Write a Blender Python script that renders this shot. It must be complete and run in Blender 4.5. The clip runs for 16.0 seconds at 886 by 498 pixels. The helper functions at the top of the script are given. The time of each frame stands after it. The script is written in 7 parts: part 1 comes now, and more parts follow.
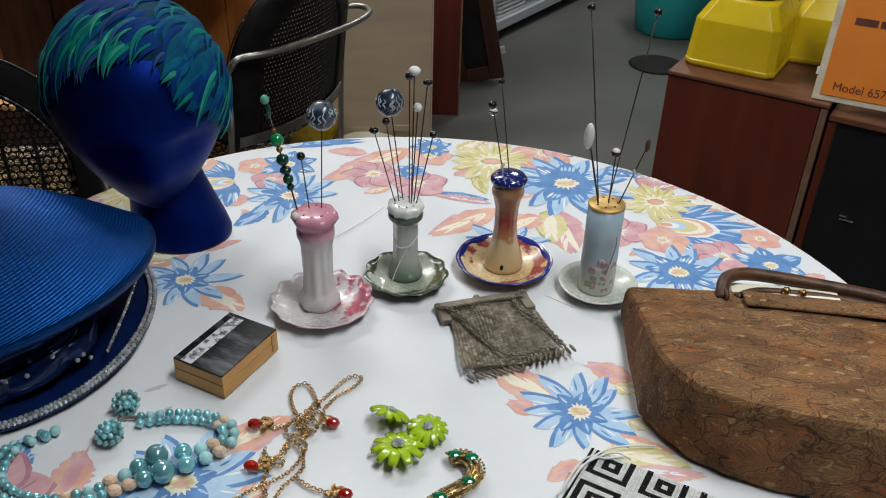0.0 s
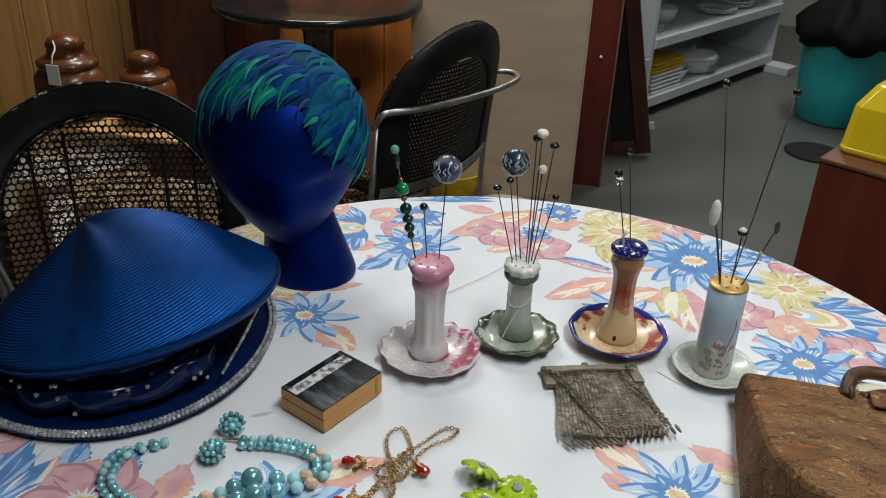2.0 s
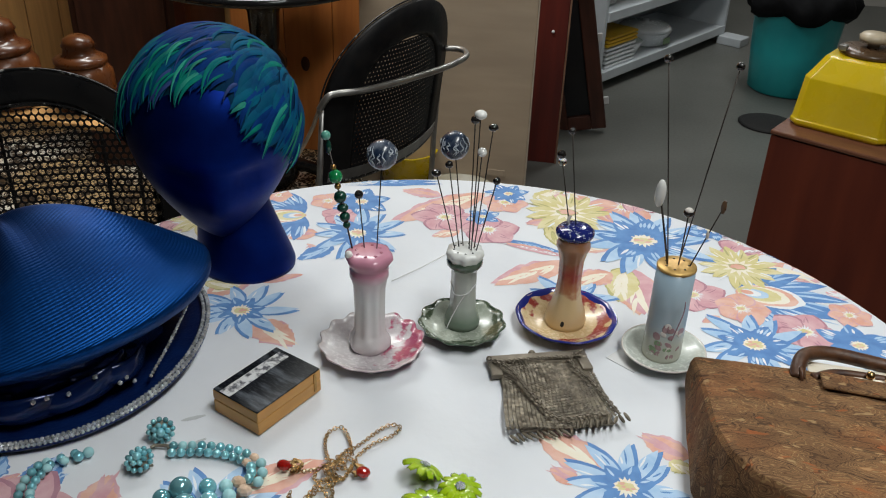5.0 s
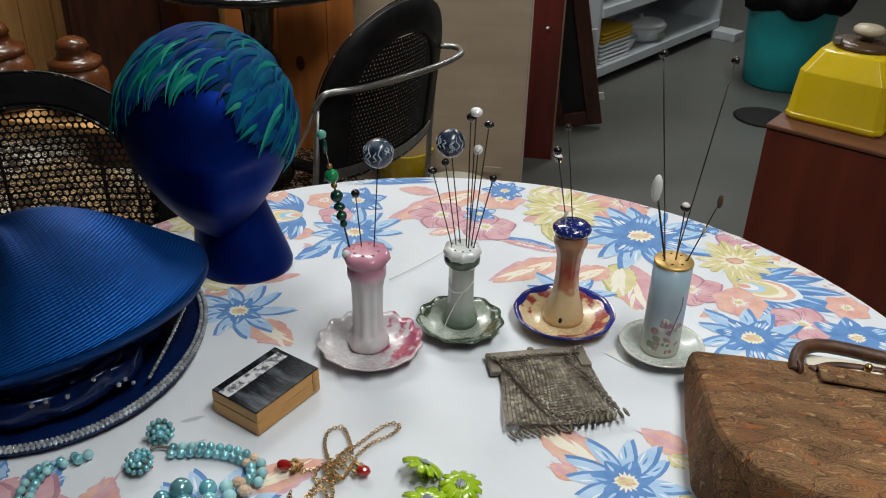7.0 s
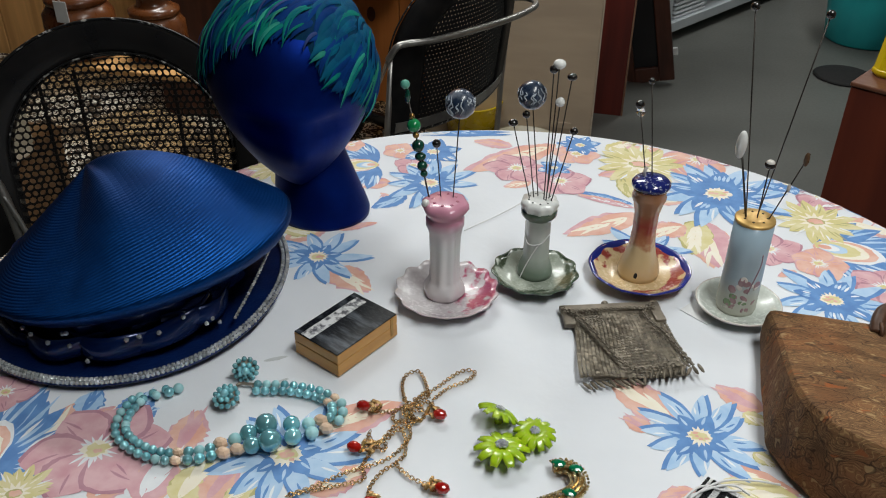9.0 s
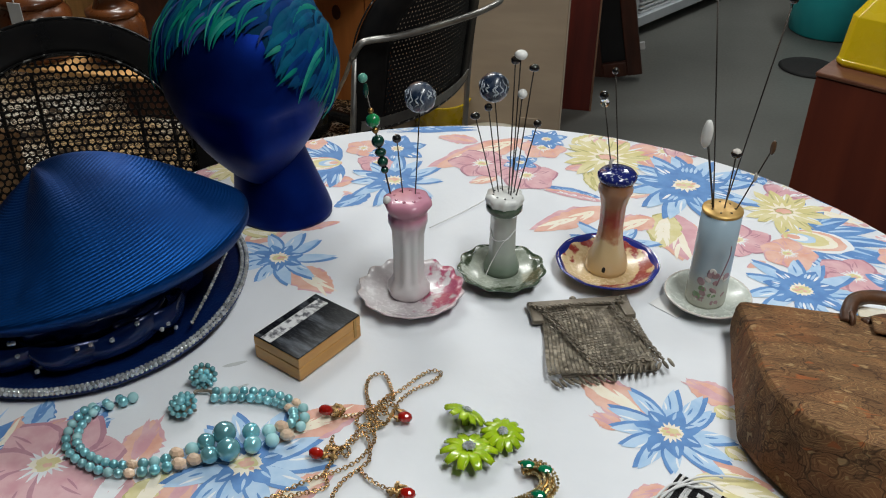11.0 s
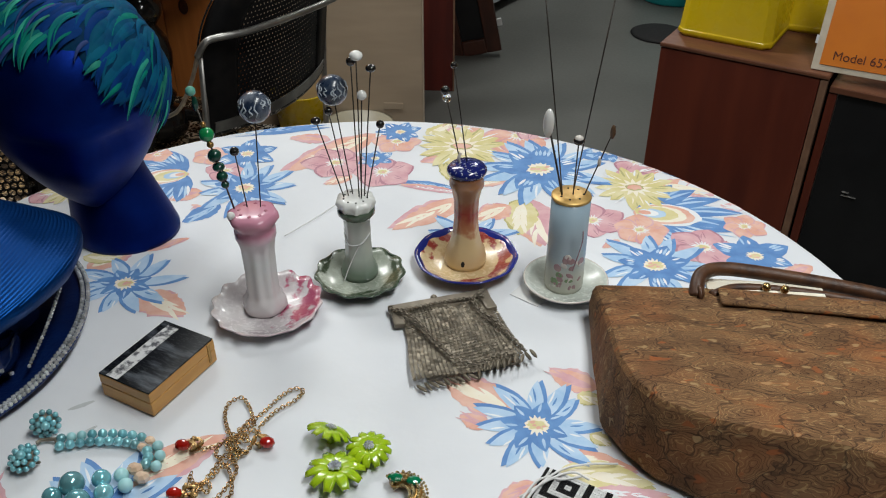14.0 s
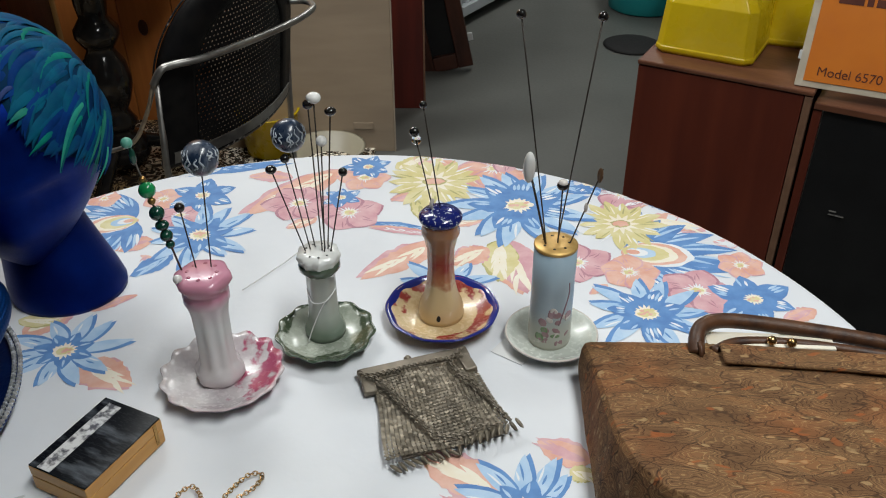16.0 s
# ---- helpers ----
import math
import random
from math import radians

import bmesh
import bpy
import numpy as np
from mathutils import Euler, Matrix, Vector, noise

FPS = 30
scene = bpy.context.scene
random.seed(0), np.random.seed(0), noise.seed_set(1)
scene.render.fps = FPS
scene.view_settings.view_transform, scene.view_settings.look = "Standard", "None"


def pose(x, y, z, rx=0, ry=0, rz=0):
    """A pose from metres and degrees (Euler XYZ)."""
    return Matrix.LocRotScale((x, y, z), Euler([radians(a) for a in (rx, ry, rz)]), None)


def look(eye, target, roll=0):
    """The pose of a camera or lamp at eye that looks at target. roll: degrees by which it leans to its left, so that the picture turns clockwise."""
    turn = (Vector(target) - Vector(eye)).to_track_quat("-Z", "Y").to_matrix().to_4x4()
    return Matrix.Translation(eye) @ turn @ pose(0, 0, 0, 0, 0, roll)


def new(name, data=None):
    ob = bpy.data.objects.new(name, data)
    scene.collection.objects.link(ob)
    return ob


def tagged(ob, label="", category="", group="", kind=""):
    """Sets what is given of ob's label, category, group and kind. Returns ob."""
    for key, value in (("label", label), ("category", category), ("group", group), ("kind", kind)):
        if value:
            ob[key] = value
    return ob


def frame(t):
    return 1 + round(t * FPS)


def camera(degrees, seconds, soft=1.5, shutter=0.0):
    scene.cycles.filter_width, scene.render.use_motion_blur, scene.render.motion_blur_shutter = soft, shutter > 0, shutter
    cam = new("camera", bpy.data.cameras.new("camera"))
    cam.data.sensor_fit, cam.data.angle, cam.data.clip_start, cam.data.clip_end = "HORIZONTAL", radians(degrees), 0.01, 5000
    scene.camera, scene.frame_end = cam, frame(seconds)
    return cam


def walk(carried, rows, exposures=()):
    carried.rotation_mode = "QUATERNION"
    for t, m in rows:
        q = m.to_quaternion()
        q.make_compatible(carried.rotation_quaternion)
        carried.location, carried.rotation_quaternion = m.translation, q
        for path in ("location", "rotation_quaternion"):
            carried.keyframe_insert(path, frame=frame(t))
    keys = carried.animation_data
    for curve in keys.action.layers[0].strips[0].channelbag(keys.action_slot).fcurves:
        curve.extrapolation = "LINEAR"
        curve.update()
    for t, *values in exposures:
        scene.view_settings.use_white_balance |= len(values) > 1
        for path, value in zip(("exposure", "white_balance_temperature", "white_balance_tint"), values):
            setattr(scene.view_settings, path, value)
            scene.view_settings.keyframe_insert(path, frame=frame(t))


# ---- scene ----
cam = camera(54.3, 16.0, soft=1.1)
PATH = [
    (0, (0.049, -0.03, 1.325), (-0.005, 1.665, 0.265), 1.7),
    (0.5, (0.056, -0.037, 1.324), (-0.245, 1.63, 0.26), 1.2),
    (1, (0.06, -0.044, 1.321), (-0.368, 1.6, 0.264), 1.1),
    (1.5, (0.068, -0.042, 1.325), (-0.345, 1.647, 0.335), 2.1),
    (2, (0.075, -0.038, 1.322), (-0.306, 1.687, 0.383), 2.3),
    (2.5, (0.082, -0.027, 1.319), (-0.296, 1.693, 0.371), 2.5),
    (3, (0.085, -0.02, 1.319), (-0.27, 1.699, 0.359), 1.9),
    (3.5, (0.083, -0.011, 1.315), (-0.247, 1.707, 0.346), 1.6),
    (4, (0.083, 0.0, 1.312), (-0.22, 1.715, 0.328), 1.9),
    (4.5, (0.092, 0.006, 1.314), (-0.202, 1.724, 0.333), 2.1),
    (7, (0.092, 0.006, 1.314), (-0.193, 1.723, 0.329), 1.4),
    (7.5, (0.091, 0.009, 1.316), (-0.238, 1.662, 0.238), -0.4),
    (8, (0.077, 0.0, 1.312), (-0.339, 1.619, 0.214), -1.1),
    (8.5, (0.079, -0.005, 1.31), (-0.349, 1.62, 0.225), -0.4),
    (9, (0.076, -0.009, 1.315), (-0.332, 1.627, 0.239), 0.6),
    (9.2, (0.075, -0.011, 1.315), (-0.325, 1.634, 0.251), 0.9),
    (11.3, (0.083, 0.013, 1.3), (-0.256, 1.663, 0.222), 0.7),
    (11.5, (0.077, 0.008, 1.3), (-0.261, 1.656, 0.218), 1.4),
    (12, (0.073, 0.015, 1.293), (-0.22, 1.645, 0.171), 2.9),
    (12.5, (0.089, 0.022, 1.305), (-0.127, 1.677, 0.205), 2.7),
    (13, (0.104, 0.035, 1.314), (-0.028, 1.706, 0.222), 1.0),
    (13.5, (0.111, 0.041, 1.312), (0.02, 1.704, 0.204), 0.5),
    (14, (0.11, 0.046, 1.311), (0.025, 1.705, 0.197), 0.1),
    (14.5, (0.112, 0.049, 1.315), (0.006, 1.722, 0.223), -0.0),
    (15, (0.115, 0.119, 1.321), (0.039, 1.826, 0.281), -0.1),
    (15.5, (0.123, 0.145, 1.31), (0.084, 1.835, 0.24), -1.0),
    (16, (0.109, 0.14, 1.302), (0.079, 1.812, 0.205), -0.3),
]
walk(cam, [(t, look(eye, target, roll)) for t, eye, target, roll in PATH])

# ---- world, lamps, exposure ----
world = bpy.data.worlds.new("world")
world.use_nodes = True
scene.world = world
world.node_tree.nodes["Background"].inputs[0].default_value = (0.60, 0.65, 0.70, 1)
world.node_tree.nodes["Background"].inputs[1].default_value = 0.32
scene.view_settings.exposure = 0.0


def tube_lamp(x, y, z, length, width, watts, turn=0.0):
    """A fluorescent ceiling fitting's light."""
    d = bpy.data.lights.new("tube_light", "AREA")
    d.shape, d.size, d.size_y, d.energy, d.color = "RECTANGLE", length, width, watts, (0.97, 1.0, 0.98)
    o = new("tube_light", d)
    o.matrix_world = pose(x, y, z, 0, 0, turn)
    return o


# the third row is an unseen lamp added to brighten the carpet and panelling
LAMPS = [(0.62, 0.34, 2.45, 1.2, 0.3, 28.5, 90), (0.7, 4.2, 2.5, 1.2, 0.3, 26, 90), (-0.85, 2.35, 2.5, 1.2, 0.3, 37, 0)]
for row in LAMPS:
    tube_lamp(*row)


# ---- materials ----
def mat(name, a, b=None, rough=0.5, metal=0.0, scale=20.0, bump=0.0, bscale=None, coat=0.0, stretch=(1, 1, 1), detail=5.0,
        lo=0.35, hi=0.65, trans=0.0, ior=1.45, spread=0.0, subs=0.0, rspread=0.12, spec=0.5):
    """A surface of two colours mixed by noise at two scales, with fine relief; spread varies the brightness piece by piece."""
    m = bpy.data.materials.new(name)
    m.use_nodes = True
    n, l = m.node_tree.nodes, m.node_tree.links
    p = n["Principled BSDF"]
    b = b or tuple(c * 0.8 for c in a)
    co = n.new("ShaderNodeTexCoord")
    mp = n.new("ShaderNodeMapping")
    mp.inputs["Scale"].default_value = stretch
    l.new(co.outputs["Object"], mp.inputs[0])
    t1 = n.new("ShaderNodeTexNoise")
    t1.inputs["Scale"].default_value, t1.inputs["Detail"].default_value = scale, detail
    l.new(mp.outputs[0], t1.inputs[0])
    r = n.new("ShaderNodeMapRange")
    r.inputs[1].default_value, r.inputs[2].default_value = lo, hi
    l.new(t1.outputs[0], r.inputs[0])
    mx = n.new("ShaderNodeMix")
    mx.data_type = "RGBA"
    l.new(r.outputs[0], mx.inputs[0])
    mx.inputs[6].default_value, mx.inputs[7].default_value = (*a, 1), (*b, 1)
    out = mx.outputs[2]
    if spread:
        oi = n.new("ShaderNodeObjectInfo")
        gi = n.new("ShaderNodeNewGeometry")
        ad = n.new("ShaderNodeMath")
        l.new(oi.outputs["Random"], ad.inputs[0]), l.new(gi.outputs["Random Per Island"], ad.inputs[1])
        fr = n.new("ShaderNodeMath")
        fr.operation = "FRACT"
        l.new(ad.outputs[0], fr.inputs[0])
        mr = n.new("ShaderNodeMapRange")
        mr.inputs[3].default_value, mr.inputs[4].default_value = 1 - spread, 1 + spread
        l.new(fr.outputs[0], mr.inputs[0])
        hs = n.new("ShaderNodeHueSaturation")
        l.new(out, hs.inputs["Color"]), l.new(mr.outputs[0], hs.inputs["Value"])
        out = hs.outputs[0]
    l.new(out, p.inputs["Base Color"])
    t2 = n.new("ShaderNodeTexNoise")
    t2.inputs["Scale"].default_value, t2.inputs["Detail"].default_value = bscale or scale * 6, 4.0
    l.new(mp.outputs[0], t2.inputs[0])
    rr = n.new("ShaderNodeMapRange")
    rr.inputs[3].default_value, rr.inputs[4].default_value = max(0.02, rough - rspread), min(1, rough + rspread)
    l.new(t2.outputs[0], rr.inputs[0])
    l.new(rr.outputs[0], p.inputs["Roughness"])
    p.inputs["Metallic"].default_value, p.inputs["Coat Weight"].default_value = metal, coat
    p.inputs["Transmission Weight"].default_value, p.inputs["IOR"].default_value = trans, ior
    p.inputs["Subsurface Weight"].default_value = subs
    p.inputs["Specular IOR Level"].default_value = spec
    if bump:
        bp = n.new("ShaderNodeBump")
        bp.inputs["Strength"].default_value, bp.inputs["Distance"].default_value = bump, 0.002
        l.new(t2.outputs[0], bp.inputs["Height"]), l.new(bp.outputs[0], p.inputs["Normal"])
    return m


def ring_mat(name, stops, axis=2, rough=0.25, noise_amp=0.0, nscale=40.0, coat=0.2, span=1.0, low=0.0):
    """Glazed china banded along one object axis from low over span metres; stops are (place 0..1, colour)."""
    m = bpy.data.materials.new(name)
    m.use_nodes = True
    n, l = m.node_tree.nodes, m.node_tree.links
    p = n["Principled BSDF"]
    co = n.new("ShaderNodeTexCoord")
    sp = n.new("ShaderNodeSeparateXYZ")
    l.new(co.outputs["Object"], sp.inputs[0])
    t = n.new("ShaderNodeTexNoise")
    t.inputs["Scale"].default_value = nscale
    l.new(co.outputs["Object"], t.inputs[0])
    mr = n.new("ShaderNodeMapRange")
    mr.inputs[1].default_value, mr.inputs[2].default_value = low, low + span
    l.new(sp.outputs[axis], mr.inputs[0])
    ma = n.new("ShaderNodeMath")
    ma.operation = "MULTIPLY_ADD"
    ma.inputs[1].default_value = noise_amp
    l.new(t.outputs[0], ma.inputs[0]), l.new(mr.outputs[0], ma.inputs[2])
    sb = n.new("ShaderNodeMath")
    sb.operation, sb.inputs[1].default_value = "SUBTRACT", noise_amp * 0.5
    l.new(ma.outputs[0], sb.inputs[0])
    cr = n.new("ShaderNodeValToRGB")
    els = cr.color_ramp.elements
    els.remove(els[1])
    els[0].position, els[0].color = stops[0][0], (*stops[0][1], 1)
    for at, c in stops[1:]:
        els.new(at).color = (*c, 1)
    l.new(sb.outputs[0], cr.inputs[0]), l.new(cr.outputs[0], p.inputs["Base Color"])
    p.inputs["Roughness"].default_value, p.inputs["Coat Weight"].default_value = rough, coat
    p.inputs["Coat Roughness"].default_value = 0.08
    return m


M = {}
M["cloth"] = mat("cloth_white", (0.70, 0.72, 0.755), (0.65, 0.67, 0.71), 0.75, scale=9, bump=0.5, bscale=22)
M["p_blue"] = mat("print_blue", (0.09, 0.21, 0.47), (0.13, 0.28, 0.56), 0.75, scale=60)
M["p_lblue"] = mat("print_light_blue", (0.47, 0.61, 0.77), (0.33, 0.50, 0.71), 0.75, scale=50)
M["p_coral"] = mat("print_coral", (0.66, 0.34, 0.26), (0.72, 0.47, 0.39), 0.75, scale=50)
M["p_pink"] = mat("print_mauve_pink", (0.57, 0.30, 0.34), (0.66, 0.42, 0.45), 0.75, scale=50)
M["p_mauve"] = mat("print_deep_mauve", (0.40, 0.19, 0.25), (0.46, 0.25, 0.30), 0.75, scale=50)
M["p_yellow"] = mat("print_yellow", (0.60, 0.53, 0.24), (0.68, 0.62, 0.38), 0.75, scale=50)
M["p_cream"] = mat("print_cream", (0.78, 0.70, 0.56), (0.8, 0.76, 0.66), 0.75, scale=50)
M["p_white"] = mat("print_white", (0.76, 0.78, 0.8), (0.7, 0.72, 0.76), 0.75, scale=50)
M["p_olive"] = mat("print_olive", (0.38, 0.36, 0.16), (0.5, 0.46, 0.2), 0.75, scale=50)
M["p_grey"] = mat("print_grey", (0.40, 0.42, 0.43), (0.52, 0.54, 0.55), 0.75, scale=50)
M["floor"] = mat("floor_grey_paint", (0.125, 0.126, 0.115), (0.10, 0.101, 0.092), 0.38, scale=2.2, bump=0.06, bscale=90, detail=8)
M["wall"] = mat("wall_paint_grey", (0.42, 0.40, 0.36), (0.36, 0.34, 0.31), 0.7, scale=3, bump=0.1)
# dark only to soak up bounced light; used on two walls out of view
M["wall_light_cut"] = mat("dark_wall_light_cut", (0.075, 0.055, 0.042), (0.05, 0.036, 0.028), 0.75, scale=3, bump=0.1)
M["ceiling"] = mat("ceiling_white", (0.7, 0.7, 0.68), (0.62, 0.62, 0.6), 0.8, scale=5)
M["panelling"] = mat("wood_panelling", (0.74, 0.41, 0.155), (0.54, 0.285, 0.10), 0.5, scale=5, stretch=(6, 1, 0.35), bump=0.05, bscale=30, detail=8)
M["pine"] = mat("knotty_pine", (0.60, 0.21, 0.05), (0.42, 0.13, 0.03), 0.45, scale=4, stretch=(5, 1, 0.4), bscale=30, detail=8)
M["knot"] = mat("pine_knot", (0.10, 0.025, 0.012), (0.05, 0.015, 0.01), 0.4)
M["redwood"] = mat("dark_red_wood", (0.125, 0.018, 0.012), (0.075, 0.012, 0.009), 0.4, scale=4, stretch=(6, 1, 0.5), bscale=30, detail=8)
M["mahogany"] = mat("mahogany_veneer", (0.15, 0.030, 0.014), (0.095, 0.018, 0.010), 0.4, scale=3, stretch=(5, 5, 0.6), bscale=40, detail=8)
M["mahog_top"] = mat("worn_brown_top", (0.17, 0.066, 0.034), (0.11, 0.040, 0.022), 0.42, scale=5, stretch=(1, 4, 1), bscale=40)
M["edge_wood"] = mat("pale_edge_banding", (0.24, 0.13, 0.08), (0.17, 0.09, 0.055), 0.5, scale=30)
M["frame_wood"] = mat("dark_frame_wood", (0.085, 0.028, 0.016), (0.045, 0.016, 0.010), 0.4, scale=8, stretch=(4, 4, 0.6))
M["black_board"] = mat("black_board", (0.010, 0.010, 0.011), (0.006, 0.006, 0.007), 0.45, scale=12)
M["black_gloss"] = mat("black_lacquer", (0.010, 0.010, 0.011), (0.016, 0.015, 0.015), 0.14, scale=14, coat=0.2, spec=0.35)
M["black_metal"] = mat("black_painted_metal", (0.006, 0.006, 0.007), (0.012, 0.011, 0.011), 0.45, scale=30, spec=0.14)
M["chip_metal"] = mat("chipped_paint_edge", (0.012, 0.012, 0.013), (0.45, 0.44, 0.42), 0.35, scale=90, lo=0.58, hi=0.62, metal=0.2)
M["chrome"] = mat("dull_chrome", (0.40, 0.39, 0.37), (0.28, 0.27, 0.26), 0.38, 0.85, scale=30)
M["cardboard"] = mat("tan_board", (0.44, 0.345, 0.25), (0.38, 0.295, 0.215), 0.7, scale=3, stretch=(1, 1, 6), bscale=120, bump=0.05)
M["card_edge"] = mat("pale_board_edge", (0.5, 0.42, 0.33), (0.42, 0.35, 0.27), 0.75, scale=30)
M["shelf_white"] = mat("shelf_enamel", (0.58, 0.61, 0.64), (0.50, 0.53, 0.56), 0.4, scale=5)
M["teal"] = mat("teal_plastic", (0.022, 0.36, 0.37), (0.017, 0.29, 0.31), 0.35, scale=6)
M["bin_bag"] = mat("black_bin_bag", (0.004, 0.004, 0.0045), (0.007, 0.007, 0.008), 0.7, scale=25, bump=0.3, bscale=18, spec=0.12)
M["yellow"] = mat("yellow_plastic", (0.62, 0.44, 0.006), (0.55, 0.38, 0.006), 0.28, scale=5, bump=0.02, coat=0.2)
M["yellow_dim"] = mat("yellow_tray", (0.72, 0.45, 0.03), (0.66, 0.40, 0.03), 0.4, scale=8)
M["brown_lid"] = mat("brown_lid", (0.10, 0.055, 0.03), (0.07, 0.04, 0.02), 0.3, scale=20)
M["beige"] = mat("beige_plastic", (0.5, 0.42, 0.3), (0.45, 0.37, 0.26), 0.4, scale=20)
M["orange_cover"] = mat("orange_cover", (0.72, 0.21, 0.02), (0.66, 0.18, 0.02), 0.45, scale=9)
M["paper"] = mat("worn_paper", (0.62, 0.55, 0.44), (0.5, 0.43, 0.33), 0.75, scale=30)
M["ink"] = mat("dark_ink", (0.09, 0.02, 0.01), (0.12, 0.03, 0.015), 0.6)
M["dish"] = mat("white_dishes", (0.74, 0.76, 0.78), (0.66, 0.68, 0.71), 0.25, scale=10)
M["glass"] = mat("clear_glass", (0.9, 0.95, 0.95), (0.88, 0.92, 0.92), 0.06, trans=1.0, rspread=0.02)
M["cream_tub"] = mat("cream_tub", (0.42, 0.38, 0.28), (0.36, 0.32, 0.24), 0.4, scale=10)
M["amber"] = mat("amber_ceramic", (0.135, 0.042, 0.011), (0.075, 0.021, 0.007), 0.3, scale=14, coat=0.2)
M["tag"] = mat("white_tag", (0.66, 0.66, 0.66), (0.6, 0.6, 0.6), 0.7)
M["hat_blue"] = mat("royal_blue_straw", (0.002, 0.050, 0.215), (0.001, 0.030, 0.140), 0.46, 0.85, scale=9, bump=0.0, spec=0.3)
M["hat_brim"] = mat("navy_brim_straw", (0.003, 0.020, 0.11), (0.002, 0.012, 0.075), 0.4, 0.4, scale=40, bump=0.3, bscale=300)
M["navy_satin"] = mat("navy_satin", (0.002, 0.010, 0.060), (0.003, 0.018, 0.10), 0.2, 0.3, scale=30, coat=0.2)
M["stone"] = mat("rhinestone", (0.85, 0.87, 0.88), (0.6, 0.63, 0.65), 0.1, 0.7, scale=300, spread=0.35)
M["head"] = mat("blue_velvet_foam", (0.0010, 0.0150, 0.150), (0.0008, 0.0100, 0.112), 0.47, 0.80, scale=30, bump=0.04, bscale=500, spec=0.15)
M["feather_teal"] = mat("teal_feather", (0.002, 0.085, 0.150), (0.002, 0.045, 0.130), 0.7, scale=40, spread=0.14, spec=0.08)
M["feather_green"] = mat("green_feather", (0.002, 0.170, 0.120), (0.002, 0.10, 0.115), 0.7, scale=40, spread=0.14, spec=0.08)
M["feather_blue"] = mat("blue_feather", (0.002, 0.036, 0.170), (0.001, 0.022, 0.115), 0.7, scale=40, spread=0.14, spec=0.08)
M["feather_tip"] = mat("pale_green_feather", (0.022, 0.25, 0.17), (0.008, 0.16, 0.14), 0.6, scale=60, spread=0.4, spec=0.2)
M["feather_mauve"] = mat("slate_blue_feather", (0.03, 0.055, 0.19), (0.015, 0.04, 0.15), 0.6, scale=60, spread=0.3, spec=0.2)
M["feather_cap"] = mat("blue_teal_plumage", (0.001, 0.016, 0.075), (0.002, 0.045, 0.075), 0.7, spec=0.08, scale=16, stretch=(1, 1, 0.5), bump=0.4, bscale=160)
M["pinwire"] = mat("steel_pin", (0.05, 0.042, 0.036), (0.03, 0.026, 0.022), 0.35, 0.5)
M["pin_black"] = mat("black_bead", (0.008, 0.007, 0.007), (0.014, 0.012, 0.012), 0.1, coat=0.6)
M["pin_white"] = mat("white_bead", (0.72, 0.72, 0.70), (0.66, 0.66, 0.64), 0.2, coat=0.4)
M["marble_blue"] = mat("marbled_blue_grey", (0.010, 0.022, 0.048), (0.13, 0.15, 0.19), 0.3, scale=60, lo=0.46, hi=0.62, stretch=(1, 1, 0.4), coat=0.4)
M["vein"] = mat("pale_vein", (0.42, 0.46, 0.50), (0.32, 0.36, 0.42), 0.35)
M["jade"] = mat("green_bead", (0.006, 0.17, 0.05), (0.01, 0.26, 0.09), 0.15, scale=80, coat=0.4)
M["malachite"] = mat("dark_green_bead", (0.004, 0.03, 0.022), (0.01, 0.07, 0.045), 0.12, scale=90, coat=0.4)
M["mint"] = mat("mint_bead", (0.16, 0.42, 0.33), (0.10, 0.32, 0.25), 0.2, scale=80)
M["brass"] = mat("brass", (0.45, 0.27, 0.09), (0.30, 0.17, 0.055), 0.3, 0.9, scale=90)
M["gold"] = mat("gold_chain", (0.64, 0.43, 0.20), (0.42, 0.26, 0.11), 0.25, 1.0, scale=120)
M["pave"] = mat("pale_gold_pave", (0.70, 0.60, 0.36), (0.45, 0.36, 0.18), 0.2, 0.8, scale=300, spread=0.5)
M["red_gem"] = mat("red_stone", (0.42, 0.012, 0.006), (0.25, 0.006, 0.004), 0.08, coat=0.6)
M["emerald"] = mat("emerald_stone", (0.0, 0.08, 0.035), (0.0, 0.16, 0.07), 0.06, coat=0.7)
M["aqua"] = mat("aqua_pearl", (0.27, 0.58, 0.63), (0.15, 0.44, 0.51), 0.18, 0.45, scale=60, coat=1.0, spread=0.32)
M["aqua_matte"] = mat("turquoise_bead", (0.34, 0.58, 0.60), (0.26, 0.50, 0.53), 0.4, scale=60, spread=0.2)
M["peach"] = mat("peach_facet_bead", (0.74, 0.56, 0.42), (0.64, 0.45, 0.32), 0.18, scale=80, coat=0.4, spread=0.15)
M["moon"] = mat("milky_stone", (0.62, 0.58, 0.54), (0.55, 0.5, 0.46), 0.2, scale=40, coat=0.4)
M["lime"] = mat("lime_enamel", (0.36, 0.52, 0.010), (0.27, 0.42, 0.008), 0.22, scale=60, coat=0.5)
M["purse_metal"] = mat("tarnished_mesh", (0.215, 0.185, 0.14), (0.13, 0.11, 0.083), 0.43, 0.55, scale=80, spread=0.4)
M["purse_frame"] = mat("pewter_frame", (0.25, 0.215, 0.17), (0.17, 0.145, 0.112), 0.45, 0.5, scale=80)
M["box_wood"] = mat("honey_wood", (0.56, 0.30, 0.085), (0.44, 0.215, 0.055), 0.4, scale=12, stretch=(1, 1, 8))
M["lacquer"] = mat("black_marbled_lacquer", (0.006, 0.007, 0.009), (0.09, 0.10, 0.115), 0.26, scale=26, lo=0.52, hi=0.74, stretch=(1, 4, 1), spec=0.1)
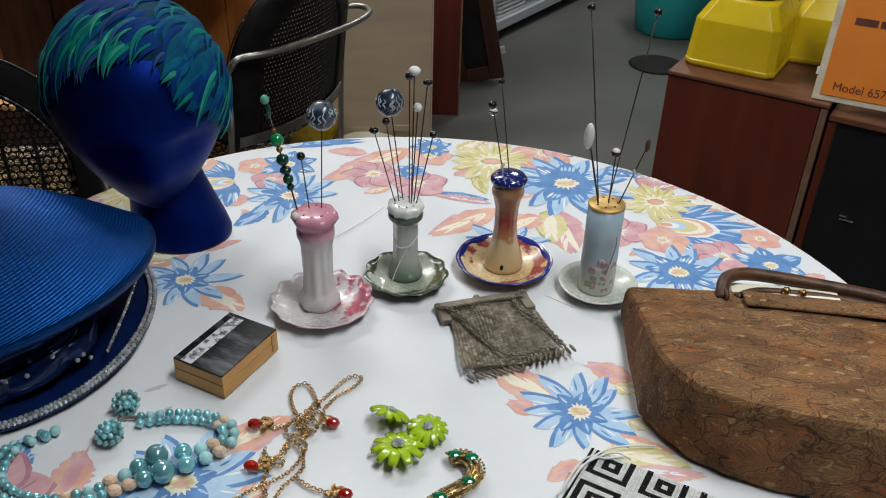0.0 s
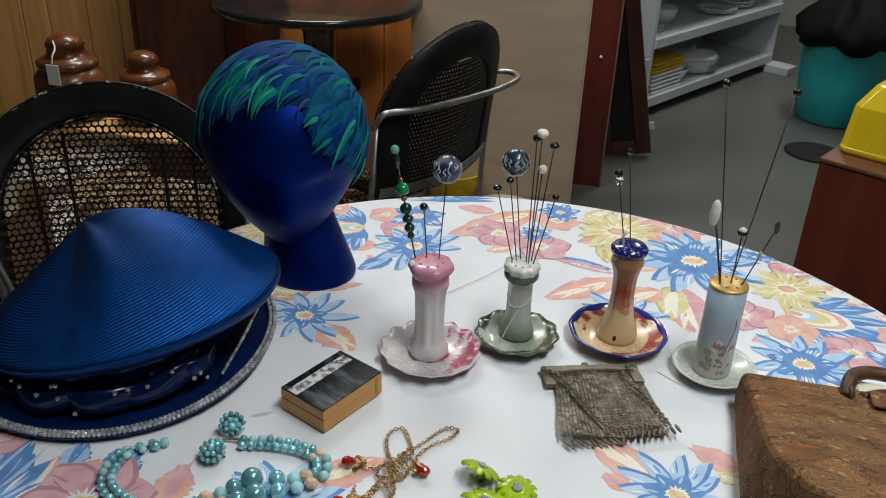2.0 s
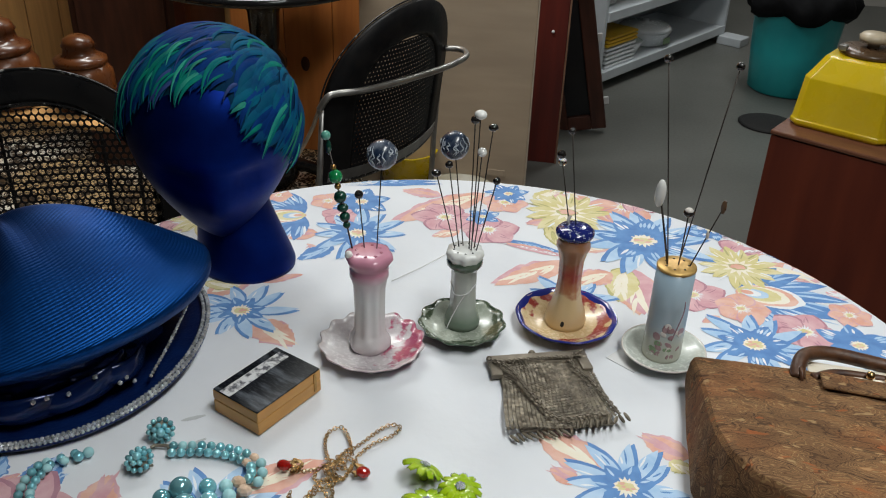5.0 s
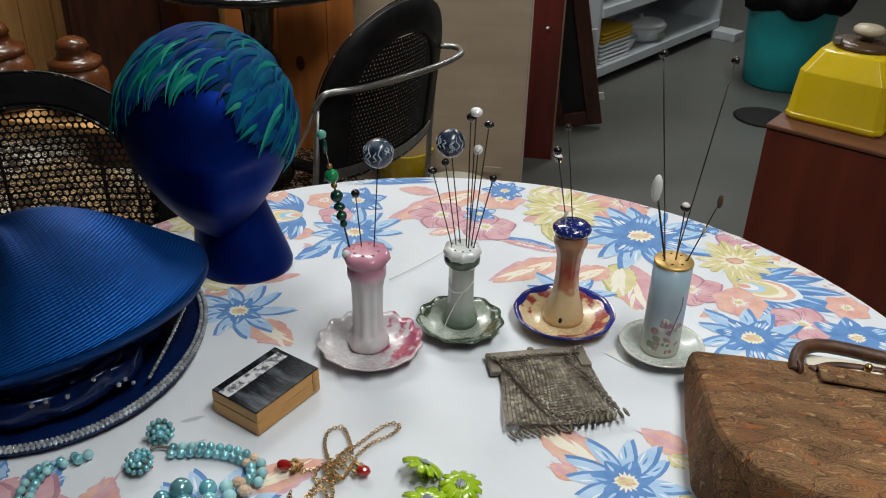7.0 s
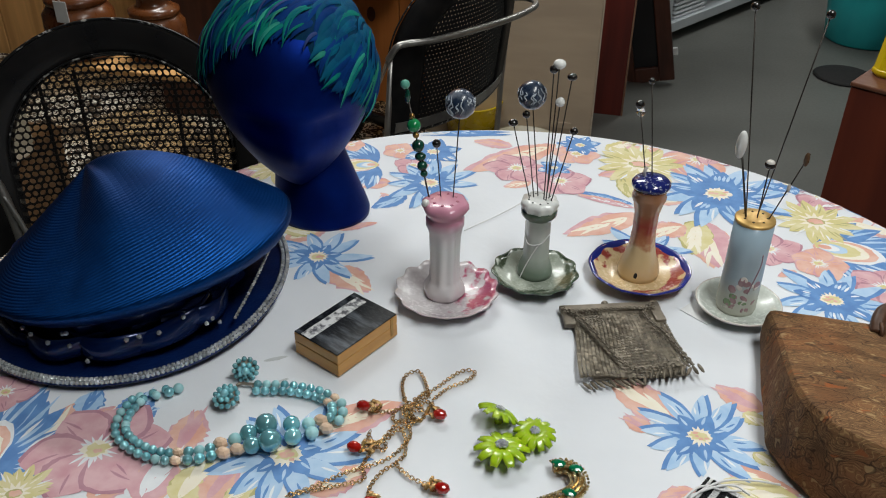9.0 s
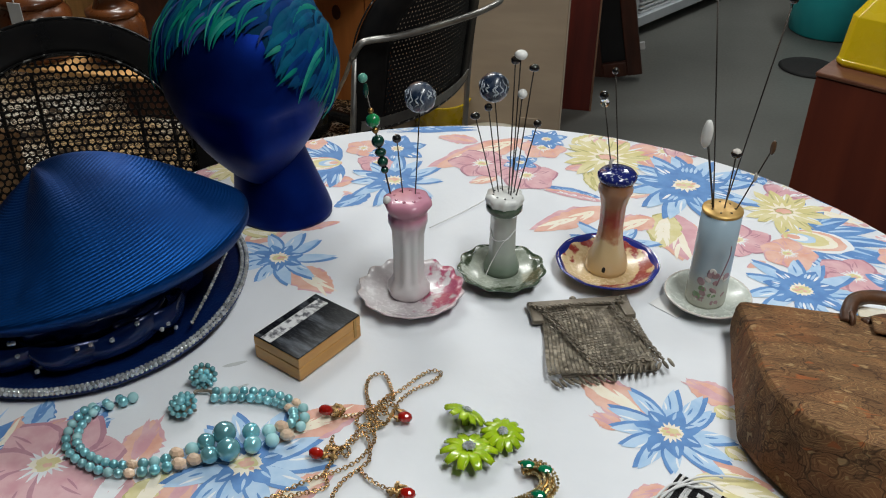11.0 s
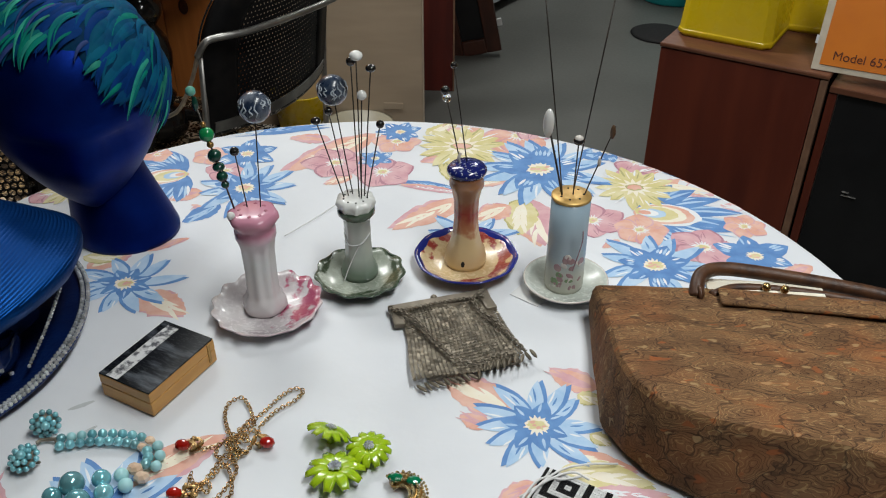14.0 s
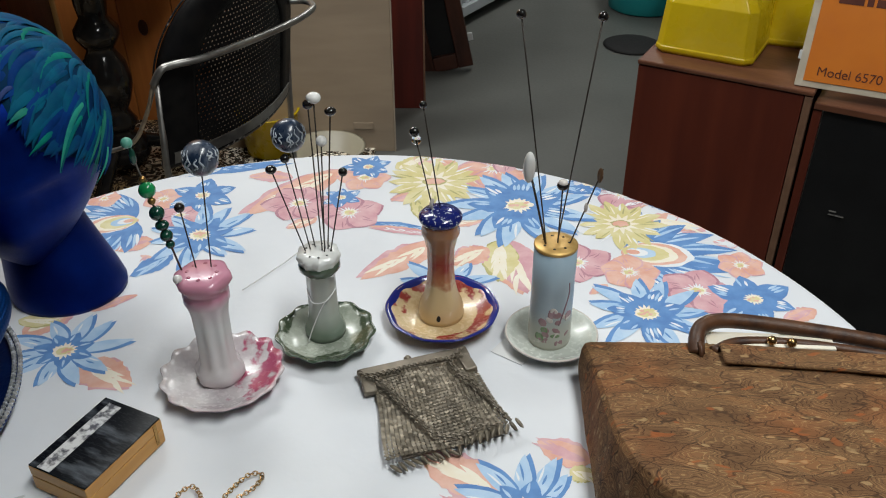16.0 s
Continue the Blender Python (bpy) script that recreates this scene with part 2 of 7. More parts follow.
M["pearl_shell"] = mat("mother_of_pearl", (0.62, 0.62, 0.62), (0.10, 0.10, 0.11), 0.2, scale=160, lo=0.44, hi=0.62, coat=0.3)
M["bead_b"] = mat("black_seed_bead", (0.007, 0.007, 0.008), (0.012, 0.012, 0.013), 0.25)
M["bead_w"] = mat("white_seed_bead", (0.66, 0.66, 0.66), (0.56, 0.56, 0.56), 0.35, spread=0.12)
M["thread"] = mat("white_thread", (0.7, 0.7, 0.7), (0.6, 0.6, 0.6), 0.7)
M["gilt"] = mat("gilt_top", (0.62, 0.40, 0.14), (0.50, 0.31, 0.10), 0.42, 0.6, scale=90)
M["hole"] = mat("dark_hole", (0.01, 0.009, 0.009), (0.008, 0.008, 0.008), 0.8)
M["leather"] = mat("brown_strap", (0.10, 0.042, 0.018), (0.035, 0.014, 0.008), 0.45, scale=60, bump=0.2)


def carpet_mat():
    """Speckled carpet: cream and golden flecks lying every way on dark brown."""
    m = mat("speckled_carpet", (0.016, 0.012, 0.009), (0.034, 0.022, 0.013), 0.95, scale=40, bump=0.6, bscale=120)
    n, l = m.node_tree.nodes, m.node_tree.links
    p = n["Principled BSDF"]
    base = p.inputs["Base Color"].links[0].from_socket
    c = n.new("ShaderNodeTexCoord")

    def noise(scale, detail, distort, lo, hi, shift):
        mp = n.new("ShaderNodeMapping")
        mp.inputs["Location"].default_value = (shift, shift * 0.7, 0)
        l.new(c.outputs["Object"], mp.inputs[0])
        t = n.new("ShaderNodeTexNoise")
        t.inputs["Scale"].default_value, t.inputs["Detail"].default_value, t.inputs["Distortion"].default_value = scale, detail, distort
        l.new(mp.outputs[0], t.inputs[0])
        r = n.new("ShaderNodeMapRange")
        r.inputs[1].default_value, r.inputs[2].default_value = lo, hi
        l.new(t.outputs[0], r.inputs[0])
        return r.outputs[0]

    def over(f, b, col):
        x = n.new("ShaderNodeMix")
        x.data_type = "RGBA"
        l.new(f, x.inputs[0]), l.new(b, x.inputs[6])
        if isinstance(col, tuple):
            x.inputs[7].default_value = (*col, 1)
        else:
            l.new(col, x.inputs[7])
        return x.outputs[2]

    gold = n.new("ShaderNodeRGB")
    gold.outputs[0].default_value = (0.62, 0.42, 0.20, 1)
    fleck = over(noise(2.6, 2, 0, 0.46, 0.58, 3.0), gold.outputs[0], (0.88, 0.82, 0.70))
    b = over(noise(62, 1, 1.2, 0.53, 0.56, 0.0), base, (0.085, 0.048, 0.022))
    k = n.new("ShaderNodeMath")
    k.operation = "MULTIPLY"
    l.new(noise(46, 1, 2.2, 0.525, 0.54, 5.0), k.inputs[0]), l.new(noise(14, 1, 0.5, 0.33, 0.43, 8.0), k.inputs[1])
    b = over(k.outputs[0], b, fleck)
    l.new(b, p.inputs["Base Color"])
    return m


M["carpet"] = carpet_mat()


def straw_mat():
    """Blue straw braid: stitched ridges run in rings round the peak, which is the crown's own origin, and stretch its sheen."""
    m = M["hat_blue"]
    n, l = m.node_tree.nodes, m.node_tree.links
    p = n["Principled BSDF"]
    co = n.new("ShaderNodeTexCoord")
    sp = n.new("ShaderNodeSeparateXYZ")
    l.new(co.outputs["Object"], sp.inputs[0])

    def calc(op, a, b=0.0):
        x = n.new("ShaderNodeMath")
        x.operation = op
        for k, v in enumerate((a, b)):
            if isinstance(v, float):
                x.inputs[k].default_value = v
            else:
                l.new(v, x.inputs[k])
        return x.outputs[0]

    ln = n.new("ShaderNodeVectorMath")
    ln.operation = "LENGTH"
    l.new(co.outputs["Object"], ln.inputs[0])
    ring = calc("MULTIPLY", ln.outputs["Value"], 1 / 0.0033)
    stitch = calc("ADD", calc("MULTIPLY", calc("MULTIPLY", calc("ARCTAN2", sp.outputs[1], sp.outputs[0]), calc("FLOOR", ring)), 0.55), calc("MULTIPLY", calc("FLOOR", ring), 0.37))
    ridge = calc("SINE", calc("MULTIPLY", calc("FRACT", ring), math.pi))
    dash = calc("POWER", calc("SINE", calc("MULTIPLY", calc("FRACT", stitch), math.pi)), 0.4)
    bp = n.new("ShaderNodeBump")
    bp.inputs["Strength"].default_value, bp.inputs["Distance"].default_value = 0.55, 0.0005
    l.new(calc("MULTIPLY", ridge, calc("ADD", calc("MULTIPLY", dash, 0.6), 0.4)), bp.inputs["Height"])
    l.new(bp.outputs[0], p.inputs["Normal"])
    cr = n.new("ShaderNodeVectorMath")
    cr.operation, cr.inputs[0].default_value = "CROSS_PRODUCT", (0, 0, 1)
    l.new(co.outputs["Object"], cr.inputs[1])
    vt = n.new("ShaderNodeVectorTransform")
    vt.vector_type, vt.convert_from, vt.convert_to = "VECTOR", "OBJECT", "WORLD"
    l.new(cr.outputs[0], vt.inputs[0]), l.new(vt.outputs[0], p.inputs["Tangent"])
    p.inputs["Anisotropic"].default_value = 0.75


straw_mat()


def paisley_mat():
    """Brown brocade: swirling paisley drops with dark outlines, ringed inside by pale scrolls, and rust blooms."""
    m = bpy.data.materials.new("paisley_brocade")
    m.use_nodes = True
    n, l = m.node_tree.nodes, m.node_tree.links
    p = n["Principled BSDF"]
    co = n.new("ShaderNodeTexCoord")
    mp = n.new("ShaderNodeMapping")
    mp.inputs["Rotation"].default_value = (0, 0, 0.75)
    mp.inputs["Scale"].default_value = (0.95, 2.1, 1.5)
    l.new(co.outputs["Object"], mp.inputs[0])
    warp = n.new("ShaderNodeTexNoise")
    warp.inputs["Scale"].default_value, warp.inputs["Detail"].default_value = 30, 2
    l.new(mp.outputs[0], warp.inputs[0])
    va = n.new("ShaderNodeVectorMath")
    va.operation, va.inputs[1].default_value = "MULTIPLY", (0.055, 0.055, 0.055)
    l.new(warp.outputs["Color"], va.inputs[0])
    vb = n.new("ShaderNodeVectorMath")
    l.new(mp.outputs[0], vb.inputs[0]), l.new(va.outputs[0], vb.inputs[1])

    def cells(scale, feature="F1"):
        v = n.new("ShaderNodeTexVoronoi")
        v.feature = feature
        v.inputs["Scale"].default_value = scale
        l.new(vb.outputs[0], v.inputs["Vector"])
        return v

    def ramp(f, lo, hi, a=0.0, b=1.0):
        r = n.new("ShaderNodeMapRange")
        r.inputs[1].default_value, r.inputs[2].default_value, r.inputs[3].default_value, r.inputs[4].default_value = lo, hi, a, b
        l.new(f, r.inputs[0])
        return r.outputs[0]

    def calc(op, a, b):
        x = n.new("ShaderNodeMath")
        x.operation = op
        l.new(a, x.inputs[0])
        if isinstance(b, float):
            x.inputs[1].default_value = b
        else:
            l.new(b, x.inputs[1])
        return x.outputs[0]

    def over(f, base, col):
        x = n.new("ShaderNodeMix")
        x.data_type = "RGBA"
        l.new(f, x.inputs[0]), l.new(base, x.inputs[6])
        x.inputs[7].default_value = (*col, 1)
        return x.outputs[2]

    g = n.new("ShaderNodeTexNoise")
    g.inputs["Scale"].default_value, g.inputs["Detail"].default_value = 22, 9
    l.new(vb.outputs[0], g.inputs[0])
    cr = n.new("ShaderNodeValToRGB")
    e = cr.color_ramp.elements
    e[0].position, e[0].color, e[1].position, e[1].color = 0.32, (0.122, 0.061, 0.026, 1), 0.56, (0.185, 0.097, 0.043, 1)
    e.new(0.70).color = (0.205, 0.096, 0.038, 1)
    l.new(g.outputs[0], cr.inputs[0])
    big, small = cells(18), cells(64)
    # rings run round inside each drop and break up along their length
    ring = calc("SINE", calc("MULTIPLY", big.outputs["Distance"], 74.0), 0.0)
    gap = ramp(g.outputs[0], 0.42, 0.52)
    pale = calc("MULTIPLY", ramp(ring, 0.78, 0.96), gap)
    c = over(calc("MULTIPLY", pale, 0.65), cr.outputs[0], (0.36, 0.225, 0.10))
    dark = calc("MULTIPLY", ramp(ring, -0.78, -0.96), ramp(g.outputs[0], 0.56, 0.46))
    c = over(calc("MULTIPLY", dark, 0.85), c, (0.036, 0.014, 0.007))
    c = over(calc("MULTIPLY", ramp(cells(85, "DISTANCE_TO_EDGE").outputs["Distance"], 0.06, 0.02), 0.45), c, (0.055, 0.025, 0.010))
    zone = n.new("ShaderNodeTexNoise")
    zone.inputs["Scale"].default_value, zone.inputs["Detail"].default_value = 14, 4
    l.new(co.outputs["Object"], zone.inputs[0])
    c = over(calc("MULTIPLY", ramp(zone.outputs[0], 0.50, 0.66), 0.35), c, (0.28, 0.098, 0.032))
    c = over(calc("MULTIPLY", ramp(zone.outputs[0], 0.46, 0.34), 0.4), c, (0.13, 0.068, 0.030))
    sp = n.new("ShaderNodeSeparateColor")
    l.new(small.outputs["Color"], sp.inputs[0])
    rust = calc("MULTIPLY", ramp(sp.outputs[0], 0.86, 0.88), ramp(small.outputs["Distance"], 0.42, 0.28))
    c = over(calc("MULTIPLY", rust, 0.7), c, (0.30, 0.085, 0.022))
    leafy = calc("MULTIPLY", ramp(sp.outputs[1], 0.84, 0.86), ramp(small.outputs["Distance"], 0.36, 0.26))
    c = over(calc("MULTIPLY", leafy, 0.6), c, (0.40, 0.27, 0.13))
    c = over(calc("MULTIPLY", ramp(cells(18, "DISTANCE_TO_EDGE").outputs["Distance"], 0.024, 0.008), 0.65), c, (0.030, 0.015, 0.008))
    l.new(c, p.inputs["Base Color"])
    p.inputs["Roughness"].default_value = 0.8
    p.inputs["Specular IOR Level"].default_value = 0.25
    bp = n.new("ShaderNodeBump")
    bp.inputs["Strength"].default_value, bp.inputs["Distance"].default_value = 0.3, 0.0012
    l.new(g.outputs[0], bp.inputs["Height"]), l.new(bp.outputs[0], p.inputs["Normal"])
    return m


M["paisley"] = paisley_mat()
M["chest_brown"] = mat("brown_stained_wood", (0.27, 0.16, 0.075), (0.17, 0.09, 0.04), 0.45, scale=14, stretch=(1, 6, 6), bump=0.05, bscale=200)
IV = (0.66, 0.62, 0.56)
M["china_pink"] = ring_mat("pink_and_white_china", [(0.0, (0.55, 0.46, 0.47)), (0.12, (0.60, 0.56, 0.57)), (0.55, (0.64, 0.64, 0.64)), (0.74, (0.60, 0.52, 0.55)), (0.83, (0.46, 0.19, 0.27)), (1.0, (0.50, 0.22, 0.30))], span=0.122, noise_amp=0.08)
M["china_green"] = ring_mat("green_and_white_china", [(0.0, (0.10, 0.14, 0.10)), (0.14, (0.16, 0.21, 0.16)), (0.3, (0.40, 0.44, 0.39)), (0.6, (0.50, 0.52, 0.48)), (0.80, (0.42, 0.45, 0.40)), (0.835, (0.06, 0.10, 0.065)), (0.9, (0.07, 0.11, 0.07)), (0.93, (0.62, 0.64, 0.60)), (1.0, (0.66, 0.67, 0.65))], span=0.098, noise_amp=0.05)
M["china_tan"] = ring_mat("tan_and_red_china", [(0.0, (0.58, 0.42, 0.22)), (0.38, (0.60, 0.44, 0.24)), (0.44, (0.42, 0.17, 0.08)), (0.62, (0.30, 0.045, 0.03)), (0.78, (0.33, 0.15, 0.075)), (0.93, (0.36, 0.17, 0.085)), (1.0, (0.3, 0.12, 0.06))], span=0.118, noise_amp=0.30, nscale=75)
M["china_blue"] = ring_mat("pale_blue_china", [(0.0, (0.46, 0.44, 0.36)), (0.25, (0.46, 0.47, 0.42)), (0.45, (0.36, 0.44, 0.49)), (1.0, (0.30, 0.40, 0.48))], span=0.112, noise_amp=0.12)
M["cobalt"] = mat("cobalt_speckled", (0.008, 0.014, 0.12), (0.30, 0.33, 0.42), 0.15, scale=320, lo=0.60, hi=0.66, coat=0.5, detail=1)


def saucer_mat(name, base, shade, spot, way, thr, R, rim, rim_at, well=0.0):
    """Glazed dish: soft shading, painted blotches on one side or outside the well, and a darker rim."""
    m = mat(name, base, shade, 0.26, scale=34, coat=0.15)
    n, l = m.node_tree.nodes, m.node_tree.links
    p = n["Principled BSDF"]
    src = p.inputs["Base Color"].links[0].from_socket
    co = n.new("ShaderNodeTexCoord")
    dt = n.new("ShaderNodeVectorMath")
    dt.operation, dt.inputs[1].default_value = "DOT_PRODUCT", (way[0] / R, way[1] / R, 0)
    l.new(co.outputs["Object"], dt.inputs[0])
    t = n.new("ShaderNodeTexNoise")
    t.inputs["Scale"].default_value, t.inputs["Detail"].default_value = 75, 3
    l.new(co.outputs["Object"], t.inputs[0])
    ad = n.new("ShaderNodeMath")
    l.new(t.outputs[0], ad.inputs[0]), l.new(dt.outputs["Value"], ad.inputs[1])
    ln = n.new("ShaderNodeVectorMath")
    ln.operation = "LENGTH"
    fl = n.new("ShaderNodeVectorMath")
    fl.operation, fl.inputs[1].default_value = "MULTIPLY", (1 / R, 1 / R, 0)
    l.new(co.outputs["Object"], fl.inputs[0]), l.new(fl.outputs[0], ln.inputs[0])

    def over(f, lo, hi, b, c):
        r = n.new("ShaderNodeMapRange")
        r.inputs[1].default_value, r.inputs[2].default_value = lo, hi
        x = n.new("ShaderNodeMix")
        x.data_type = "RGBA"
        l.new(f, r.inputs[0]), l.new(r.outputs[0], x.inputs[0]), l.new(b, x.inputs[6])
        x.inputs[7].default_value = (*c, 1)
        return x.outputs[2]

    ms = n.new("ShaderNodeMapRange")
    ms.inputs[1].default_value, ms.inputs[2].default_value = well - 0.12, well + 0.06
    l.new(ln.outputs["Value"], ms.inputs[0])
    on = n.new("ShaderNodeMath")
    on.operation = "MULTIPLY"
    l.new(ad.outputs[0], on.inputs[0]), l.new(ms.outputs[0], on.inputs[1])
    c = over(on.outputs[0], thr, thr + 0.10, src, spot)
    c = over(ln.outputs["Value"], rim_at, rim_at + 0.06, c, rim)
    l.new(c, p.inputs["Base Color"])
    return m


M["sauc_pink"] = saucer_mat("pink_saucer_glaze", (0.58, 0.555, 0.56), (0.42, 0.37, 0.39), (0.33, 0.07, 0.13), (0.45, 0.1), 0.74, 0.0565, (0.50, 0.42, 0.44), 1.0)
M["sauc_green"] = saucer_mat("green_saucer_glaze", (0.40, 0.43, 0.37), (0.24, 0.27, 0.22), (0.055, 0.075, 0.045), (0.0, 0.12), 0.40, 0.0475, (0.05, 0.065, 0.04), 0.97, 0.72)
M["sauc_tan"] = saucer_mat("tan_saucer_glaze", (0.62, 0.49, 0.30), (0.54, 0.38, 0.20), (0.27, 0.045, 0.035), (0.06, 0.05), 0.46, 0.0565, (0.30, 0.10, 0.05), 1.1, 0.62)
M["sauc_blue"] = saucer_mat("pale_saucer_glaze", (0.50, 0.53, 0.49), (0.43, 0.46, 0.42), (0.36, 0.28, 0.26), (0.0, -0.15), 0.80, 0.045, (0.48, 0.50, 0.44), 1.0)
M["band_green"] = mat("dark_green_glaze", (0.045, 0.075, 0.05), (0.09, 0.12, 0.085), 0.15, scale=90, coat=0.5)
M["rose"] = mat("painted_rose", (0.30, 0.06, 0.12), (0.46, 0.20, 0.25), 0.2, scale=120, coat=0.4)
M["cobalt_rim"] = mat("cobalt_rim", (0.012, 0.018, 0.16), (0.02, 0.03, 0.22), 0.15, coat=0.5)
M["leaf_paint"] = mat("painted_leaf", (0.16, 0.24, 0.12), (0.22, 0.3, 0.18), 0.2, coat=0.4)
M["mauve_paint"] = mat("painted_mauve", (0.26, 0.14, 0.17), (0.40, 0.27, 0.27), 0.2, coat=0.2)


# ---- mesh helpers ----
def obj(name, bm, m, parent=None, label="", smooth=True, bevel=0.0):
    """One mesh object from a bmesh; m is a material or a list of them."""
    me = bpy.data.meshes.new(name)
    bm.to_mesh(me)
    bm.free()
    for k in (m if isinstance(m, (list, tuple)) else [m]):
        me.materials.append(k)
    if smooth:
        me.polygons.foreach_set("use_smooth", [True] * len(me.polygons))
    o = new(name, me)
    if parent:
        o.parent = parent
    if label:
        o["label"] = label
    if bevel:
        b = o.modifiers.new("bevel", "BEVEL")
        b.width, b.segments, b.limit_method = bevel, 2, "ANGLE"
    return o


def part(name, bm, m, parent, label="", smooth=True, bevel=0.0):
    return obj(name, bm, m, parent, label, smooth, bevel)


def thing(name, x, y, z, label, category, rz=0.0, group="", kind=""):
    """An Empty at a thing's base, to which its parts are given."""
    o = new(name)
    o.empty_display_size = 0.02
    o.matrix_basis = pose(x, y, z, 0, 0, rz)
    return tagged(o, label, category, group, kind)


def bm_box(x0, x1, y0, y1, z0, z1, bm=None, mi=0, m=None):
    bm = bm or bmesh.new()
    vs = [bm.verts.new(Vector((x, y, z)) if m is None else m @ Vector((x, y, z))) for z in (z0, z1) for x, y in ((x0, y0), (x1, y0), (x1, y1), (x0, y1))]
    for f in ((3, 2, 1, 0), (4, 5, 6, 7), (0, 1, 5, 4), (1, 2, 6, 5), (2, 3, 7, 6), (3, 0, 4, 7)):
        bm.faces.new([vs[i] for i in f]).material_index = mi
    return bm


def bm_lathe(profile, seg=40, wob=None, bm=None, m=None, mi=0, caps=True):
    """Turned body from (radius, height) pairs; wob(angle, k) scales the radius and adds height."""
    bm = bm or bmesh.new()
    rings = []
    for k, (r, z) in enumerate(profile):
        ring = []
        for i in range(seg):
            a = 2 * math.pi * i / seg
            s, dz = wob(a, k) if wob else (1, 0)
            v = Vector((r * s * math.cos(a), r * s * math.sin(a), z + dz))
            ring.append(bm.verts.new(m @ v if m else v))
        rings.append(ring)
    for p, q in zip(rings, rings[1:]):
        for i in range(seg):
            j = (i + 1) % seg
            bm.faces.new((p[i], p[j], q[j], q[i])).material_index = mi
    for ring, flip in ((rings[0], True), (rings[-1], False)) if caps else ():
        bm.faces.new(ring[::-1] if flip else ring).material_index = mi
    return bm


def bm_ball(r, c=(0, 0, 0), seg=12, rings=8, squash=(1, 1, 1), bm=None, mi=0):
    bm = bm or bmesh.new()
    prof = [[bm.verts.new(Vector(c) + Vector((r * squash[0] * math.sin(math.pi * k / rings) * math.cos(2 * math.pi * i / seg),
                                             r * squash[1] * math.sin(math.pi * k / rings) * math.sin(2 * math.pi * i / seg),
                                             r * squash[2] * math.cos(math.pi * k / rings)))) for i in range(seg)] for k in range(1, rings)]
    top, bot = bm.verts.new(Vector(c) + Vector((0, 0, r * squash[2]))), bm.verts.new(Vector(c) - Vector((0, 0, r * squash[2])))
    for i in range(seg):
        j = (i + 1) % seg
        bm.faces.new((top, prof[0][i], prof[0][j])).material_index = mi
        bm.faces.new((bot, prof[-1][j], prof[-1][i])).material_index = mi
        for p, q in zip(prof, prof[1:]):
            bm.faces.new((p[i], q[i], q[j], p[j])).material_index = mi
    return bm


def bm_tube(pts, r, seg=8, bm=None, mi=0, closed=False, taper=None):
    """A round bar swept along points."""
    bm = bm or bmesh.new()
    pts = [Vector(p) for p in pts]
    n, rings, side = len(pts), [], None
    for k, p in enumerate(pts):
        d = (pts[(k + 1) % n] - pts[k - 1]) if closed else (pts[min(k + 1, n - 1)] - pts[max(k - 1, 0)])
        d.normalize()
        if side is None:
            side = d.orthogonal().normalized()
        side = (side - d * side.dot(d)).normalized()
        up = d.cross(side)
        rr = r * (taper(k / (n - 1)) if taper else 1)
        rings.append([bm.verts.new(p + (side * math.cos(2 * math.pi * i / seg) + up * math.sin(2 * math.pi * i / seg)) * rr) for i in range(seg)])
    for p, q in list(zip(rings, rings[1:])) + ([(rings[-1], rings[0])] if closed else []):
        for i in range(seg):
            j = (i + 1) % seg
            bm.faces.new((p[i], p[j], q[j], q[i])).material_index = mi
    if not closed:
        bm.faces.new(rings[0][::-1]).material_index = mi
        bm.faces.new(rings[-1]).material_index = mi
    return bm


def smooth_path(pts, steps=8):
    """Catmull-Rom points through the given ones."""
    p = [Vector(q) for q in pts]
    p = [2 * p[0] - p[1]] + p + [2 * p[-1] - p[-2]]
    out = []
    for a, b, c, d in zip(p, p[1:], p[2:], p[3:]):
        for i in range(steps):
            t = i / steps
            out.append(0.5 * ((2 * b) + (c - a) * t + (2 * a - 5 * b + 4 * c - d) * t * t + (3 * b - a - 3 * c + d) * t ** 3))
    return out + [p[-2]]


def even(pts, step):
    """Points evenly spaced along a path, with directions."""
    out, left = [], 0.0
    for a, b in zip(pts, pts[1:]):
        d = b - a
        s = left
        while s < d.length:
            out.append((a + d * (s / d.length), d.normalized()))
            s += step
        left = s - d.length
    return out


# ---- the room ----
def structure(name, bm, m, label, category, bevel=0.0, smooth=False):
    return tagged(obj(name, bm, m, smooth=smooth, bevel=bevel), label, category, kind="structure")


structure("floor", bm_box(-3.2, 3.2, -3.0, 7.0, -0.1, 0.0), M["floor"], "smooth grey painted concrete floor with a dull sheen", "floor")
structure("ceiling", bm_box(-3.2, 3.2, -3.0, 7.0, 2.62, 2.72), M["ceiling"], "plain white ceiling over the shop", "ceiling")
structure("wall_east", bm_box(3.2, 3.3, -3.0, 7.0, 0, 2.62), M["wall"], "plain grey painted wall", "wall")
# the south and west walls are unseen, kept dark to dim the fill light
structure("wall_south", bm_box(-3.2, 3.2, -3.1, -3.0, 0, 2.62), M["wall_light_cut"], "plain unseen wall, dark brown to cut bounced light", "wall")
structure("wall_north", bm_box(-0.6, 3.2, 6.2, 6.3, 0, 2.62), M["wall"], "plain beige painted wall behind the shelving", "wall")
structure("wall_west", bm_box(-3.3, -3.2, -3.0, 7.0, 0, 2.62), M["wall_light_cut"], "plain unseen wall, dark brown to cut bounced light", "wall")
wp = thing("wall_panelled", -3.2, 3.02, 0, "brown wood-grain panelled wall with dark grooves", "wall", kind="structure")
part("backing", bm_box(0, 2.62, 0.008, 0.1, 0, 2.62), M["redwood"], wp, smooth=False)
x = 0.0
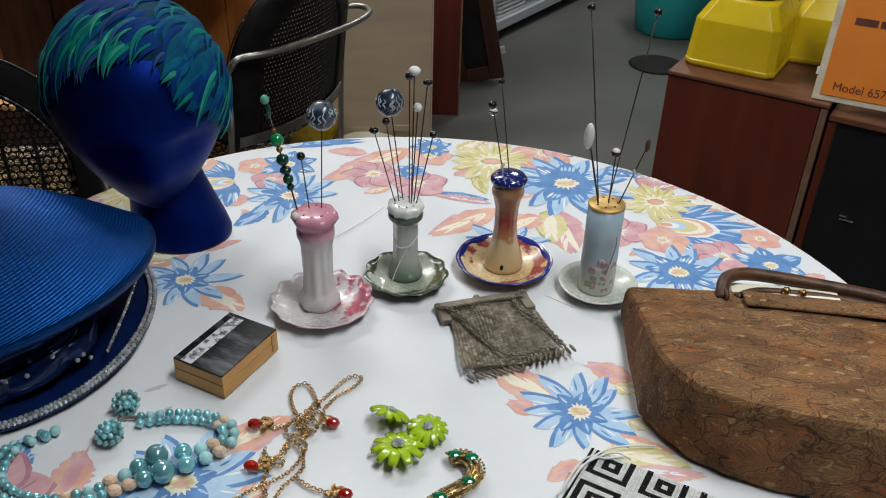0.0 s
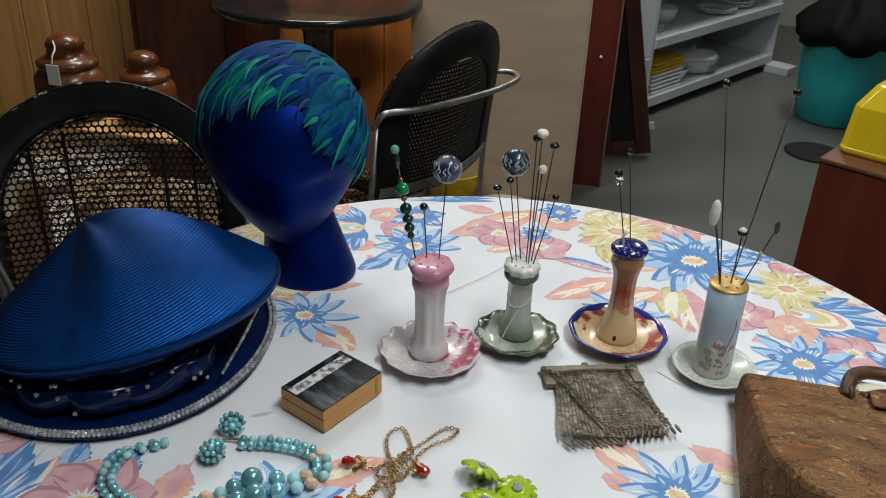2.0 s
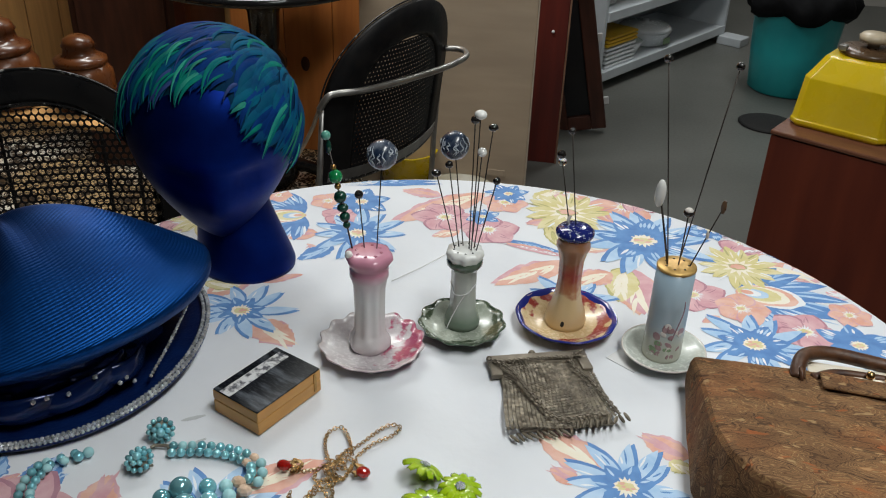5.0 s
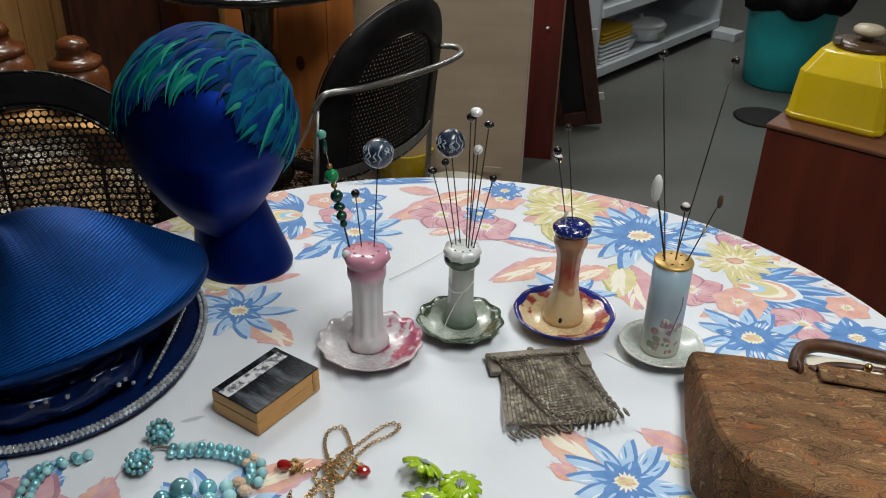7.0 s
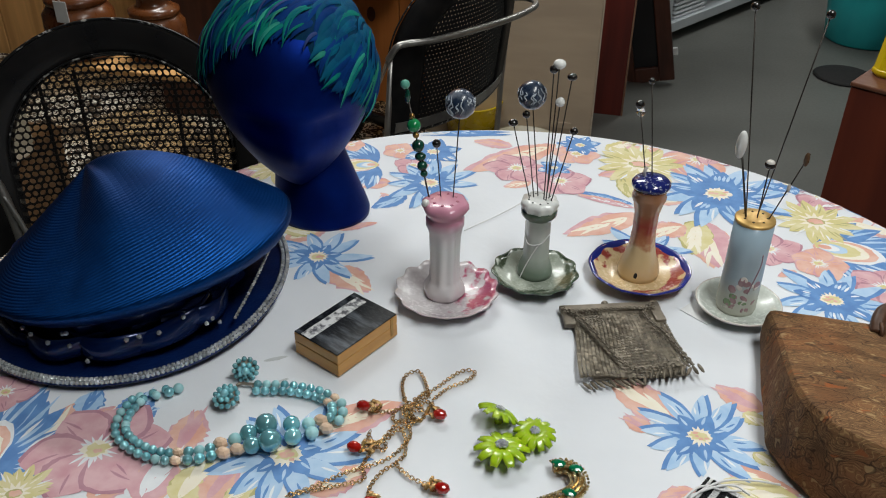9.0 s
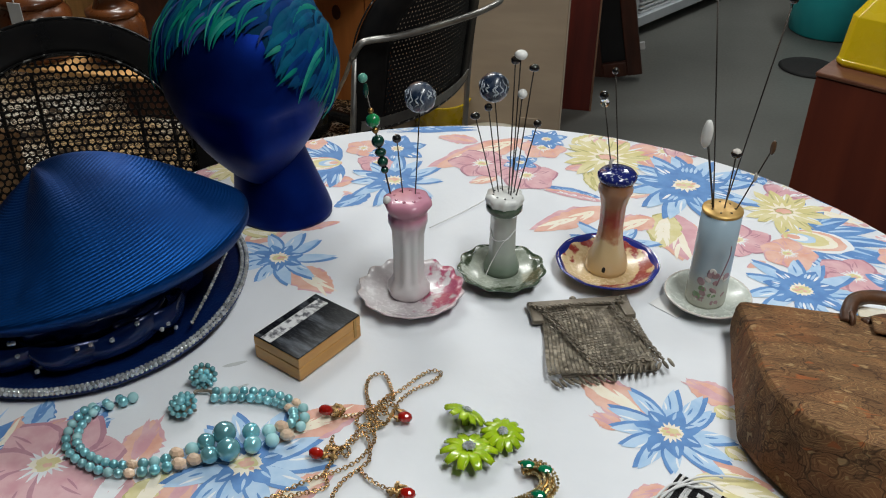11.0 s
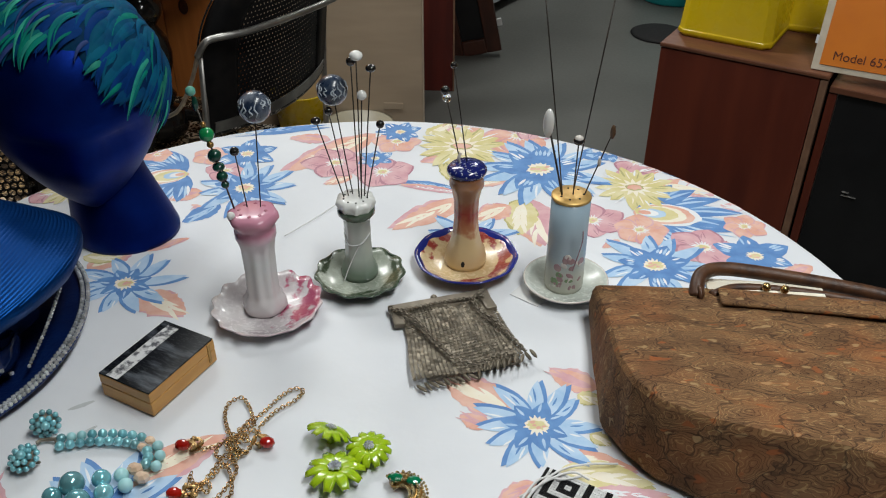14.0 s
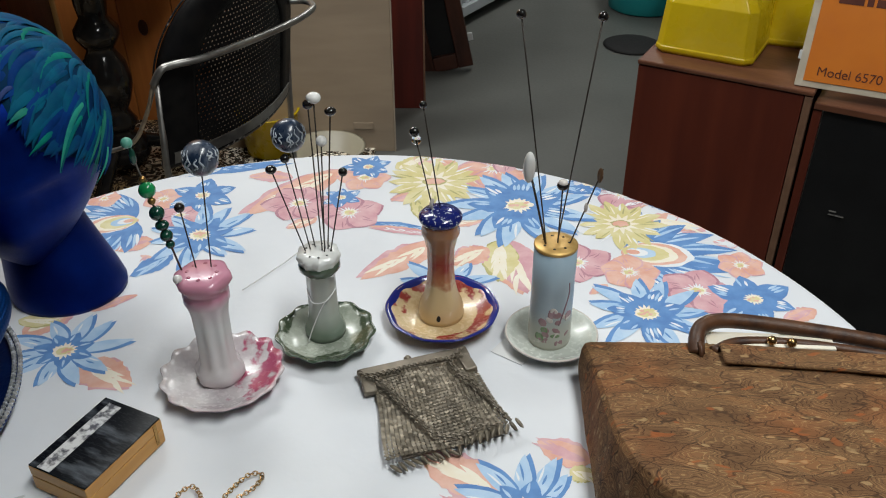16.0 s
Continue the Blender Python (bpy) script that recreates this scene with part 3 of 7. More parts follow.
for i, w in enumerate((0.13, 0.2, 0.1, 0.16, 0.22, 0.12, 0.18, 0.14, 0.2, 0.15, 0.1, 0.19, 0.14, 0.2, 0.12, 0.2)):
    part("plank", bm_box(x + 0.003, min(x + w, 2.62) - 0.003, 0, 0.012, 0, 2.62), M["panelling"], wp, smooth=False, bevel=0.002)
    x += w
tagged(obj("carpet", bm_box(-3.15, -0.16, 1.35, 3.0, 0.001, 0.012), M["carpet"], smooth=False, bevel=0.004),
       "speckled black, tan and cream loop-pile carpet on the floor", "carpet", kind="structure")

# ---- the round table with its printed cloth ----
TX, TY, TR, TZ = -0.01, 0.67, 0.553, 0.75
table = thing("round_table", TX, TY, 0, "round table standing under a floral cloth", "table")
part("tabletop", bm_lathe([(0.0, 0.715), (TR - 0.012, 0.715), (TR - 0.006, 0.722), (TR - 0.006, 0.742), (TR - 0.012, 0.746), (0, 0.746)], 64), M["mahogany"], table)
part("pedestal", bm_lathe([(0.05, 0.04), (0.05, 0.1), (0.035, 0.2), (0.045, 0.4), (0.035, 0.6), (0.08, 0.7), (0.08, 0.714)], 24), M["mahogany"], table)
for i in range(4):
    a = math.pi * (0.25 + 0.5 * i)
    part("foot", bm_tube([(0.02 * math.cos(a), 0.02 * math.sin(a), 0.14), (0.2 * math.cos(a), 0.2 * math.sin(a), 0.09), (0.36 * math.cos(a), 0.36 * math.sin(a), 0.025)], 0.025, 8), M["mahogany"], table)


def drape(x, y, lift=0.0):
    """Where a point of the flat cloth lies once it hangs over the table's edge."""
    dx, dy = x - TX, y - TY
    r = math.hypot(dx, dy)
    if r < TR - 0.006:
        return Vector((x, y, TZ + lift))
    a = math.atan2(dy, dx)
    s, bend = r - (TR - 0.006), 0.012
    if s < bend * 1.5:
        q = s / bend
        rr, z = TR - 0.006 + bend * math.sin(q), TZ - bend * (1 - math.cos(q))
        nr, nz = math.sin(q), math.cos(q)
    else:
        rr = TR - 0.006 + bend + 0.12 * (s - bend * 1.5) * (0.5 + 0.5 * math.sin(11 * a) + 0.3 * math.sin(7 * a + 1))
        z, nr, nz = TZ - bend - (s - bend * 1.5), 1, 0
    rr += lift * nr
    return Vector((TX + rr * math.cos(a), TY + rr * math.sin(a), z + lift * nz))


def cloth_mesh():
    bm, seg, rings = bmesh.new(), 192, []
    radii = [0.001, 0.1, 0.2, 0.3, 0.4, 0.5, 0.535] + [TR - 0.006 + 0.003 * k for k in range(0, 8)] + [TR + 0.03 + 0.03 * k for k in range(8)]
    for r in radii:
        rings.append([bm.verts.new(drape(TX + r * math.cos(2 * math.pi * i / seg), TY + r * math.sin(2 * math.pi * i / seg))) for i in range(seg)])
    bm.faces.new(rings[0])
    for p, q in zip(rings, rings[1:]):
        for i in range(seg):
            j = (i + 1) % seg
            bm.faces.new((p[i], q[i], q[j], p[j]))
    return bm


cloth = tagged(obj("tablecloth", cloth_mesh(), M["cloth"]), "white cotton tablecloth printed with blue, coral, pink and yellow flowers", "tablecloth")
PRINT = [M[k] for k in ("p_blue", "p_lblue", "p_coral", "p_pink", "p_yellow", "p_cream", "p_white", "p_olive", "p_grey", "p_mauve")]
BLUE, LBLUE, CORAL, PINK, YELLOW, CREAM, WHITE, OLIVE, GREY, MAUVE = range(10)
rnd = random.Random(5)


STACK = {}


def over_print(points):
    """Height of the next printed shape: a hair above all that is printed where it lies."""
    cells = {(round(x / 0.004), round(y / 0.004)) for x, y in points}
    top = 1 + max(STACK.get(c, 0) for c in cells)
    for c in cells:
        STACK[c] = top
    return 0.0003 + 0.000006 * top


def blade(bm, x, y, ang, length, width, mi, point=0.7, curl=0.0, wave=0.0, n=9):
    """A printed petal or leaf: base at (x, y), running along ang; point puts its widest place, curl bends it, wave frays its edge."""
    left, right = [], []
    for k in range(n + 1):
        t = k / n
        w = width * math.sin(math.pi * t ** point) ** 0.85 if 0 < t < 1 else 0
        a = ang + curl * t
        cx, cy = x + length * t * math.cos(ang + curl * t * 0.5), y + length * t * math.sin(ang + curl * t * 0.5)
        f1, f2 = 0.5 * w * (1 + wave * rnd.uniform(-1, 1)), 0.5 * w * (1 + wave * rnd.uniform(-1, 1))
        left.append((cx - math.sin(a) * f1, cy + math.cos(a) * f1))
        right.append((cx + math.sin(a) * f2, cy - math.cos(a) * f2))
    lift = over_print([(p[0] + (q[0] - p[0]) * m / 4, p[1] + (q[1] - p[1]) * m / 4) for p, q in zip(left, right) for m in range(5)])
    lv = [bm.verts.new(drape(*p, lift)) for p in left]
    rv = [lv[0]] + [bm.verts.new(drape(*p, lift)) for p in right[1:-1]] + [lv[-1]]
    for k in range(n):
        vs = []
        for v in (rv[k], rv[k + 1], lv[k + 1], lv[k]):
            if v not in vs:
                vs.append(v)
        if len(vs) > 2:
            bm.faces.new(vs).material_index = mi


def disc(bm, x, y, r, mi, sq=1.0, ang=0.0, ragged=0.12, n=18):
    ring = []
    for i in range(n):
        a = 2 * math.pi * i / n
        rr = r * (1 + ragged * rnd.uniform(-1, 1))
        px, py = rr * math.cos(a), rr * sq * math.sin(a)
        ring.append((x + px * math.cos(ang) - py * math.sin(ang), y + px * math.sin(ang) + py * math.cos(ang)))
    lift = over_print([(x + (p[0] - x) * m / 8, y + (p[1] - y) * m / 8) for p in ring for m in range(9)])
    bm.faces.new([bm.verts.new(drape(*p, lift)) for p in ring]).material_index = mi


def blue_flower(x, y, r, rot=0.0, petals=11, inner=0.5):
    """Pale pointed petals behind a deeper star that reaches the share inner of the radius; past 0.75 the star is all there is."""
    bm = bmesh.new()
    if inner < 0.75:
        for i in range(petals):
            a = rot + 2 * math.pi * i / petals + rnd.uniform(-0.10, 0.10)
            ln = r * rnd.uniform(0.82, 1.1)
            bend = rnd.uniform(-0.25, 0.25)
            px, py = x + 0.12 * r * math.cos(a), y + 0.12 * r * math.sin(a)
            # a deep edge shows along one side of each pale petal
            blade(bm, px, py, a - 0.02, ln * 0.92, r * 0.30, BLUE, 0.85, bend, 0.05, 12)
            blade(bm, px, py, a + 0.06, ln * 0.89, r * 0.255, LBLUE, 0.85, bend, 0.04, 12)
            for d in (0.0, 0.13):
                if rnd.random() < 0.6:
                    blade(bm, x + 0.5 * r * math.cos(a + d), y + 0.5 * r * math.sin(a + d), a + d * 0.5, ln * rnd.uniform(0.18, 0.36), r * 0.035, BLUE if d == 0 else WHITE, 0.9, 0.2)
        m = 7
    else:
        m = petals
    for i in range(m):
        a = rot + 0.3 + 2 * math.pi * i / m + rnd.uniform(-0.12, 0.12)
        ln = r * inner * rnd.uniform(0.95, 1.15)
        w = ln * (0.62 if inner >= 0.75 else 0.55)
        bend = rnd.uniform(-0.2, 0.2)
        blade(bm, x, y, a, ln, w, BLUE, 0.9, bend, 0.06, 12)
        # feathered pale strokes run in from the tip
        for d in (-0.22, -0.08, 0.07, 0.2):
            if inner >= 0.6 and rnd.random() < 0.75:
                blade(bm, x + 0.55 * ln * math.cos(a + d), y + 0.55 * ln * math.sin(a + d), a + d * 0.4, ln * rnd.uniform(0.2, 0.4), w * 0.12, LBLUE if rnd.random() < 0.6 else WHITE, 0.8, bend)
        if inner < 0.6:
            blade(bm, x + 0.5 * ln * math.cos(a + 0.15), y + 0.5 * ln * math.sin(a + 0.15), a, ln * 0.4, w * 0.16, LBLUE)
    for i in range(15):
        a = rot + 2 * math.pi * i / 15
        blade(bm, x, y, a, r * rnd.uniform(0.17, 0.24), r * 0.06, CREAM, 0.9)
    disc(bm, x, y, r * 0.18, CREAM, 0.8, rot, 0.2)
    disc(bm, x, y, r * 0.14, YELLOW, 0.7, rot, 0.3)
    for i in range(5):
        disc(bm, x + rnd.uniform(-0.11, 0.11) * r, y + rnd.uniform(-0.07, 0.07) * r, r * rnd.uniform(0.03, 0.055), CORAL, 0.7, 0.4, 0.3, 8)
    return part("printed_flower", bm, PRINT, cloth, "blue pointed-petal flower with a yellow eye", smooth=False)


def yellow_flower(x, y, r, rot=0.0):
    bm = bmesh.new()
    for i in range(14):
        a = rot + 2 * math.pi * i / 14 + rnd.uniform(-0.1, 0.1)
        blade(bm, x, y, a, r * rnd.uniform(0.85, 1.08), r * 0.34, YELLOW, 1.0, rnd.uniform(-0.2, 0.2))
        blade(bm, x + 0.4 * r * math.cos(a), y + 0.4 * r * math.sin(a), a, r * 0.4, r * 0.035, OLIVE if i % 3 == 0 else CREAM)
        blade(bm, x + 0.5 * r * math.cos(a + 0.17), y + 0.5 * r * math.sin(a + 0.17), a + 0.05, r * rnd.uniform(0.25, 0.5), r * 0.05, WHITE if i % 2 else OLIVE)
    for i in range(12):
        a = rot + 2 * math.pi * i / 12
        blade(bm, x, y, a, r * 0.42, r * 0.12, CREAM)
    disc(bm, x, y, r * 0.22, OLIVE, 0.7, rot)
    disc(bm, x, y, r * 0.17, CORAL, 0.65, rot, 0.25)
    return part("printed_flower", bm, PRINT, cloth, "yellow many-petalled flower", smooth=False)


def pink_flower(x, y, r, rot=0.0, col=PINK, petals=6):
    """Broad notched petals with a deeper edge, white rays round a yellow eye."""
    bm = bmesh.new()
    deep, r = MAUVE if col == PINK else PINK, r * 1.12
    for i in range(petals):
        a = rot + 2 * math.pi * i / petals + rnd.uniform(-0.12, 0.12)
        ln, w, bend = r * rnd.uniform(0.9, 1.1), r * 5.0 / petals, rnd.uniform(-0.2, 0.2)
        blade(bm, x, y, a - 0.06, ln, w, deep, 1.15, bend, 0.05, 14)
        blade(bm, x, y, a + 0.03, ln * 0.97, w * 0.92, col, 1.15, bend, 0.05, 14)
        blade(bm, x + 0.5 * r * math.cos(a), y + 0.5 * r * math.sin(a), a + 0.25, r * 0.38, r * 0.04, deep, 0.8, 0.3)
        blade(bm, x + 0.45 * r * math.cos(a + 0.25), y + 0.45 * r * math.sin(a + 0.25), a + 0.2, r * 0.3, r * 0.035, deep, 0.8, -0.2)
    for i in range(17):
        a = rot + 2 * math.pi * i / 17
        blade(bm, x, y, a, r * rnd.uniform(0.24, 0.42), r * rnd.uniform(0.035, 0.075), WHITE, 0.9, rnd.uniform(-0.2, 0.2))
    disc(bm, x, y, r * 0.20, CREAM, 0.8, rot, 0.25)
    disc(bm, x, y, r * 0.15, YELLOW, 0.8, rot, 0.3)
    disc(bm, x + 0.03 * r, y - 0.02 * r, r * 0.06, CORAL, 0.8, rot, 0.3, 9)
    return part("printed_flower", bm, PRINT, cloth, "mauve pink flower with white streaks" if col == PINK else "coral flower with white streaks", smooth=False)


def peacock(x, y, r, rot=0.0):
    """A peacock-eye blossom: long blue feathers sweep out round a ringed yellow eye."""
    bm = bmesh.new()
    for i in range(11):
        a = rot + (i - 5) * 0.30
        ln = r * rnd.uniform(2.8, 3.5) * (1 - 0.055 * abs(i - 5))
        bx, by = x - 0.9 * r * math.cos(rot), y - 0.9 * r * math.sin(rot)
        blade(bm, bx, by, a, ln, r * 0.74, BLUE, 0.95, 0.25 * (1 if i < 5 else -1), 0.06, 12)
        for d in (-0.07, 0.05, 0.12):
            blade(bm, bx + 0.45 * ln * math.cos(a + d), by + 0.45 * ln * math.sin(a + d), a + d, ln * rnd.uniform(0.3, 0.55), r * 0.12, LBLUE if d < 0.1 else WHITE, 0.8, 0.25 * (1 if i < 5 else -1))
    for k, (q, c) in enumerate(((1.0, WHITE), (0.92, CORAL), (0.78, CREAM), (0.66, YELLOW), (0.42, LBLUE), (0.30, WHITE), (0.2, CORAL))):
        disc(bm, x - 0.12 * k * r * math.cos(rot), y - 0.12 * k * r * math.sin(rot), r * q, c, 0.62, rot, 0.05, 28)
    return part("printed_flower", bm, PRINT, cloth, "blue and yellow peacock-eye blossom", smooth=False)


def leaf(x0, y0, x1, y1, w, c1=CORAL, c2=CREAM):
    """A feathery leaf from its stalk to its tip: ragged edge, one side deeper, pale flames fanning from the rib."""
    bm = bmesh.new()
    ln, ang, w = math.hypot(x1 - x0, y1 - y0), math.atan2(y1 - y0, x1 - x0), w * 1.25
    curl = rnd.uniform(-0.25, 0.25)
    ang -= curl / 2
    under = {CORAL: PINK, YELLOW: OLIVE, LBLUE: BLUE, PINK: CORAL}.get(c1, c1)
    blade(bm, x0, y0, ang - 0.03, ln, w * 1.04, under, 0.8, curl, 0.14, 16)
    blade(bm, x0, y0, ang + 0.025, ln * 0.985, w * 0.95, c1, 0.8, curl, 0.14, 16)
    n = 8 if ln > 0.045 else 5
    for i in range(n):
        t = 0.10 + 0.62 * i / n
        a = ang + curl * t
        bx, by = x0 + ln * t * math.cos(ang + curl * t / 2), y0 + ln * t * math.sin(ang + curl * t / 2)
        for side in (-1, 1):
            if rnd.random() < 0.85:
                blade(bm, bx, by, a + side * rnd.uniform(0.28, 0.5), w * rnd.uniform(0.5, 0.8), w * rnd.uniform(0.08, 0.15), c2, 0.7, -side * 0.3, 0.1, 7)
    return part("printed_leaf", bm, PRINT, cloth, "feathery coral leaf" if c1 == CORAL else "", smooth=False)


# far edge of the table: leaves
leaf(-0.298, 1.156, -0.115, 1.199, 0.016, BLUE, LBLUE)
leaf(-0.046, 1.177, -0.159, 1.054, 0.040, CORAL, CREAM)
leaf(-0.108, 1.152, -0.169, 1.157, 0.023, PINK, CORAL)
leaf(-0.063, 1.051, -0.097, 1.024, 0.017, CORAL, CREAM)
leaf(0.078, 1.022, -0.003, 1.037, 0.012, BLUE, LBLUE)
leaf(0.081, 1.012, 0.001, 1.029, 0.011, PINK, WHITE)
leaf(0.088, 1.000, -0.000, 0.919, 0.032, CORAL, CREAM)
leaf(0.174, 1.001, 0.184, 0.892, 0.041, PINK, CREAM)
leaf(0.161, 1.001, 0.158, 0.915, 0.034, YELLOW, CREAM)
leaf(0.147, 0.983, 0.105, 0.947, 0.030, CORAL, CREAM)
leaf(-0.250, 0.998, -0.302, 0.979, 0.025, CORAL, PINK)
leaf(-0.220, 0.970, -0.253, 0.921, 0.022, BLUE, LBLUE)
leaf(-0.247, 0.965, -0.249, 0.958, 0.011, CORAL, PINK)
leaf(-0.234, 0.888, -0.271, 0.863, 0.009, CORAL, PINK)
leaf(0.340, 1.054, 0.410, 1.024, 0.032, CORAL, CREAM)
leaf(0.438, 0.991, 0.411, 0.999, 0.017, PINK, WHITE)
leaf(0.487, 0.869, 0.445, 0.845, 0.017, CORAL, PINK)
leaf(0.275, 0.912, 0.253, 0.893, 0.010, CORAL, PINK)
leaf(0.288, 1.074, 0.354, 1.091, 0.024, PINK, WHITE)
leaf(0.240, 1.132, 0.293, 1.117, 0.019, BLUE, LBLUE)
leaf(0.027, 1.177, 0.071, 1.219, 0.023, YELLOW, CREAM)
leaf(0.056, 1.108, 0.025, 1.093, 0.017, CORAL, PINK)
leaf(0.057, 1.101, 0.073, 1.039, 0.019, YELLOW, OLIVE)
leaf(0.118, 1.162, 0.166, 1.124, 0.025, CORAL, CREAM)
leaf(0.349, 1.103, 0.378, 1.068, 0.016, BLUE, LBLUE)
leaf(0.104, 1.032, 0.153, 1.059, 0.016, CORAL, CREAM)
# near part: leaves
leaf(-0.404, 0.403, -0.403, 0.501, 0.039, CORAL, CREAM)
leaf(-0.423, 0.398, -0.435, 0.493, 0.034, BLUE, LBLUE)
leaf(-0.283, 0.464, -0.289, 0.519, 0.028, CORAL, PINK)
leaf(-0.325, 0.396, -0.315, 0.456, 0.028, CORAL, WHITE)
leaf(-0.286, 0.405, -0.288, 0.463, 0.033, PINK, WHITE)
leaf(-0.256, 0.412, -0.247, 0.462, 0.029, YELLOW, CREAM)
leaf(-0.233, 0.418, -0.226, 0.467, 0.024, CORAL, PINK)
leaf(-0.217, 0.421, -0.197, 0.460, 0.016, YELLOW, CREAM)
leaf(-0.393, 0.485, -0.394, 0.520, 0.022, LBLUE, BLUE)
leaf(-0.355, 0.486, -0.342, 0.532, 0.026, BLUE, LBLUE)
leaf(-0.337, 0.494, -0.329, 0.511, 0.014, BLUE, LBLUE)
leaf(-0.384, 0.485, -0.367, 0.503, 0.007, PINK, CORAL)
leaf(-0.389, 0.400, -0.393, 0.438, 0.017, PINK, WHITE)
leaf(-0.179, 0.516, -0.106, 0.577, 0.029, CORAL, CREAM)
leaf(-0.151, 0.449, -0.112, 0.493, 0.021, CORAL, CREAM)
leaf(-0.261, 0.599, -0.240, 0.613, 0.004, GREY, GREY)
leaf(-0.243, 0.561, -0.226, 0.582, 0.004, GREY, GREY)
leaf(0.146, 0.618, 0.080, 0.661, 0.034, CORAL, CREAM)
leaf(0.122, 0.599, 0.096, 0.612, 0.016, CORAL, PINK)
leaf(0.224, 0.653, 0.180, 0.679, 0.024, CORAL, PINK)
leaf(0.205, 0.645, 0.225, 0.634, 0.016, YELLOW, CREAM)
leaf(0.163, 0.537, 0.130, 0.511, 0.016, CORAL, PINK)
leaf(0.187, 0.572, 0.250, 0.554, 0.019, CORAL, CREAM)
leaf(0.182, 0.551, 0.262, 0.538, 0.025, YELLOW, CREAM)
leaf(0.208, 0.532, 0.273, 0.529, 0.013, PINK, WHITE)
leaf(0.212, 0.595, 0.230, 0.582, 0.012, YELLOW, CREAM)
leaf(-0.256, 0.778, -0.195, 0.741, 0.033, CORAL, CREAM)
leaf(-0.275, 0.858, -0.238, 0.885, 0.010, CORAL, PINK)
leaf(-0.331, 0.819, -0.290, 0.868, 0.028, CORAL, CREAM)
leaf(-0.345, 0.843, -0.299, 0.841, 0.016, YELLOW, CREAM)
# flowers
peacock(-0.315, 1.032, 0.033, 3.5)
peacock(0.342, 0.972, 0.040, -0.15)
peacock(-0.450, 0.425, 0.035, 1.7)
pink_flower(-0.342, 1.095, 0.020, 0.3, CORAL, 5)
pink_flower(-0.266, 1.095, 0.024, 0.2, CORAL, 5)
pink_flower(-0.234, 1.054, 0.027, 0.5, PINK, 5)
pink_flower(-0.090, 1.085, 0.042, 0.2)
pink_flower(-0.024, 1.062, 0.039, 0.6, PINK, 5)
pink_flower(-0.013, 1.153, 0.034, 0.1, CORAL, 6)
pink_flower(0.084, 1.204, 0.032, 0.4, CORAL, 5)
pink_flower(0.161, 1.181, 0.045, 0.1, CORAL, 6)
pink_flower(0.185, 1.203, 0.035, 0.1, PINK, 6)
pink_flower(0.247, 0.954, 0.037, 0.5)
pink_flower(0.321, 1.110, 0.033, 0.2, PINK, 5)
pink_flower(0.302, 0.935, 0.032, 0.2, CORAL, 5)
pink_flower(0.371, 0.901, 0.036, 0.0, PINK, 5)
pink_flower(0.430, 0.950, 0.025, 0.3, CORAL, 6)
pink_flower(-0.353, 0.449, 0.056, 0.45, PINK, 6)
pink_flower(-0.480, 0.493, 0.027, 0.2, PINK, 5)
pink_flower(-0.444, 0.984, 0.028, 0.4, PINK, 5)
yellow_flower(0.080, 1.143, 0.071, 0.1)
yellow_flower(0.309, 1.038, 0.056, 0.0)
yellow_flower(-0.390, 0.387, 0.033, 0.3)
blue_flower(0.099, 0.909, 0.059, 0.3, 9, 0.40)
blue_flower(-0.218, 1.104, 0.050, 0.35, 6, 0.85)
blue_flower(-0.197, 1.009, 0.068, 0.1, 11, 0.58)
blue_flower(-0.038, 1.100, 0.031, 0.2, 6, 0.8)
blue_flower(-0.011, 1.184, 0.040, 0.2, 7, 0.8)
blue_flower(0.188, 1.082, 0.091, 0.2, 13, 0.66)
blue_flower(0.309, 0.860, 0.066, 0.0, 11, 0.62)
blue_flower(0.427, 0.886, 0.049, 0.3, 6, 0.9)
blue_flower(0.282, 1.138, 0.036, 0.2, 7, 0.8)
blue_flower(-0.188, 0.486, 0.070, 0.2, 11, 0.42)
blue_flower(0.166, 0.603, 0.058, 0.05, 12, 0.52)
blue_flower(-0.278, 0.794, 0.061, 0.15, 10, 0.48)
yellow_flower(-0.415, 1.0, 0.055, 0.5)

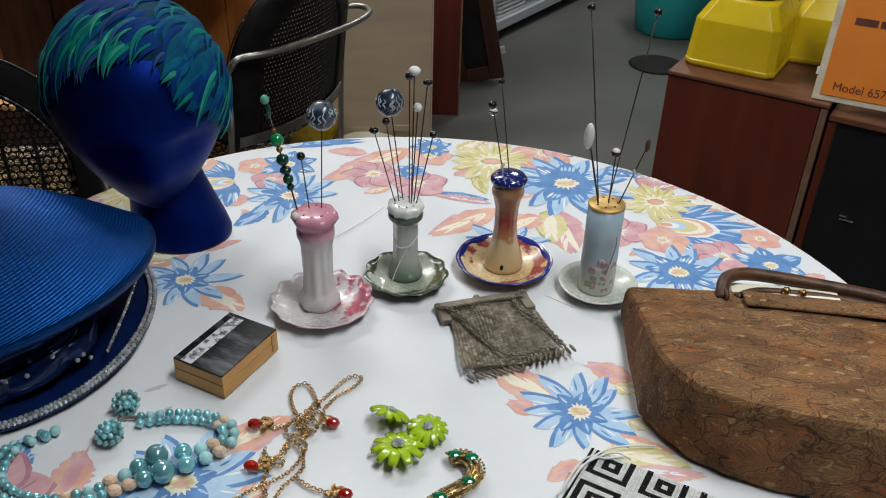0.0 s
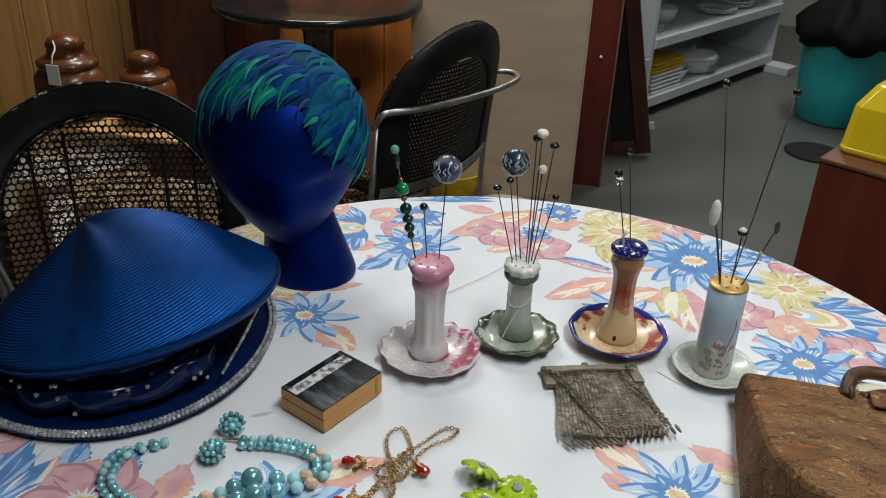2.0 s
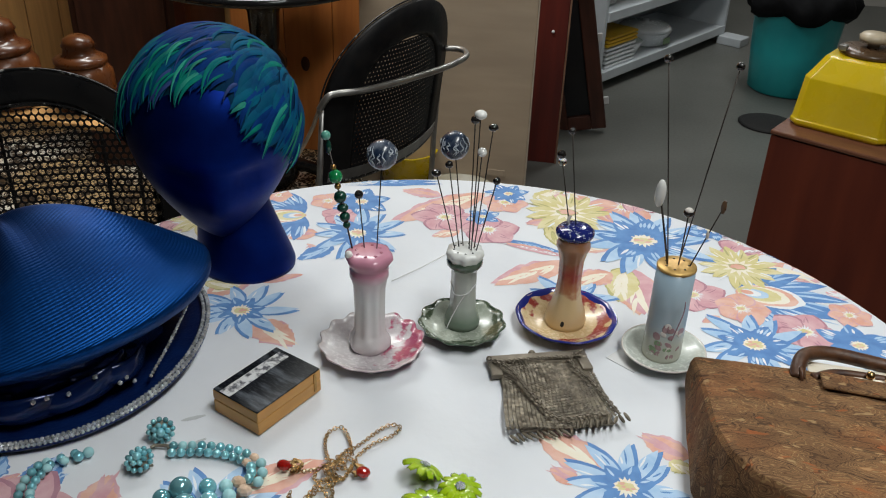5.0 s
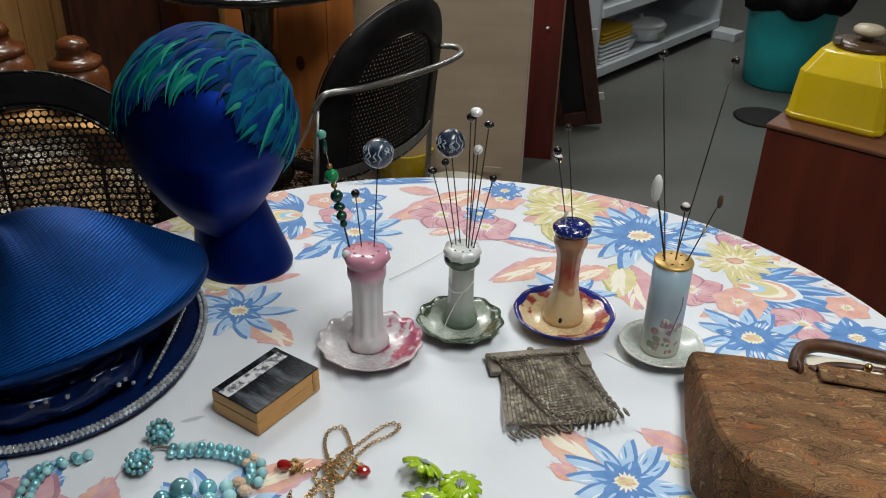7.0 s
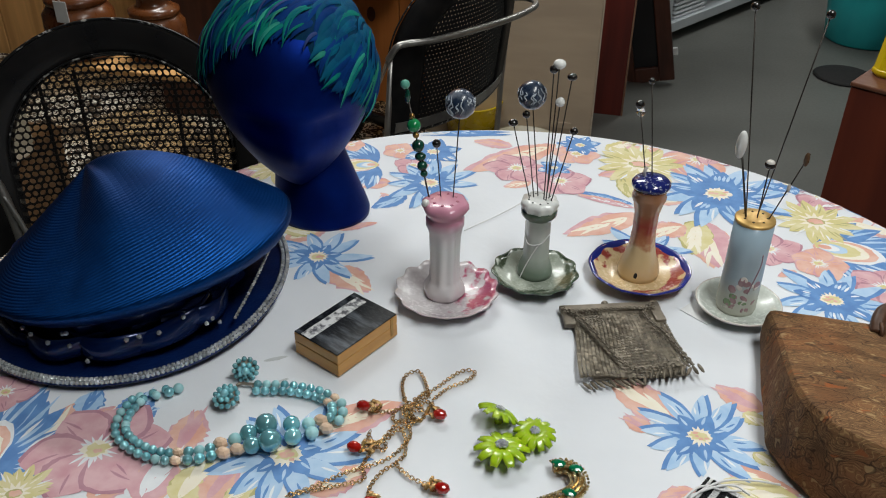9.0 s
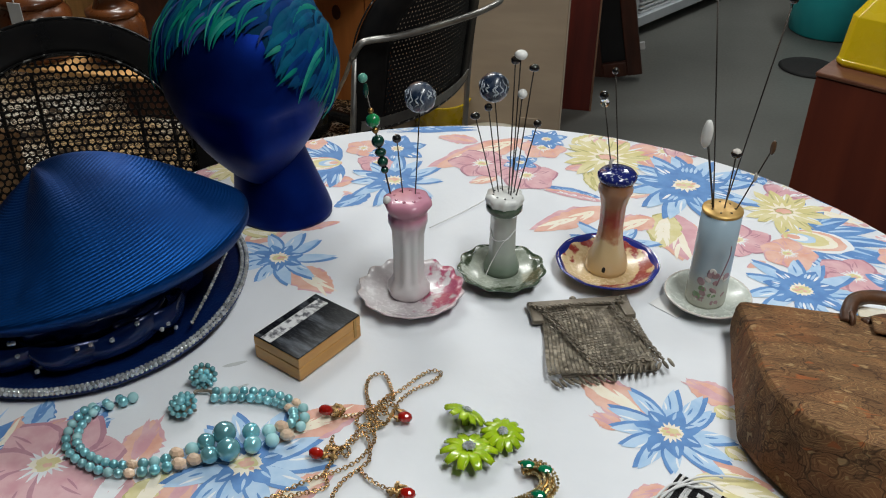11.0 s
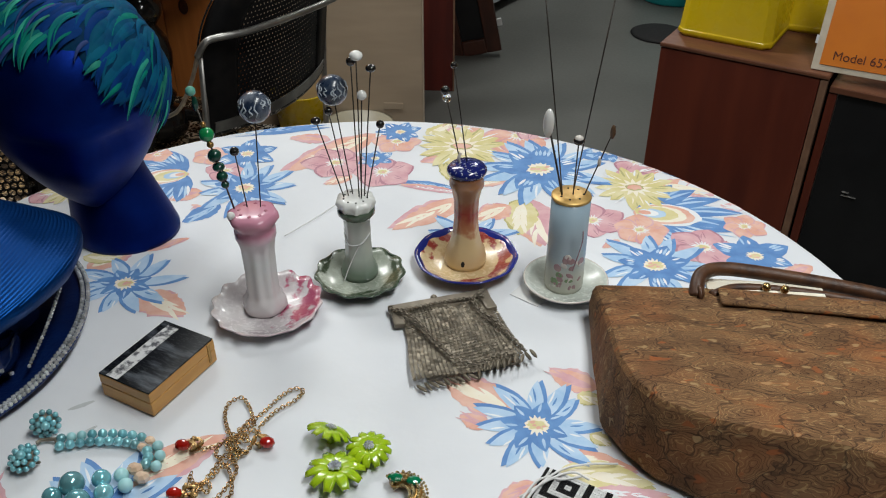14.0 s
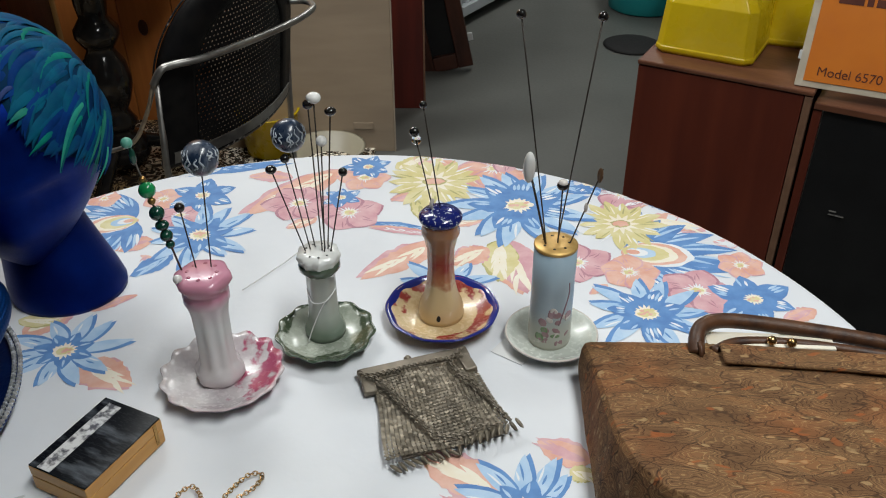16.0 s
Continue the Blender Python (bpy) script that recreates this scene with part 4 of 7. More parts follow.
# ---- blue hat ----
def hat():
    h = thing("hat", -0.451, 0.678, TZ, "royal blue straw hat with satin band and rhinestone-edged brim", "hat")
    R = 0.172
    prof = [(0.10, 0.004), (0.135, 0.003), (0.16, 0.004), (R, 0.007), (R + 0.001, 0.010), (0.16, 0.0085), (0.135, 0.0075), (0.10, 0.012)]
    part("brim", bm_lathe(prof, 72, lambda a, k: (1, 0.016 * max(0, math.cos(a - 0.55)) ** 2 * (prof[k][0] / R) ** 4)), M["hat_brim"], h, "navy straw brim")
    part("band", bm_lathe([(0.112, 0.010), (0.128, 0.02), (0.128, 0.06), (0.118, 0.075)], 64, lambda a, k: (1 + 0.02 * math.sin(9 * a + k) + 0.015 * math.sin(17 * a), 0.014 * math.cos(a))), M["navy_satin"], h, "pleated navy satin band")
    # the crown runs from a peak set to one side down to a wide tipped edge, which turns under; a crest swells behind the peak
    tip = Matrix.Translation((0.004, 0.002, 0.064)) @ Matrix.Rotation(radians(-13), 4, "Y") @ Matrix.Rotation(radians(-3), 4, "X")
    peak = Vector((-0.027, -0.002, 0.152))
    bm, seg, rings = bmesh.new(), 120, []
    edge = lambda a, r, z: tip @ Vector((r * (1 + 0.08 * math.cos(a) - 0.09 * abs(math.sin(a))) * math.cos(a), r * (1 + 0.08 * math.cos(a) - 0.09 * abs(math.sin(a))) * math.sin(a), z))
    for k in range(1, 41):
        u = (k / 40) ** 1.15
        ring = []
        for i in range(seg):
            a = 2 * math.pi * i / seg - math.pi
            swell = 0.001 + 0.031 * max(0, math.cos(a - 0.25)) ** 0.8 + 0.010 * math.exp(-((a + 0.95) / 0.28) ** 2)
            ring.append(bm.verts.new(peak.lerp(edge(a, 0.172, 0.0), u) + Vector((0, 0, swell * math.sin(math.pi * u ** 0.75))) - peak))
        rings.append(ring)
    for r, z in ((0.171, -0.006), (0.162, -0.016), (0.140, -0.026), (0.112, -0.030)):
        rings.append([bm.verts.new(edge(2 * math.pi * i / seg - math.pi, r, z) - peak) for i in range(seg)])
    top = bm.verts.new((0, 0, 0.0008))
    for i in range(seg):
        j = (i + 1) % seg
        bm.faces.new((top, rings[0][i], rings[0][j]))
        for p, q in zip(rings, rings[1:]):
            bm.faces.new((p[i], q[i], q[j], p[j]))
    part("crown", bm, M["hat_blue"], h, "royal blue straw crown with a soft peak").location = peak
    # bow loops of satin, and the stones sewn on them
    rr = random.Random(3)
    for a0, a1, z0, z1, w in ((-2.0, -1.2, 0.020, 0.034, 0.024), (-1.5, -0.75, 0.034, 0.026, 0.026), (-1.1, -0.35, 0.024, 0.046, 0.026), (-0.8, -0.15, 0.044, 0.036, 0.022), (-2.5, -1.8, 0.03, 0.018, 0.022)):
        b = bmesh.new()
        rows, n = [], 18
        for k in range(n + 1):
            t = k / n
            a, zc = a0 + (a1 - a0) * t, z0 + (z1 - z0) * t
            q = 0.131 + 0.014 * math.sin(math.pi * t) + 0.0022 * math.sin(9 * t + 5 * a0)
            tw = 0.55 * math.sin(math.pi * t) + 0.2 * math.sin(7 * t)
            hw = 0.5 * w * (0.45 + 0.55 * math.sin(math.pi * t) ** 0.6)
            rows.append([b.verts.new(((q + s_ * hw * math.sin(tw) * -0.6 + 0.002 * (s_ == 0)) * math.cos(a), (q + s_ * hw * math.sin(tw) * -0.6 + 0.002 * (s_ == 0)) * math.sin(a), zc + s_ * hw * math.cos(tw))) for s_ in (-1, -0.5, 0, 0.5, 1)])
        for p, q in zip(rows, rows[1:]):
            for k in range(4):
                b.faces.new((p[k], q[k], q[k + 1], p[k + 1]))
        o = part("bow_loop", b, M["navy_satin"], h, "navy satin bow loop")
        o.modifiers.new("thick", "SOLIDIFY").thickness = 0.0014
    for i in range(14):
        a, z = rr.uniform(-1.8, -0.2), rr.uniform(0.018, 0.05)
        q = 0.146 + rr.uniform(-0.002, 0.004) - 0.12 * abs(z - 0.03)
        part("rhinestone", bm_ball(0.0026, (q * math.cos(a), q * math.sin(a), z), 8, 5), M["stone"], h, smooth=False)
    b = bmesh.new()
    for row, (q, dz) in enumerate(((R - 0.001, 0.0115), (R - 0.0062, 0.0115))):
        n = 230
        for i in range(n):
            a = 2 * math.pi * (i + 0.5 * row) / n
            lift = 0.016 * max(0, math.cos(a - 0.55)) ** 2
            bm_ball(0.0026, (q * math.cos(a), q * math.sin(a), dz + lift), 6, 4, bm=b)
    tagged(part("rhinestone_trim", b, M["stone"], h, "two rows of clear rhinestones", smooth=False), kind="stuff")
    b = bmesh.new()
    for k, (p, d) in enumerate(even(smooth_path([(0.150, -0.052, 0.028), (0.158, -0.02, 0.05), (0.165, 0.01, 0.075)]), 0.0035)):
        bm_ball(0.002, p, 6, 4, bm=b)
    tagged(part("rhinestone_cord", b, M["stone"], h, "short string of rhinestones", smooth=False), kind="stuff")
    return h


hat()


# ---- display head with feather cap ----
HX, HY = -0.312, 0.902
FACE = radians(-66)


def head_pt(u, v, grow=0.0):
    """Surface of the skull: u round from the face, v from the crown (0) down to the chin (1)."""
    th = math.pi * v
    cu, su = math.cos(u), math.sin(u)
    rx, ry, rz = 0.104 + grow, 0.100 + grow, 0.108 + grow
    x, y, z = rx * math.sin(th) * cu, ry * math.sin(th) * su, rz * math.cos(th)
    if z < 0:
        f = -z / rz
        z *= 1.30
        x = x * (1 - 0.12 * f) + 0.024 * f * (1 if cu > 0 else -0.4) * abs(cu)
        y *= 1 - 0.36 * f ** 1.5
    return x, y, z


def head():
    bm = bmesh.new()
    seg, rows, rings = 48, 34, []
    tip = Matrix.Translation((-0.030, 0.004, 0.186)) @ Matrix.Rotation(FACE, 4, "Z") @ Matrix.Rotation(radians(14), 4, "Y")
    for k in range(1, rows):
        v = k / rows
        ring = []
        for i in range(seg):
            u = 2 * math.pi * i / seg
            x, y, z = head_pt(u, v)
            d = abs((u + math.pi) % (2 * math.pi) - math.pi)
            g = lambda c, s, zz, w: math.exp(-(((u + math.pi) % (2 * math.pi) - math.pi - c) / s) ** 2 - ((z - zz) / w) ** 2)
            bump = 0.009 * g(0, 0.18, -0.052, 0.022) + 0.004 * g(0, 0.12, -0.022, 0.022) + 0.004 * g(0, 0.28, -0.082, 0.011) + 0.006 * g(0, 0.3, -0.108, 0.014)
            bump -= 0.007 * (g(0.42, 0.2, -0.012, 0.014) + g(-0.42, 0.2, -0.012, 0.014))
            bump += 0.004 * g(0, 0.7, 0.012, 0.012)
            s = 1 + bump / 0.09
            ring.append(bm.verts.new(tip @ Vector((x * s, y * s, z))))
        rings.append(ring)
    top, bot = bm.verts.new(tip @ Vector((0, 0, 0.108))), bm.verts.new(tip @ Vector((0.02, 0, -0.1425)))
    for i in range(seg):
        j = (i + 1) % seg
        bm.faces.new((top, rings[0][i], rings[0][j]))
        bm.faces.new((bot, rings[-1][j], rings[-1][i]))
        for p, q in zip(rings, rings[1:]):
            bm.faces.new((p[i], q[i], q[j], p[j]))
    # the neck flares to a flat foot
    back = Vector((-0.018, 0.006, 0))
    neck = [(0.060, 0.0), (0.0615, 0.006), (0.059, 0.02), (0.053, 0.045), (0.046, 0.075), (0.043, 0.10), (0.046, 0.14), (0.05, 0.17)]
    nb = [[bm.verts.new(Vector((r * math.cos(2 * math.pi * i / 40), r * 0.92 * math.sin(2 * math.pi * i / 40), z)) + back * min(1, z / 0.1)) for i in range(40)] for r, z in neck]
    for p, q in zip(nb, nb[1:]):
        for i in range(40):
            j = (i + 1) % 40
            bm.faces.new((p[i], p[j], q[j], q[i]))
    bm.faces.new(nb[0][::-1]), bm.faces.new(nb[-1])
    o = obj("display_head", bm, M["head"])
    o.matrix_basis = pose(HX, HY, TZ)
    tagged(o, "dark blue velvety foam display head standing on its flared neck", "display head")
    return tip


TIP = head()


def feather_cap():
    cap = thing("feather_hat", HX, HY, TZ, "close-fitting cap of curled teal and blue feathers", "hat")
    # the cap's own front, side and crown directions
    front = Vector((0.30, -0.88, 0.37)).normalized()
    side = Vector((0.946, 0.323, 0.0)).normalized()
    crown = front.cross(side).normalized()
    whorl = (side * 0.86 + crown * 0.42 - front * 0.30).normalized()
    back = TIP.to_3x3().inverted()
    hem = ((-1.1, -0.16), (-0.86, -0.02), (-0.6, 0.20), (0.0, 0.30), (0.26, 0.26), (0.42, -0.18), (0.7, -0.34), (1.1, -0.42))

    def inside(d):
        """How far a direction lies above the cap's hem: high over the brow, low over one temple."""
        s, u = d.dot(side), d.dot(crown)
        for (s0, u0), (s1, u1) in zip(hem, hem[1:]):
            if s <= s1:
                return u - (u0 + (u1 - u0) * max(0, (s - s0) / (s1 - s0)))
        return u - hem[-1][1]

    def skull(d, lift):
        q = back @ d
        return TIP @ Vector(head_pt(math.atan2(q.y, q.x), math.acos(max(-1, min(1, q.z))) / math.pi, lift))

    bm = bmesh.new()
    seg, rows, rings = 72, 36, []
    for k in range(1, rows):
        th = 0.78 * math.pi * k / rows
        ring = []
        for i in range(seg):
            a = 2 * math.pi * i / seg
            d = crown * math.cos(th) + (front * math.cos(a) + side * math.sin(a)) * math.sin(th)
            ring.append(bm.verts.new(skull(d, -0.003 + 0.0075 * max(0, min(1, 0.4 + inside(d) / 0.22)))))
        rings.append(ring)
    top = bm.verts.new(skull(crown, 0.0045))
    for i in range(seg):
        j = (i + 1) % seg
        bm.faces.new((top, rings[0][i], rings[0][j]))
        for k, (p, q) in enumerate(zip(rings, rings[1:])):
            th, a = 0.78 * math.pi * (k + 1) / rows, 2 * math.pi * i / seg
            if inside(crown * math.cos(th) + (front * math.cos(a) + side * math.sin(a)) * math.sin(th)) > -0.14:
                bm.faces.new((p[i], q[i], q[j], p[j]))
    for v in [v for v in bm.verts if not v.link_faces]:
        bm.verts.remove(v)
    part("cap", bm, M["feather_cap"], cap, "smooth dark blue and teal plumage")
    rr = random.Random(11)

    def feather(d, length, w, fall, m, lift0, over=0.05, arch=0.002):
        """One sickle-shaped blade that runs out from the whorl and falls towards its tip."""
        n, path = 14, []
        for k in range(n + 1):
            path.append(d.copy())
            t = k / n
            out = d * d.dot(whorl) - whorl
            out.normalize()
            drop = -crown + d * d.dot(crown)
            step = (out * (1 - t) ** 0.8 + drop * fall * t ** 1.2)
            step -= d * step.dot(d)
            if inside(d) < -over:
                break
            d = (d + step.normalized() * (length / n) / 0.104).normalized()
        if len(path) < 6:
            return False
        bm, rows, n = bmesh.new(), [], len(path) - 1
        pts = [skull(q, lift0 + arch * math.sin(math.pi * k / n)) for k, q in enumerate(path)]
        for k, c in enumerate(pts):
            t = k / n
            wd = w * (math.sin(math.pi * (0.12 + 0.88 * t) ** 0.75) ** 0.8 + 0.03) * (1 - 0.35 * t)
            up = path[k]
            along = pts[min(n, k + 1)] - pts[max(0, k - 1)]
            sd = along.cross(up).normalized()
            rows.append((bm.verts.new(c + sd * wd - up * wd * 0.25), bm.verts.new(c + up * 0.0005), bm.verts.new(c - sd * wd - up * wd * 0.25)))
        for p, q in zip(rows, rows[1:]):
            bm.faces.new((p[0], p[1], q[1], q[0])), bm.faces.new((p[1], p[2], q[2], q[1]))
        part("feather", bm, m, cap)
        return True

    teal, green, blue, tip, slate = M["feather_teal"], M["feather_green"], M["feather_blue"], M["feather_tip"], M["feather_mauve"]

    def start():
        while True:
            d = Vector((rr.gauss(0, 1), rr.gauss(0, 1), rr.gauss(0, 1))).normalized()
            if inside(d) > 0.05 and d.dot(front) > -0.55 and d.dot(whorl) < 0.985:
                return d

    made = 0
    while made < 285:
        d = start()
        s, u = d.dot(side), d.dot(crown)
        zone = 0.5 + 0.5 * math.sin(4.2 * s + 3.1 * u + 1.0) + 0.5 * (s > 0.40) + rr.uniform(-0.16, 0.16)
        made += feather(d, rr.uniform(0.050, 0.088), rr.uniform(0.0034, 0.0068), rr.uniform(0.5, 1.3), blue if zone < 0.55 else teal if zone < 1.0 else green, 0.0042 + 0.0012 * rr.random(), 0.02)
    # paler sickles stand out over the brow and temple
    made = 0
    while made < 50:
        d = start()
        if inside(d) > 0.50 or d.dot(front) < 0.15:
            continue
        s = d.dot(side)
        m = slate if rr.random() < 0.22 else tip if rr.random() < 0.55 else green
        made += feather(d, rr.uniform(0.036, 0.072), rr.uniform(0.0014, 0.0034), rr.uniform(0.9, 2.2), m, 0.0062 + 0.001 * rr.random(), 0.12, 0.003)
    return cap


feather_cap()


# ---- hatpin holders ----
def pin(parent, base, tip, parts, r=0.0007):
    """A hatpin with its head pieces: (kind, radius, along 0..1, material)."""
    p = part("hatpin", bm_tube([base, tip], r, 6), M["pinwire"], parent)
    for kind, rad, t, m in parts:
        c = Vector(base).lerp(Vector(tip), t)
        sq = {"ball": (1, 1, 1), "drop": (0.62, 0.5, 1.7), "disc": (1, 1, 0.75)}[kind]
        part("pin_head", bm_ball(rad, c, 14, 10, sq), m, p)
    return p


def saucer(parent, cx, cy, R, m, scallops=0, rim=None, depth=0.014, z0=0.003):
    wob = (lambda a, k: (1 + (0.035 * math.cos(scallops * a) if 2 <= k <= 6 else 0), 0.0012 * math.cos(scallops * a) if 3 <= k <= 6 else 0)) if scallops else None
    pr = [(R * 0.5, 0.0), (R * 0.58, 0.0005), (R * 0.85, depth * 0.6), (R * 0.99, depth), (R, depth + 0.001), (R * 0.985, depth + 0.0018), (R * 0.86, depth * 0.6 + 0.003), (R * 0.55, 0.004), (0.0, 0.0038)]
    o = part("saucer", bm_lathe(pr, 96, wob, m=Matrix.Translation((cx, cy, z0 - 0.003))), m, parent)
    if rim:
        part("rim", bm_tube([(cx + (R * (1 + (0.035 * math.cos(scallops * 2 * math.pi * i / 96) if scallops else 0))) * math.cos(2 * math.pi * i / 96), cy + (R * (1 + (0.035 * math.cos(scallops * 2 * math.pi * i / 96) if scallops else 0))) * math.sin(2 * math.pi * i / 96), depth + 0.001 + z0 - 0.003) for i in range(96)], 0.0012, 6, closed=True), rim, o, "painted rim")
    return o


def holder_pink():
    h = thing("hatpin_holder", -0.113, 0.757, TZ, "white fluted china hatpin holder with pink top and ruffled saucer", "hatpin holder", group="hatpin holders on the table")
    s = saucer(h, 0.004, -0.006, 0.0565, M["sauc_pink"], 14, None)
    part("body", bm_lathe([(0.021, 0.004), (0.0225, 0.008), (0.022, 0.016), (0.0185, 0.021), (0.0165, 0.026), (0.0158, 0.05), (0.0165, 0.08), (0.019, 0.090), (0.0205, 0.094), (0.0205, 0.102), (0.0190, 0.105), (0.0215, 0.109), (0.0245, 0.115), (0.0238, 0.1195), (0.0205, 0.1215), (0.011, 0.1226), (0, 0.1228)], 64,
                  lambda a, k: (1 + (0.06 * math.cos(8 * a) if k in (5, 6, 3, 4) else 0.05 * math.cos(6 * a) if k in (1, 2, 12, 13) else 0), 0)), M["china_pink"], h)
    for i in range(8):
        a = 2 * math.pi * i / 8
        part("pin_hole", bm_ball(0.0020, (0.013 * math.cos(a), 0.013 * math.sin(a), 0.1223), 8, 4, (1, 1, 0.35)), M["rose"], h)
    pin(h, (-0.014, 0.002, 0.1), (-0.046, 0.012, 0.243), [("ball", 0.0048, 0.985, M["mint"]), ("drop", 0.0046, 0.90, M["malachite"]), ("ball", 0.003, 0.76, M["brass"]), ("ball", 0.0072, 0.69, M["jade"]), ("ball", 0.0034, 0.62, M["brass"]), ("ball", 0.0066, 0.54, M["malachite"]), ("disc", 0.006, 0.46, M["malachite"]), ("ball", 0.0056, 0.39, M["malachite"]), ("ball", 0.004, 0.33, M["malachite"])], 0.001)
    pin(h, (-0.004, 0.004, 0.1), (-0.013, 0.012, 0.180), [("ball", 0.0046, 1.0, M["pin_black"])])
    p = pin(h, (0.006, 0.004, 0.1), (0.009, 0.022, 0.222), [("ball", 0.0155, 1.0, M["marble_blue"])])
    veins(p, (0.009, 0.022, 0.222), 0.0155, 21)
    part("pearl_end", bm_ball(0.0042, (-0.018, -0.012, 0.1225), 10, 8), M["pin_white"], h)
    return h


def veins(parent, c, r, seed):
    rr = random.Random(seed)
    for k in range(17):
        a0, n = 2 * math.pi * k / 17 + rr.uniform(-0.15, 0.15), 9
        z0, z1 = rr.uniform(0.35, 0.75), rr.uniform(-0.6, 0.25)
        pts = []
        for i in range(n):
            z = z0 + (z1 - z0) * i / (n - 1)
            a = a0 + 0.10 * math.sin(i * 1.3 + k) + 0.04 * rr.uniform(-1, 1)
            q = math.sqrt(max(0, 1 - z * z))
            pts.append(Vector(c) + Vector((q * math.cos(a), q * math.sin(a), z)) * (r * 0.985))
        part("vein", bm_tube(pts, 0.0006, 5, taper=lambda t: 0.5 + math.sin(3.1 * t)), M["vein"], parent)


def holder_green():
    h = thing("hatpin_holder", -0.022, 0.823, TZ, "small green and white china hatpin holder on scalloped saucer", "hatpin holder", group="hatpin holders on the table")
    s = saucer(h, 0.002, -0.012, 0.0475, M["sauc_green"], 11, M["band_green"])
    part("body", bm_lathe([(0.020, 0.004), (0.0205, 0.010), (0.018, 0.018), (0.0145, 0.026), (0.0138, 0.05), (0.0138, 0.074), (0.0165, 0.080), (0.0195, 0.084), (0.0195, 0.088), (0.0185, 0.091), (0.0205, 0.096), (0.0195, 0.1005), (0.01, 0.1015), (0, 0.1015)], 56,
                  lambda a, k: (1 + (0.045 * math.cos(6 * a) if 3 <= k <= 5 else 0.05 * math.cos(9 * a) if k in (9, 10, 11) else 0), 0)), M["china_green"], h)
    part("band", bm_lathe([(0.0172, 0.0800), (0.0201, 0.0838), (0.0202, 0.0885), (0.0190, 0.0905)], 56, caps=False), M["band_green"], h, "dark green glazed band")
    for i in range(9):
        a = 2 * math.pi * i / 9
        part("pin_hole", bm_ball(0.0012, (0.0125 * math.cos(a), 0.0125 * math.sin(a), 0.1015), 8, 4, (1, 1, 0.35)), M["hole"], h)
    pin(h, (-0.009, 0.0, 0.09), (-0.034, -0.004, 0.190), [("disc", 0.0052, 1.0, M["pin_black"])])
    pin(h, (-0.006, 0.003, 0.09), (-0.021, -0.002, 0.200), [("ball", 0.0042, 1.0, M["pin_black"])])
    p = pin(h, (-0.002, 0.006, 0.09), (-0.018, 0.010, 0.217), [("ball", 0.0155, 1.0, M["marble_blue"])])
    veins(p, (-0.018, 0.010, 0.217), 0.0155, 35)
    pin(h, (0.004, 0.001, 0.09), (0.004, -0.002, 0.252), [("ball", 0.0046, 1.0, M["pin_black"])])
    pin(h, (0.006, 0.004, 0.09), (0.009, 0.0, 0.257), [("disc", 0.0066, 1.0, M["pin_white"])])
    pin(h, (0.006, -0.002, 0.09), (0.013, -0.003, 0.218), [("ball", 0.005, 1.0, M["pin_white"])])
    pin(h, (0.008, 0.004, 0.09), (0.023, -0.003, 0.246), [("disc", 0.0052, 1.0, M["pin_black"])])
    pin(h, (0.010, 0.0, 0.09), (0.030, -0.004, 0.188), [("ball", 0.0042, 1.0, M["pin_black"])])
    t = part("thread_tag", bm_tube(smooth_path([(-0.0147, 0, 0.058), (-0.008, -0.0135, 0.05), (0.006, -0.0138, 0.052), (0.014, -0.004, 0.06), (0.01, -0.011, 0.056), (0.002, -0.0148, 0.047), (-0.008, -0.022, 0.026), (-0.013, -0.028, 0.012)]), 0.0006, 5), M["thread"], h, "white tag thread tied round the body")
    return h


def holder_tan():
    h = thing("hatpin_holder", 0.094, 0.853, TZ, "tan and dark red china hatpin holder with cobalt blue top", "hatpin holder", group="hatpin holders on the table")
    s = saucer(h, 0.001, -0.004, 0.0565, M["sauc_tan"], 0, None, 0.015)
    part("rim", bm_lathe([(0.0500, 0.0128), (0.0535, 0.0160), (0.057, 0.0174), (0.0582, 0.0165), (0.0565, 0.0145), (0.0500, 0.0122)], 96, lambda a, k: (1 + 0.008 * math.cos(10 * a), 0), caps=False, m=Matrix.Translation((0.001, -0.004, 0))), M["cobalt_rim"], s, "cobalt blue rim")
    part("body", bm_lathe([(0.023, 0.004), (0.0238, 0.010), (0.0215, 0.022), (0.017, 0.032), (0.0142, 0.045), (0.0128, 0.062), (0.0132, 0.085), (0.016, 0.098), (0.0188, 0.104), (0.0188, 0.108), (0.017, 0.112), (0.0195, 0.117)], 48, lambda a, k: (1 + (0.035 * math.cos(6 * a) if 3 <= k <= 7 else 0), 0)), M["china_tan"], h)
    part("top", bm_lathe([(0.0195, 0.117), (0.0212, 0.120), (0.0212, 0.123), (0.018, 0.1265), (0.009, 0.1285), (0, 0.129)], 40), M["cobalt"], h, "cobalt blue speckled top")
    part("arch", bm_ball(0.006, (-0.002, -0.0218, 0.012), 10, 8, (0.5, 0.3, 1)), M["hole"], h)
    pin(h, (-0.004, 0.004, 0.11), (-0.022, 0.006, 0.200), [("ball", 0.0048, 1.09, M["pin_black"]), ("ball", 0.0048, 1.0, M["glass"])])
    pin(h, (0.002, 0.004, 0.11), (-0.015, 0.004, 0.236), [("ball", 0.0036, 1.0, M["pin_black"])])
    part("paper_curl", bm_tube(smooth_path([(-0.008, 0.004, 0.127), (-0.009, 0.002, 0.134), (-0.007, 0.004, 0.139)]), 0.0018, 6), M["moon"], h, "pale pin end")
    return h


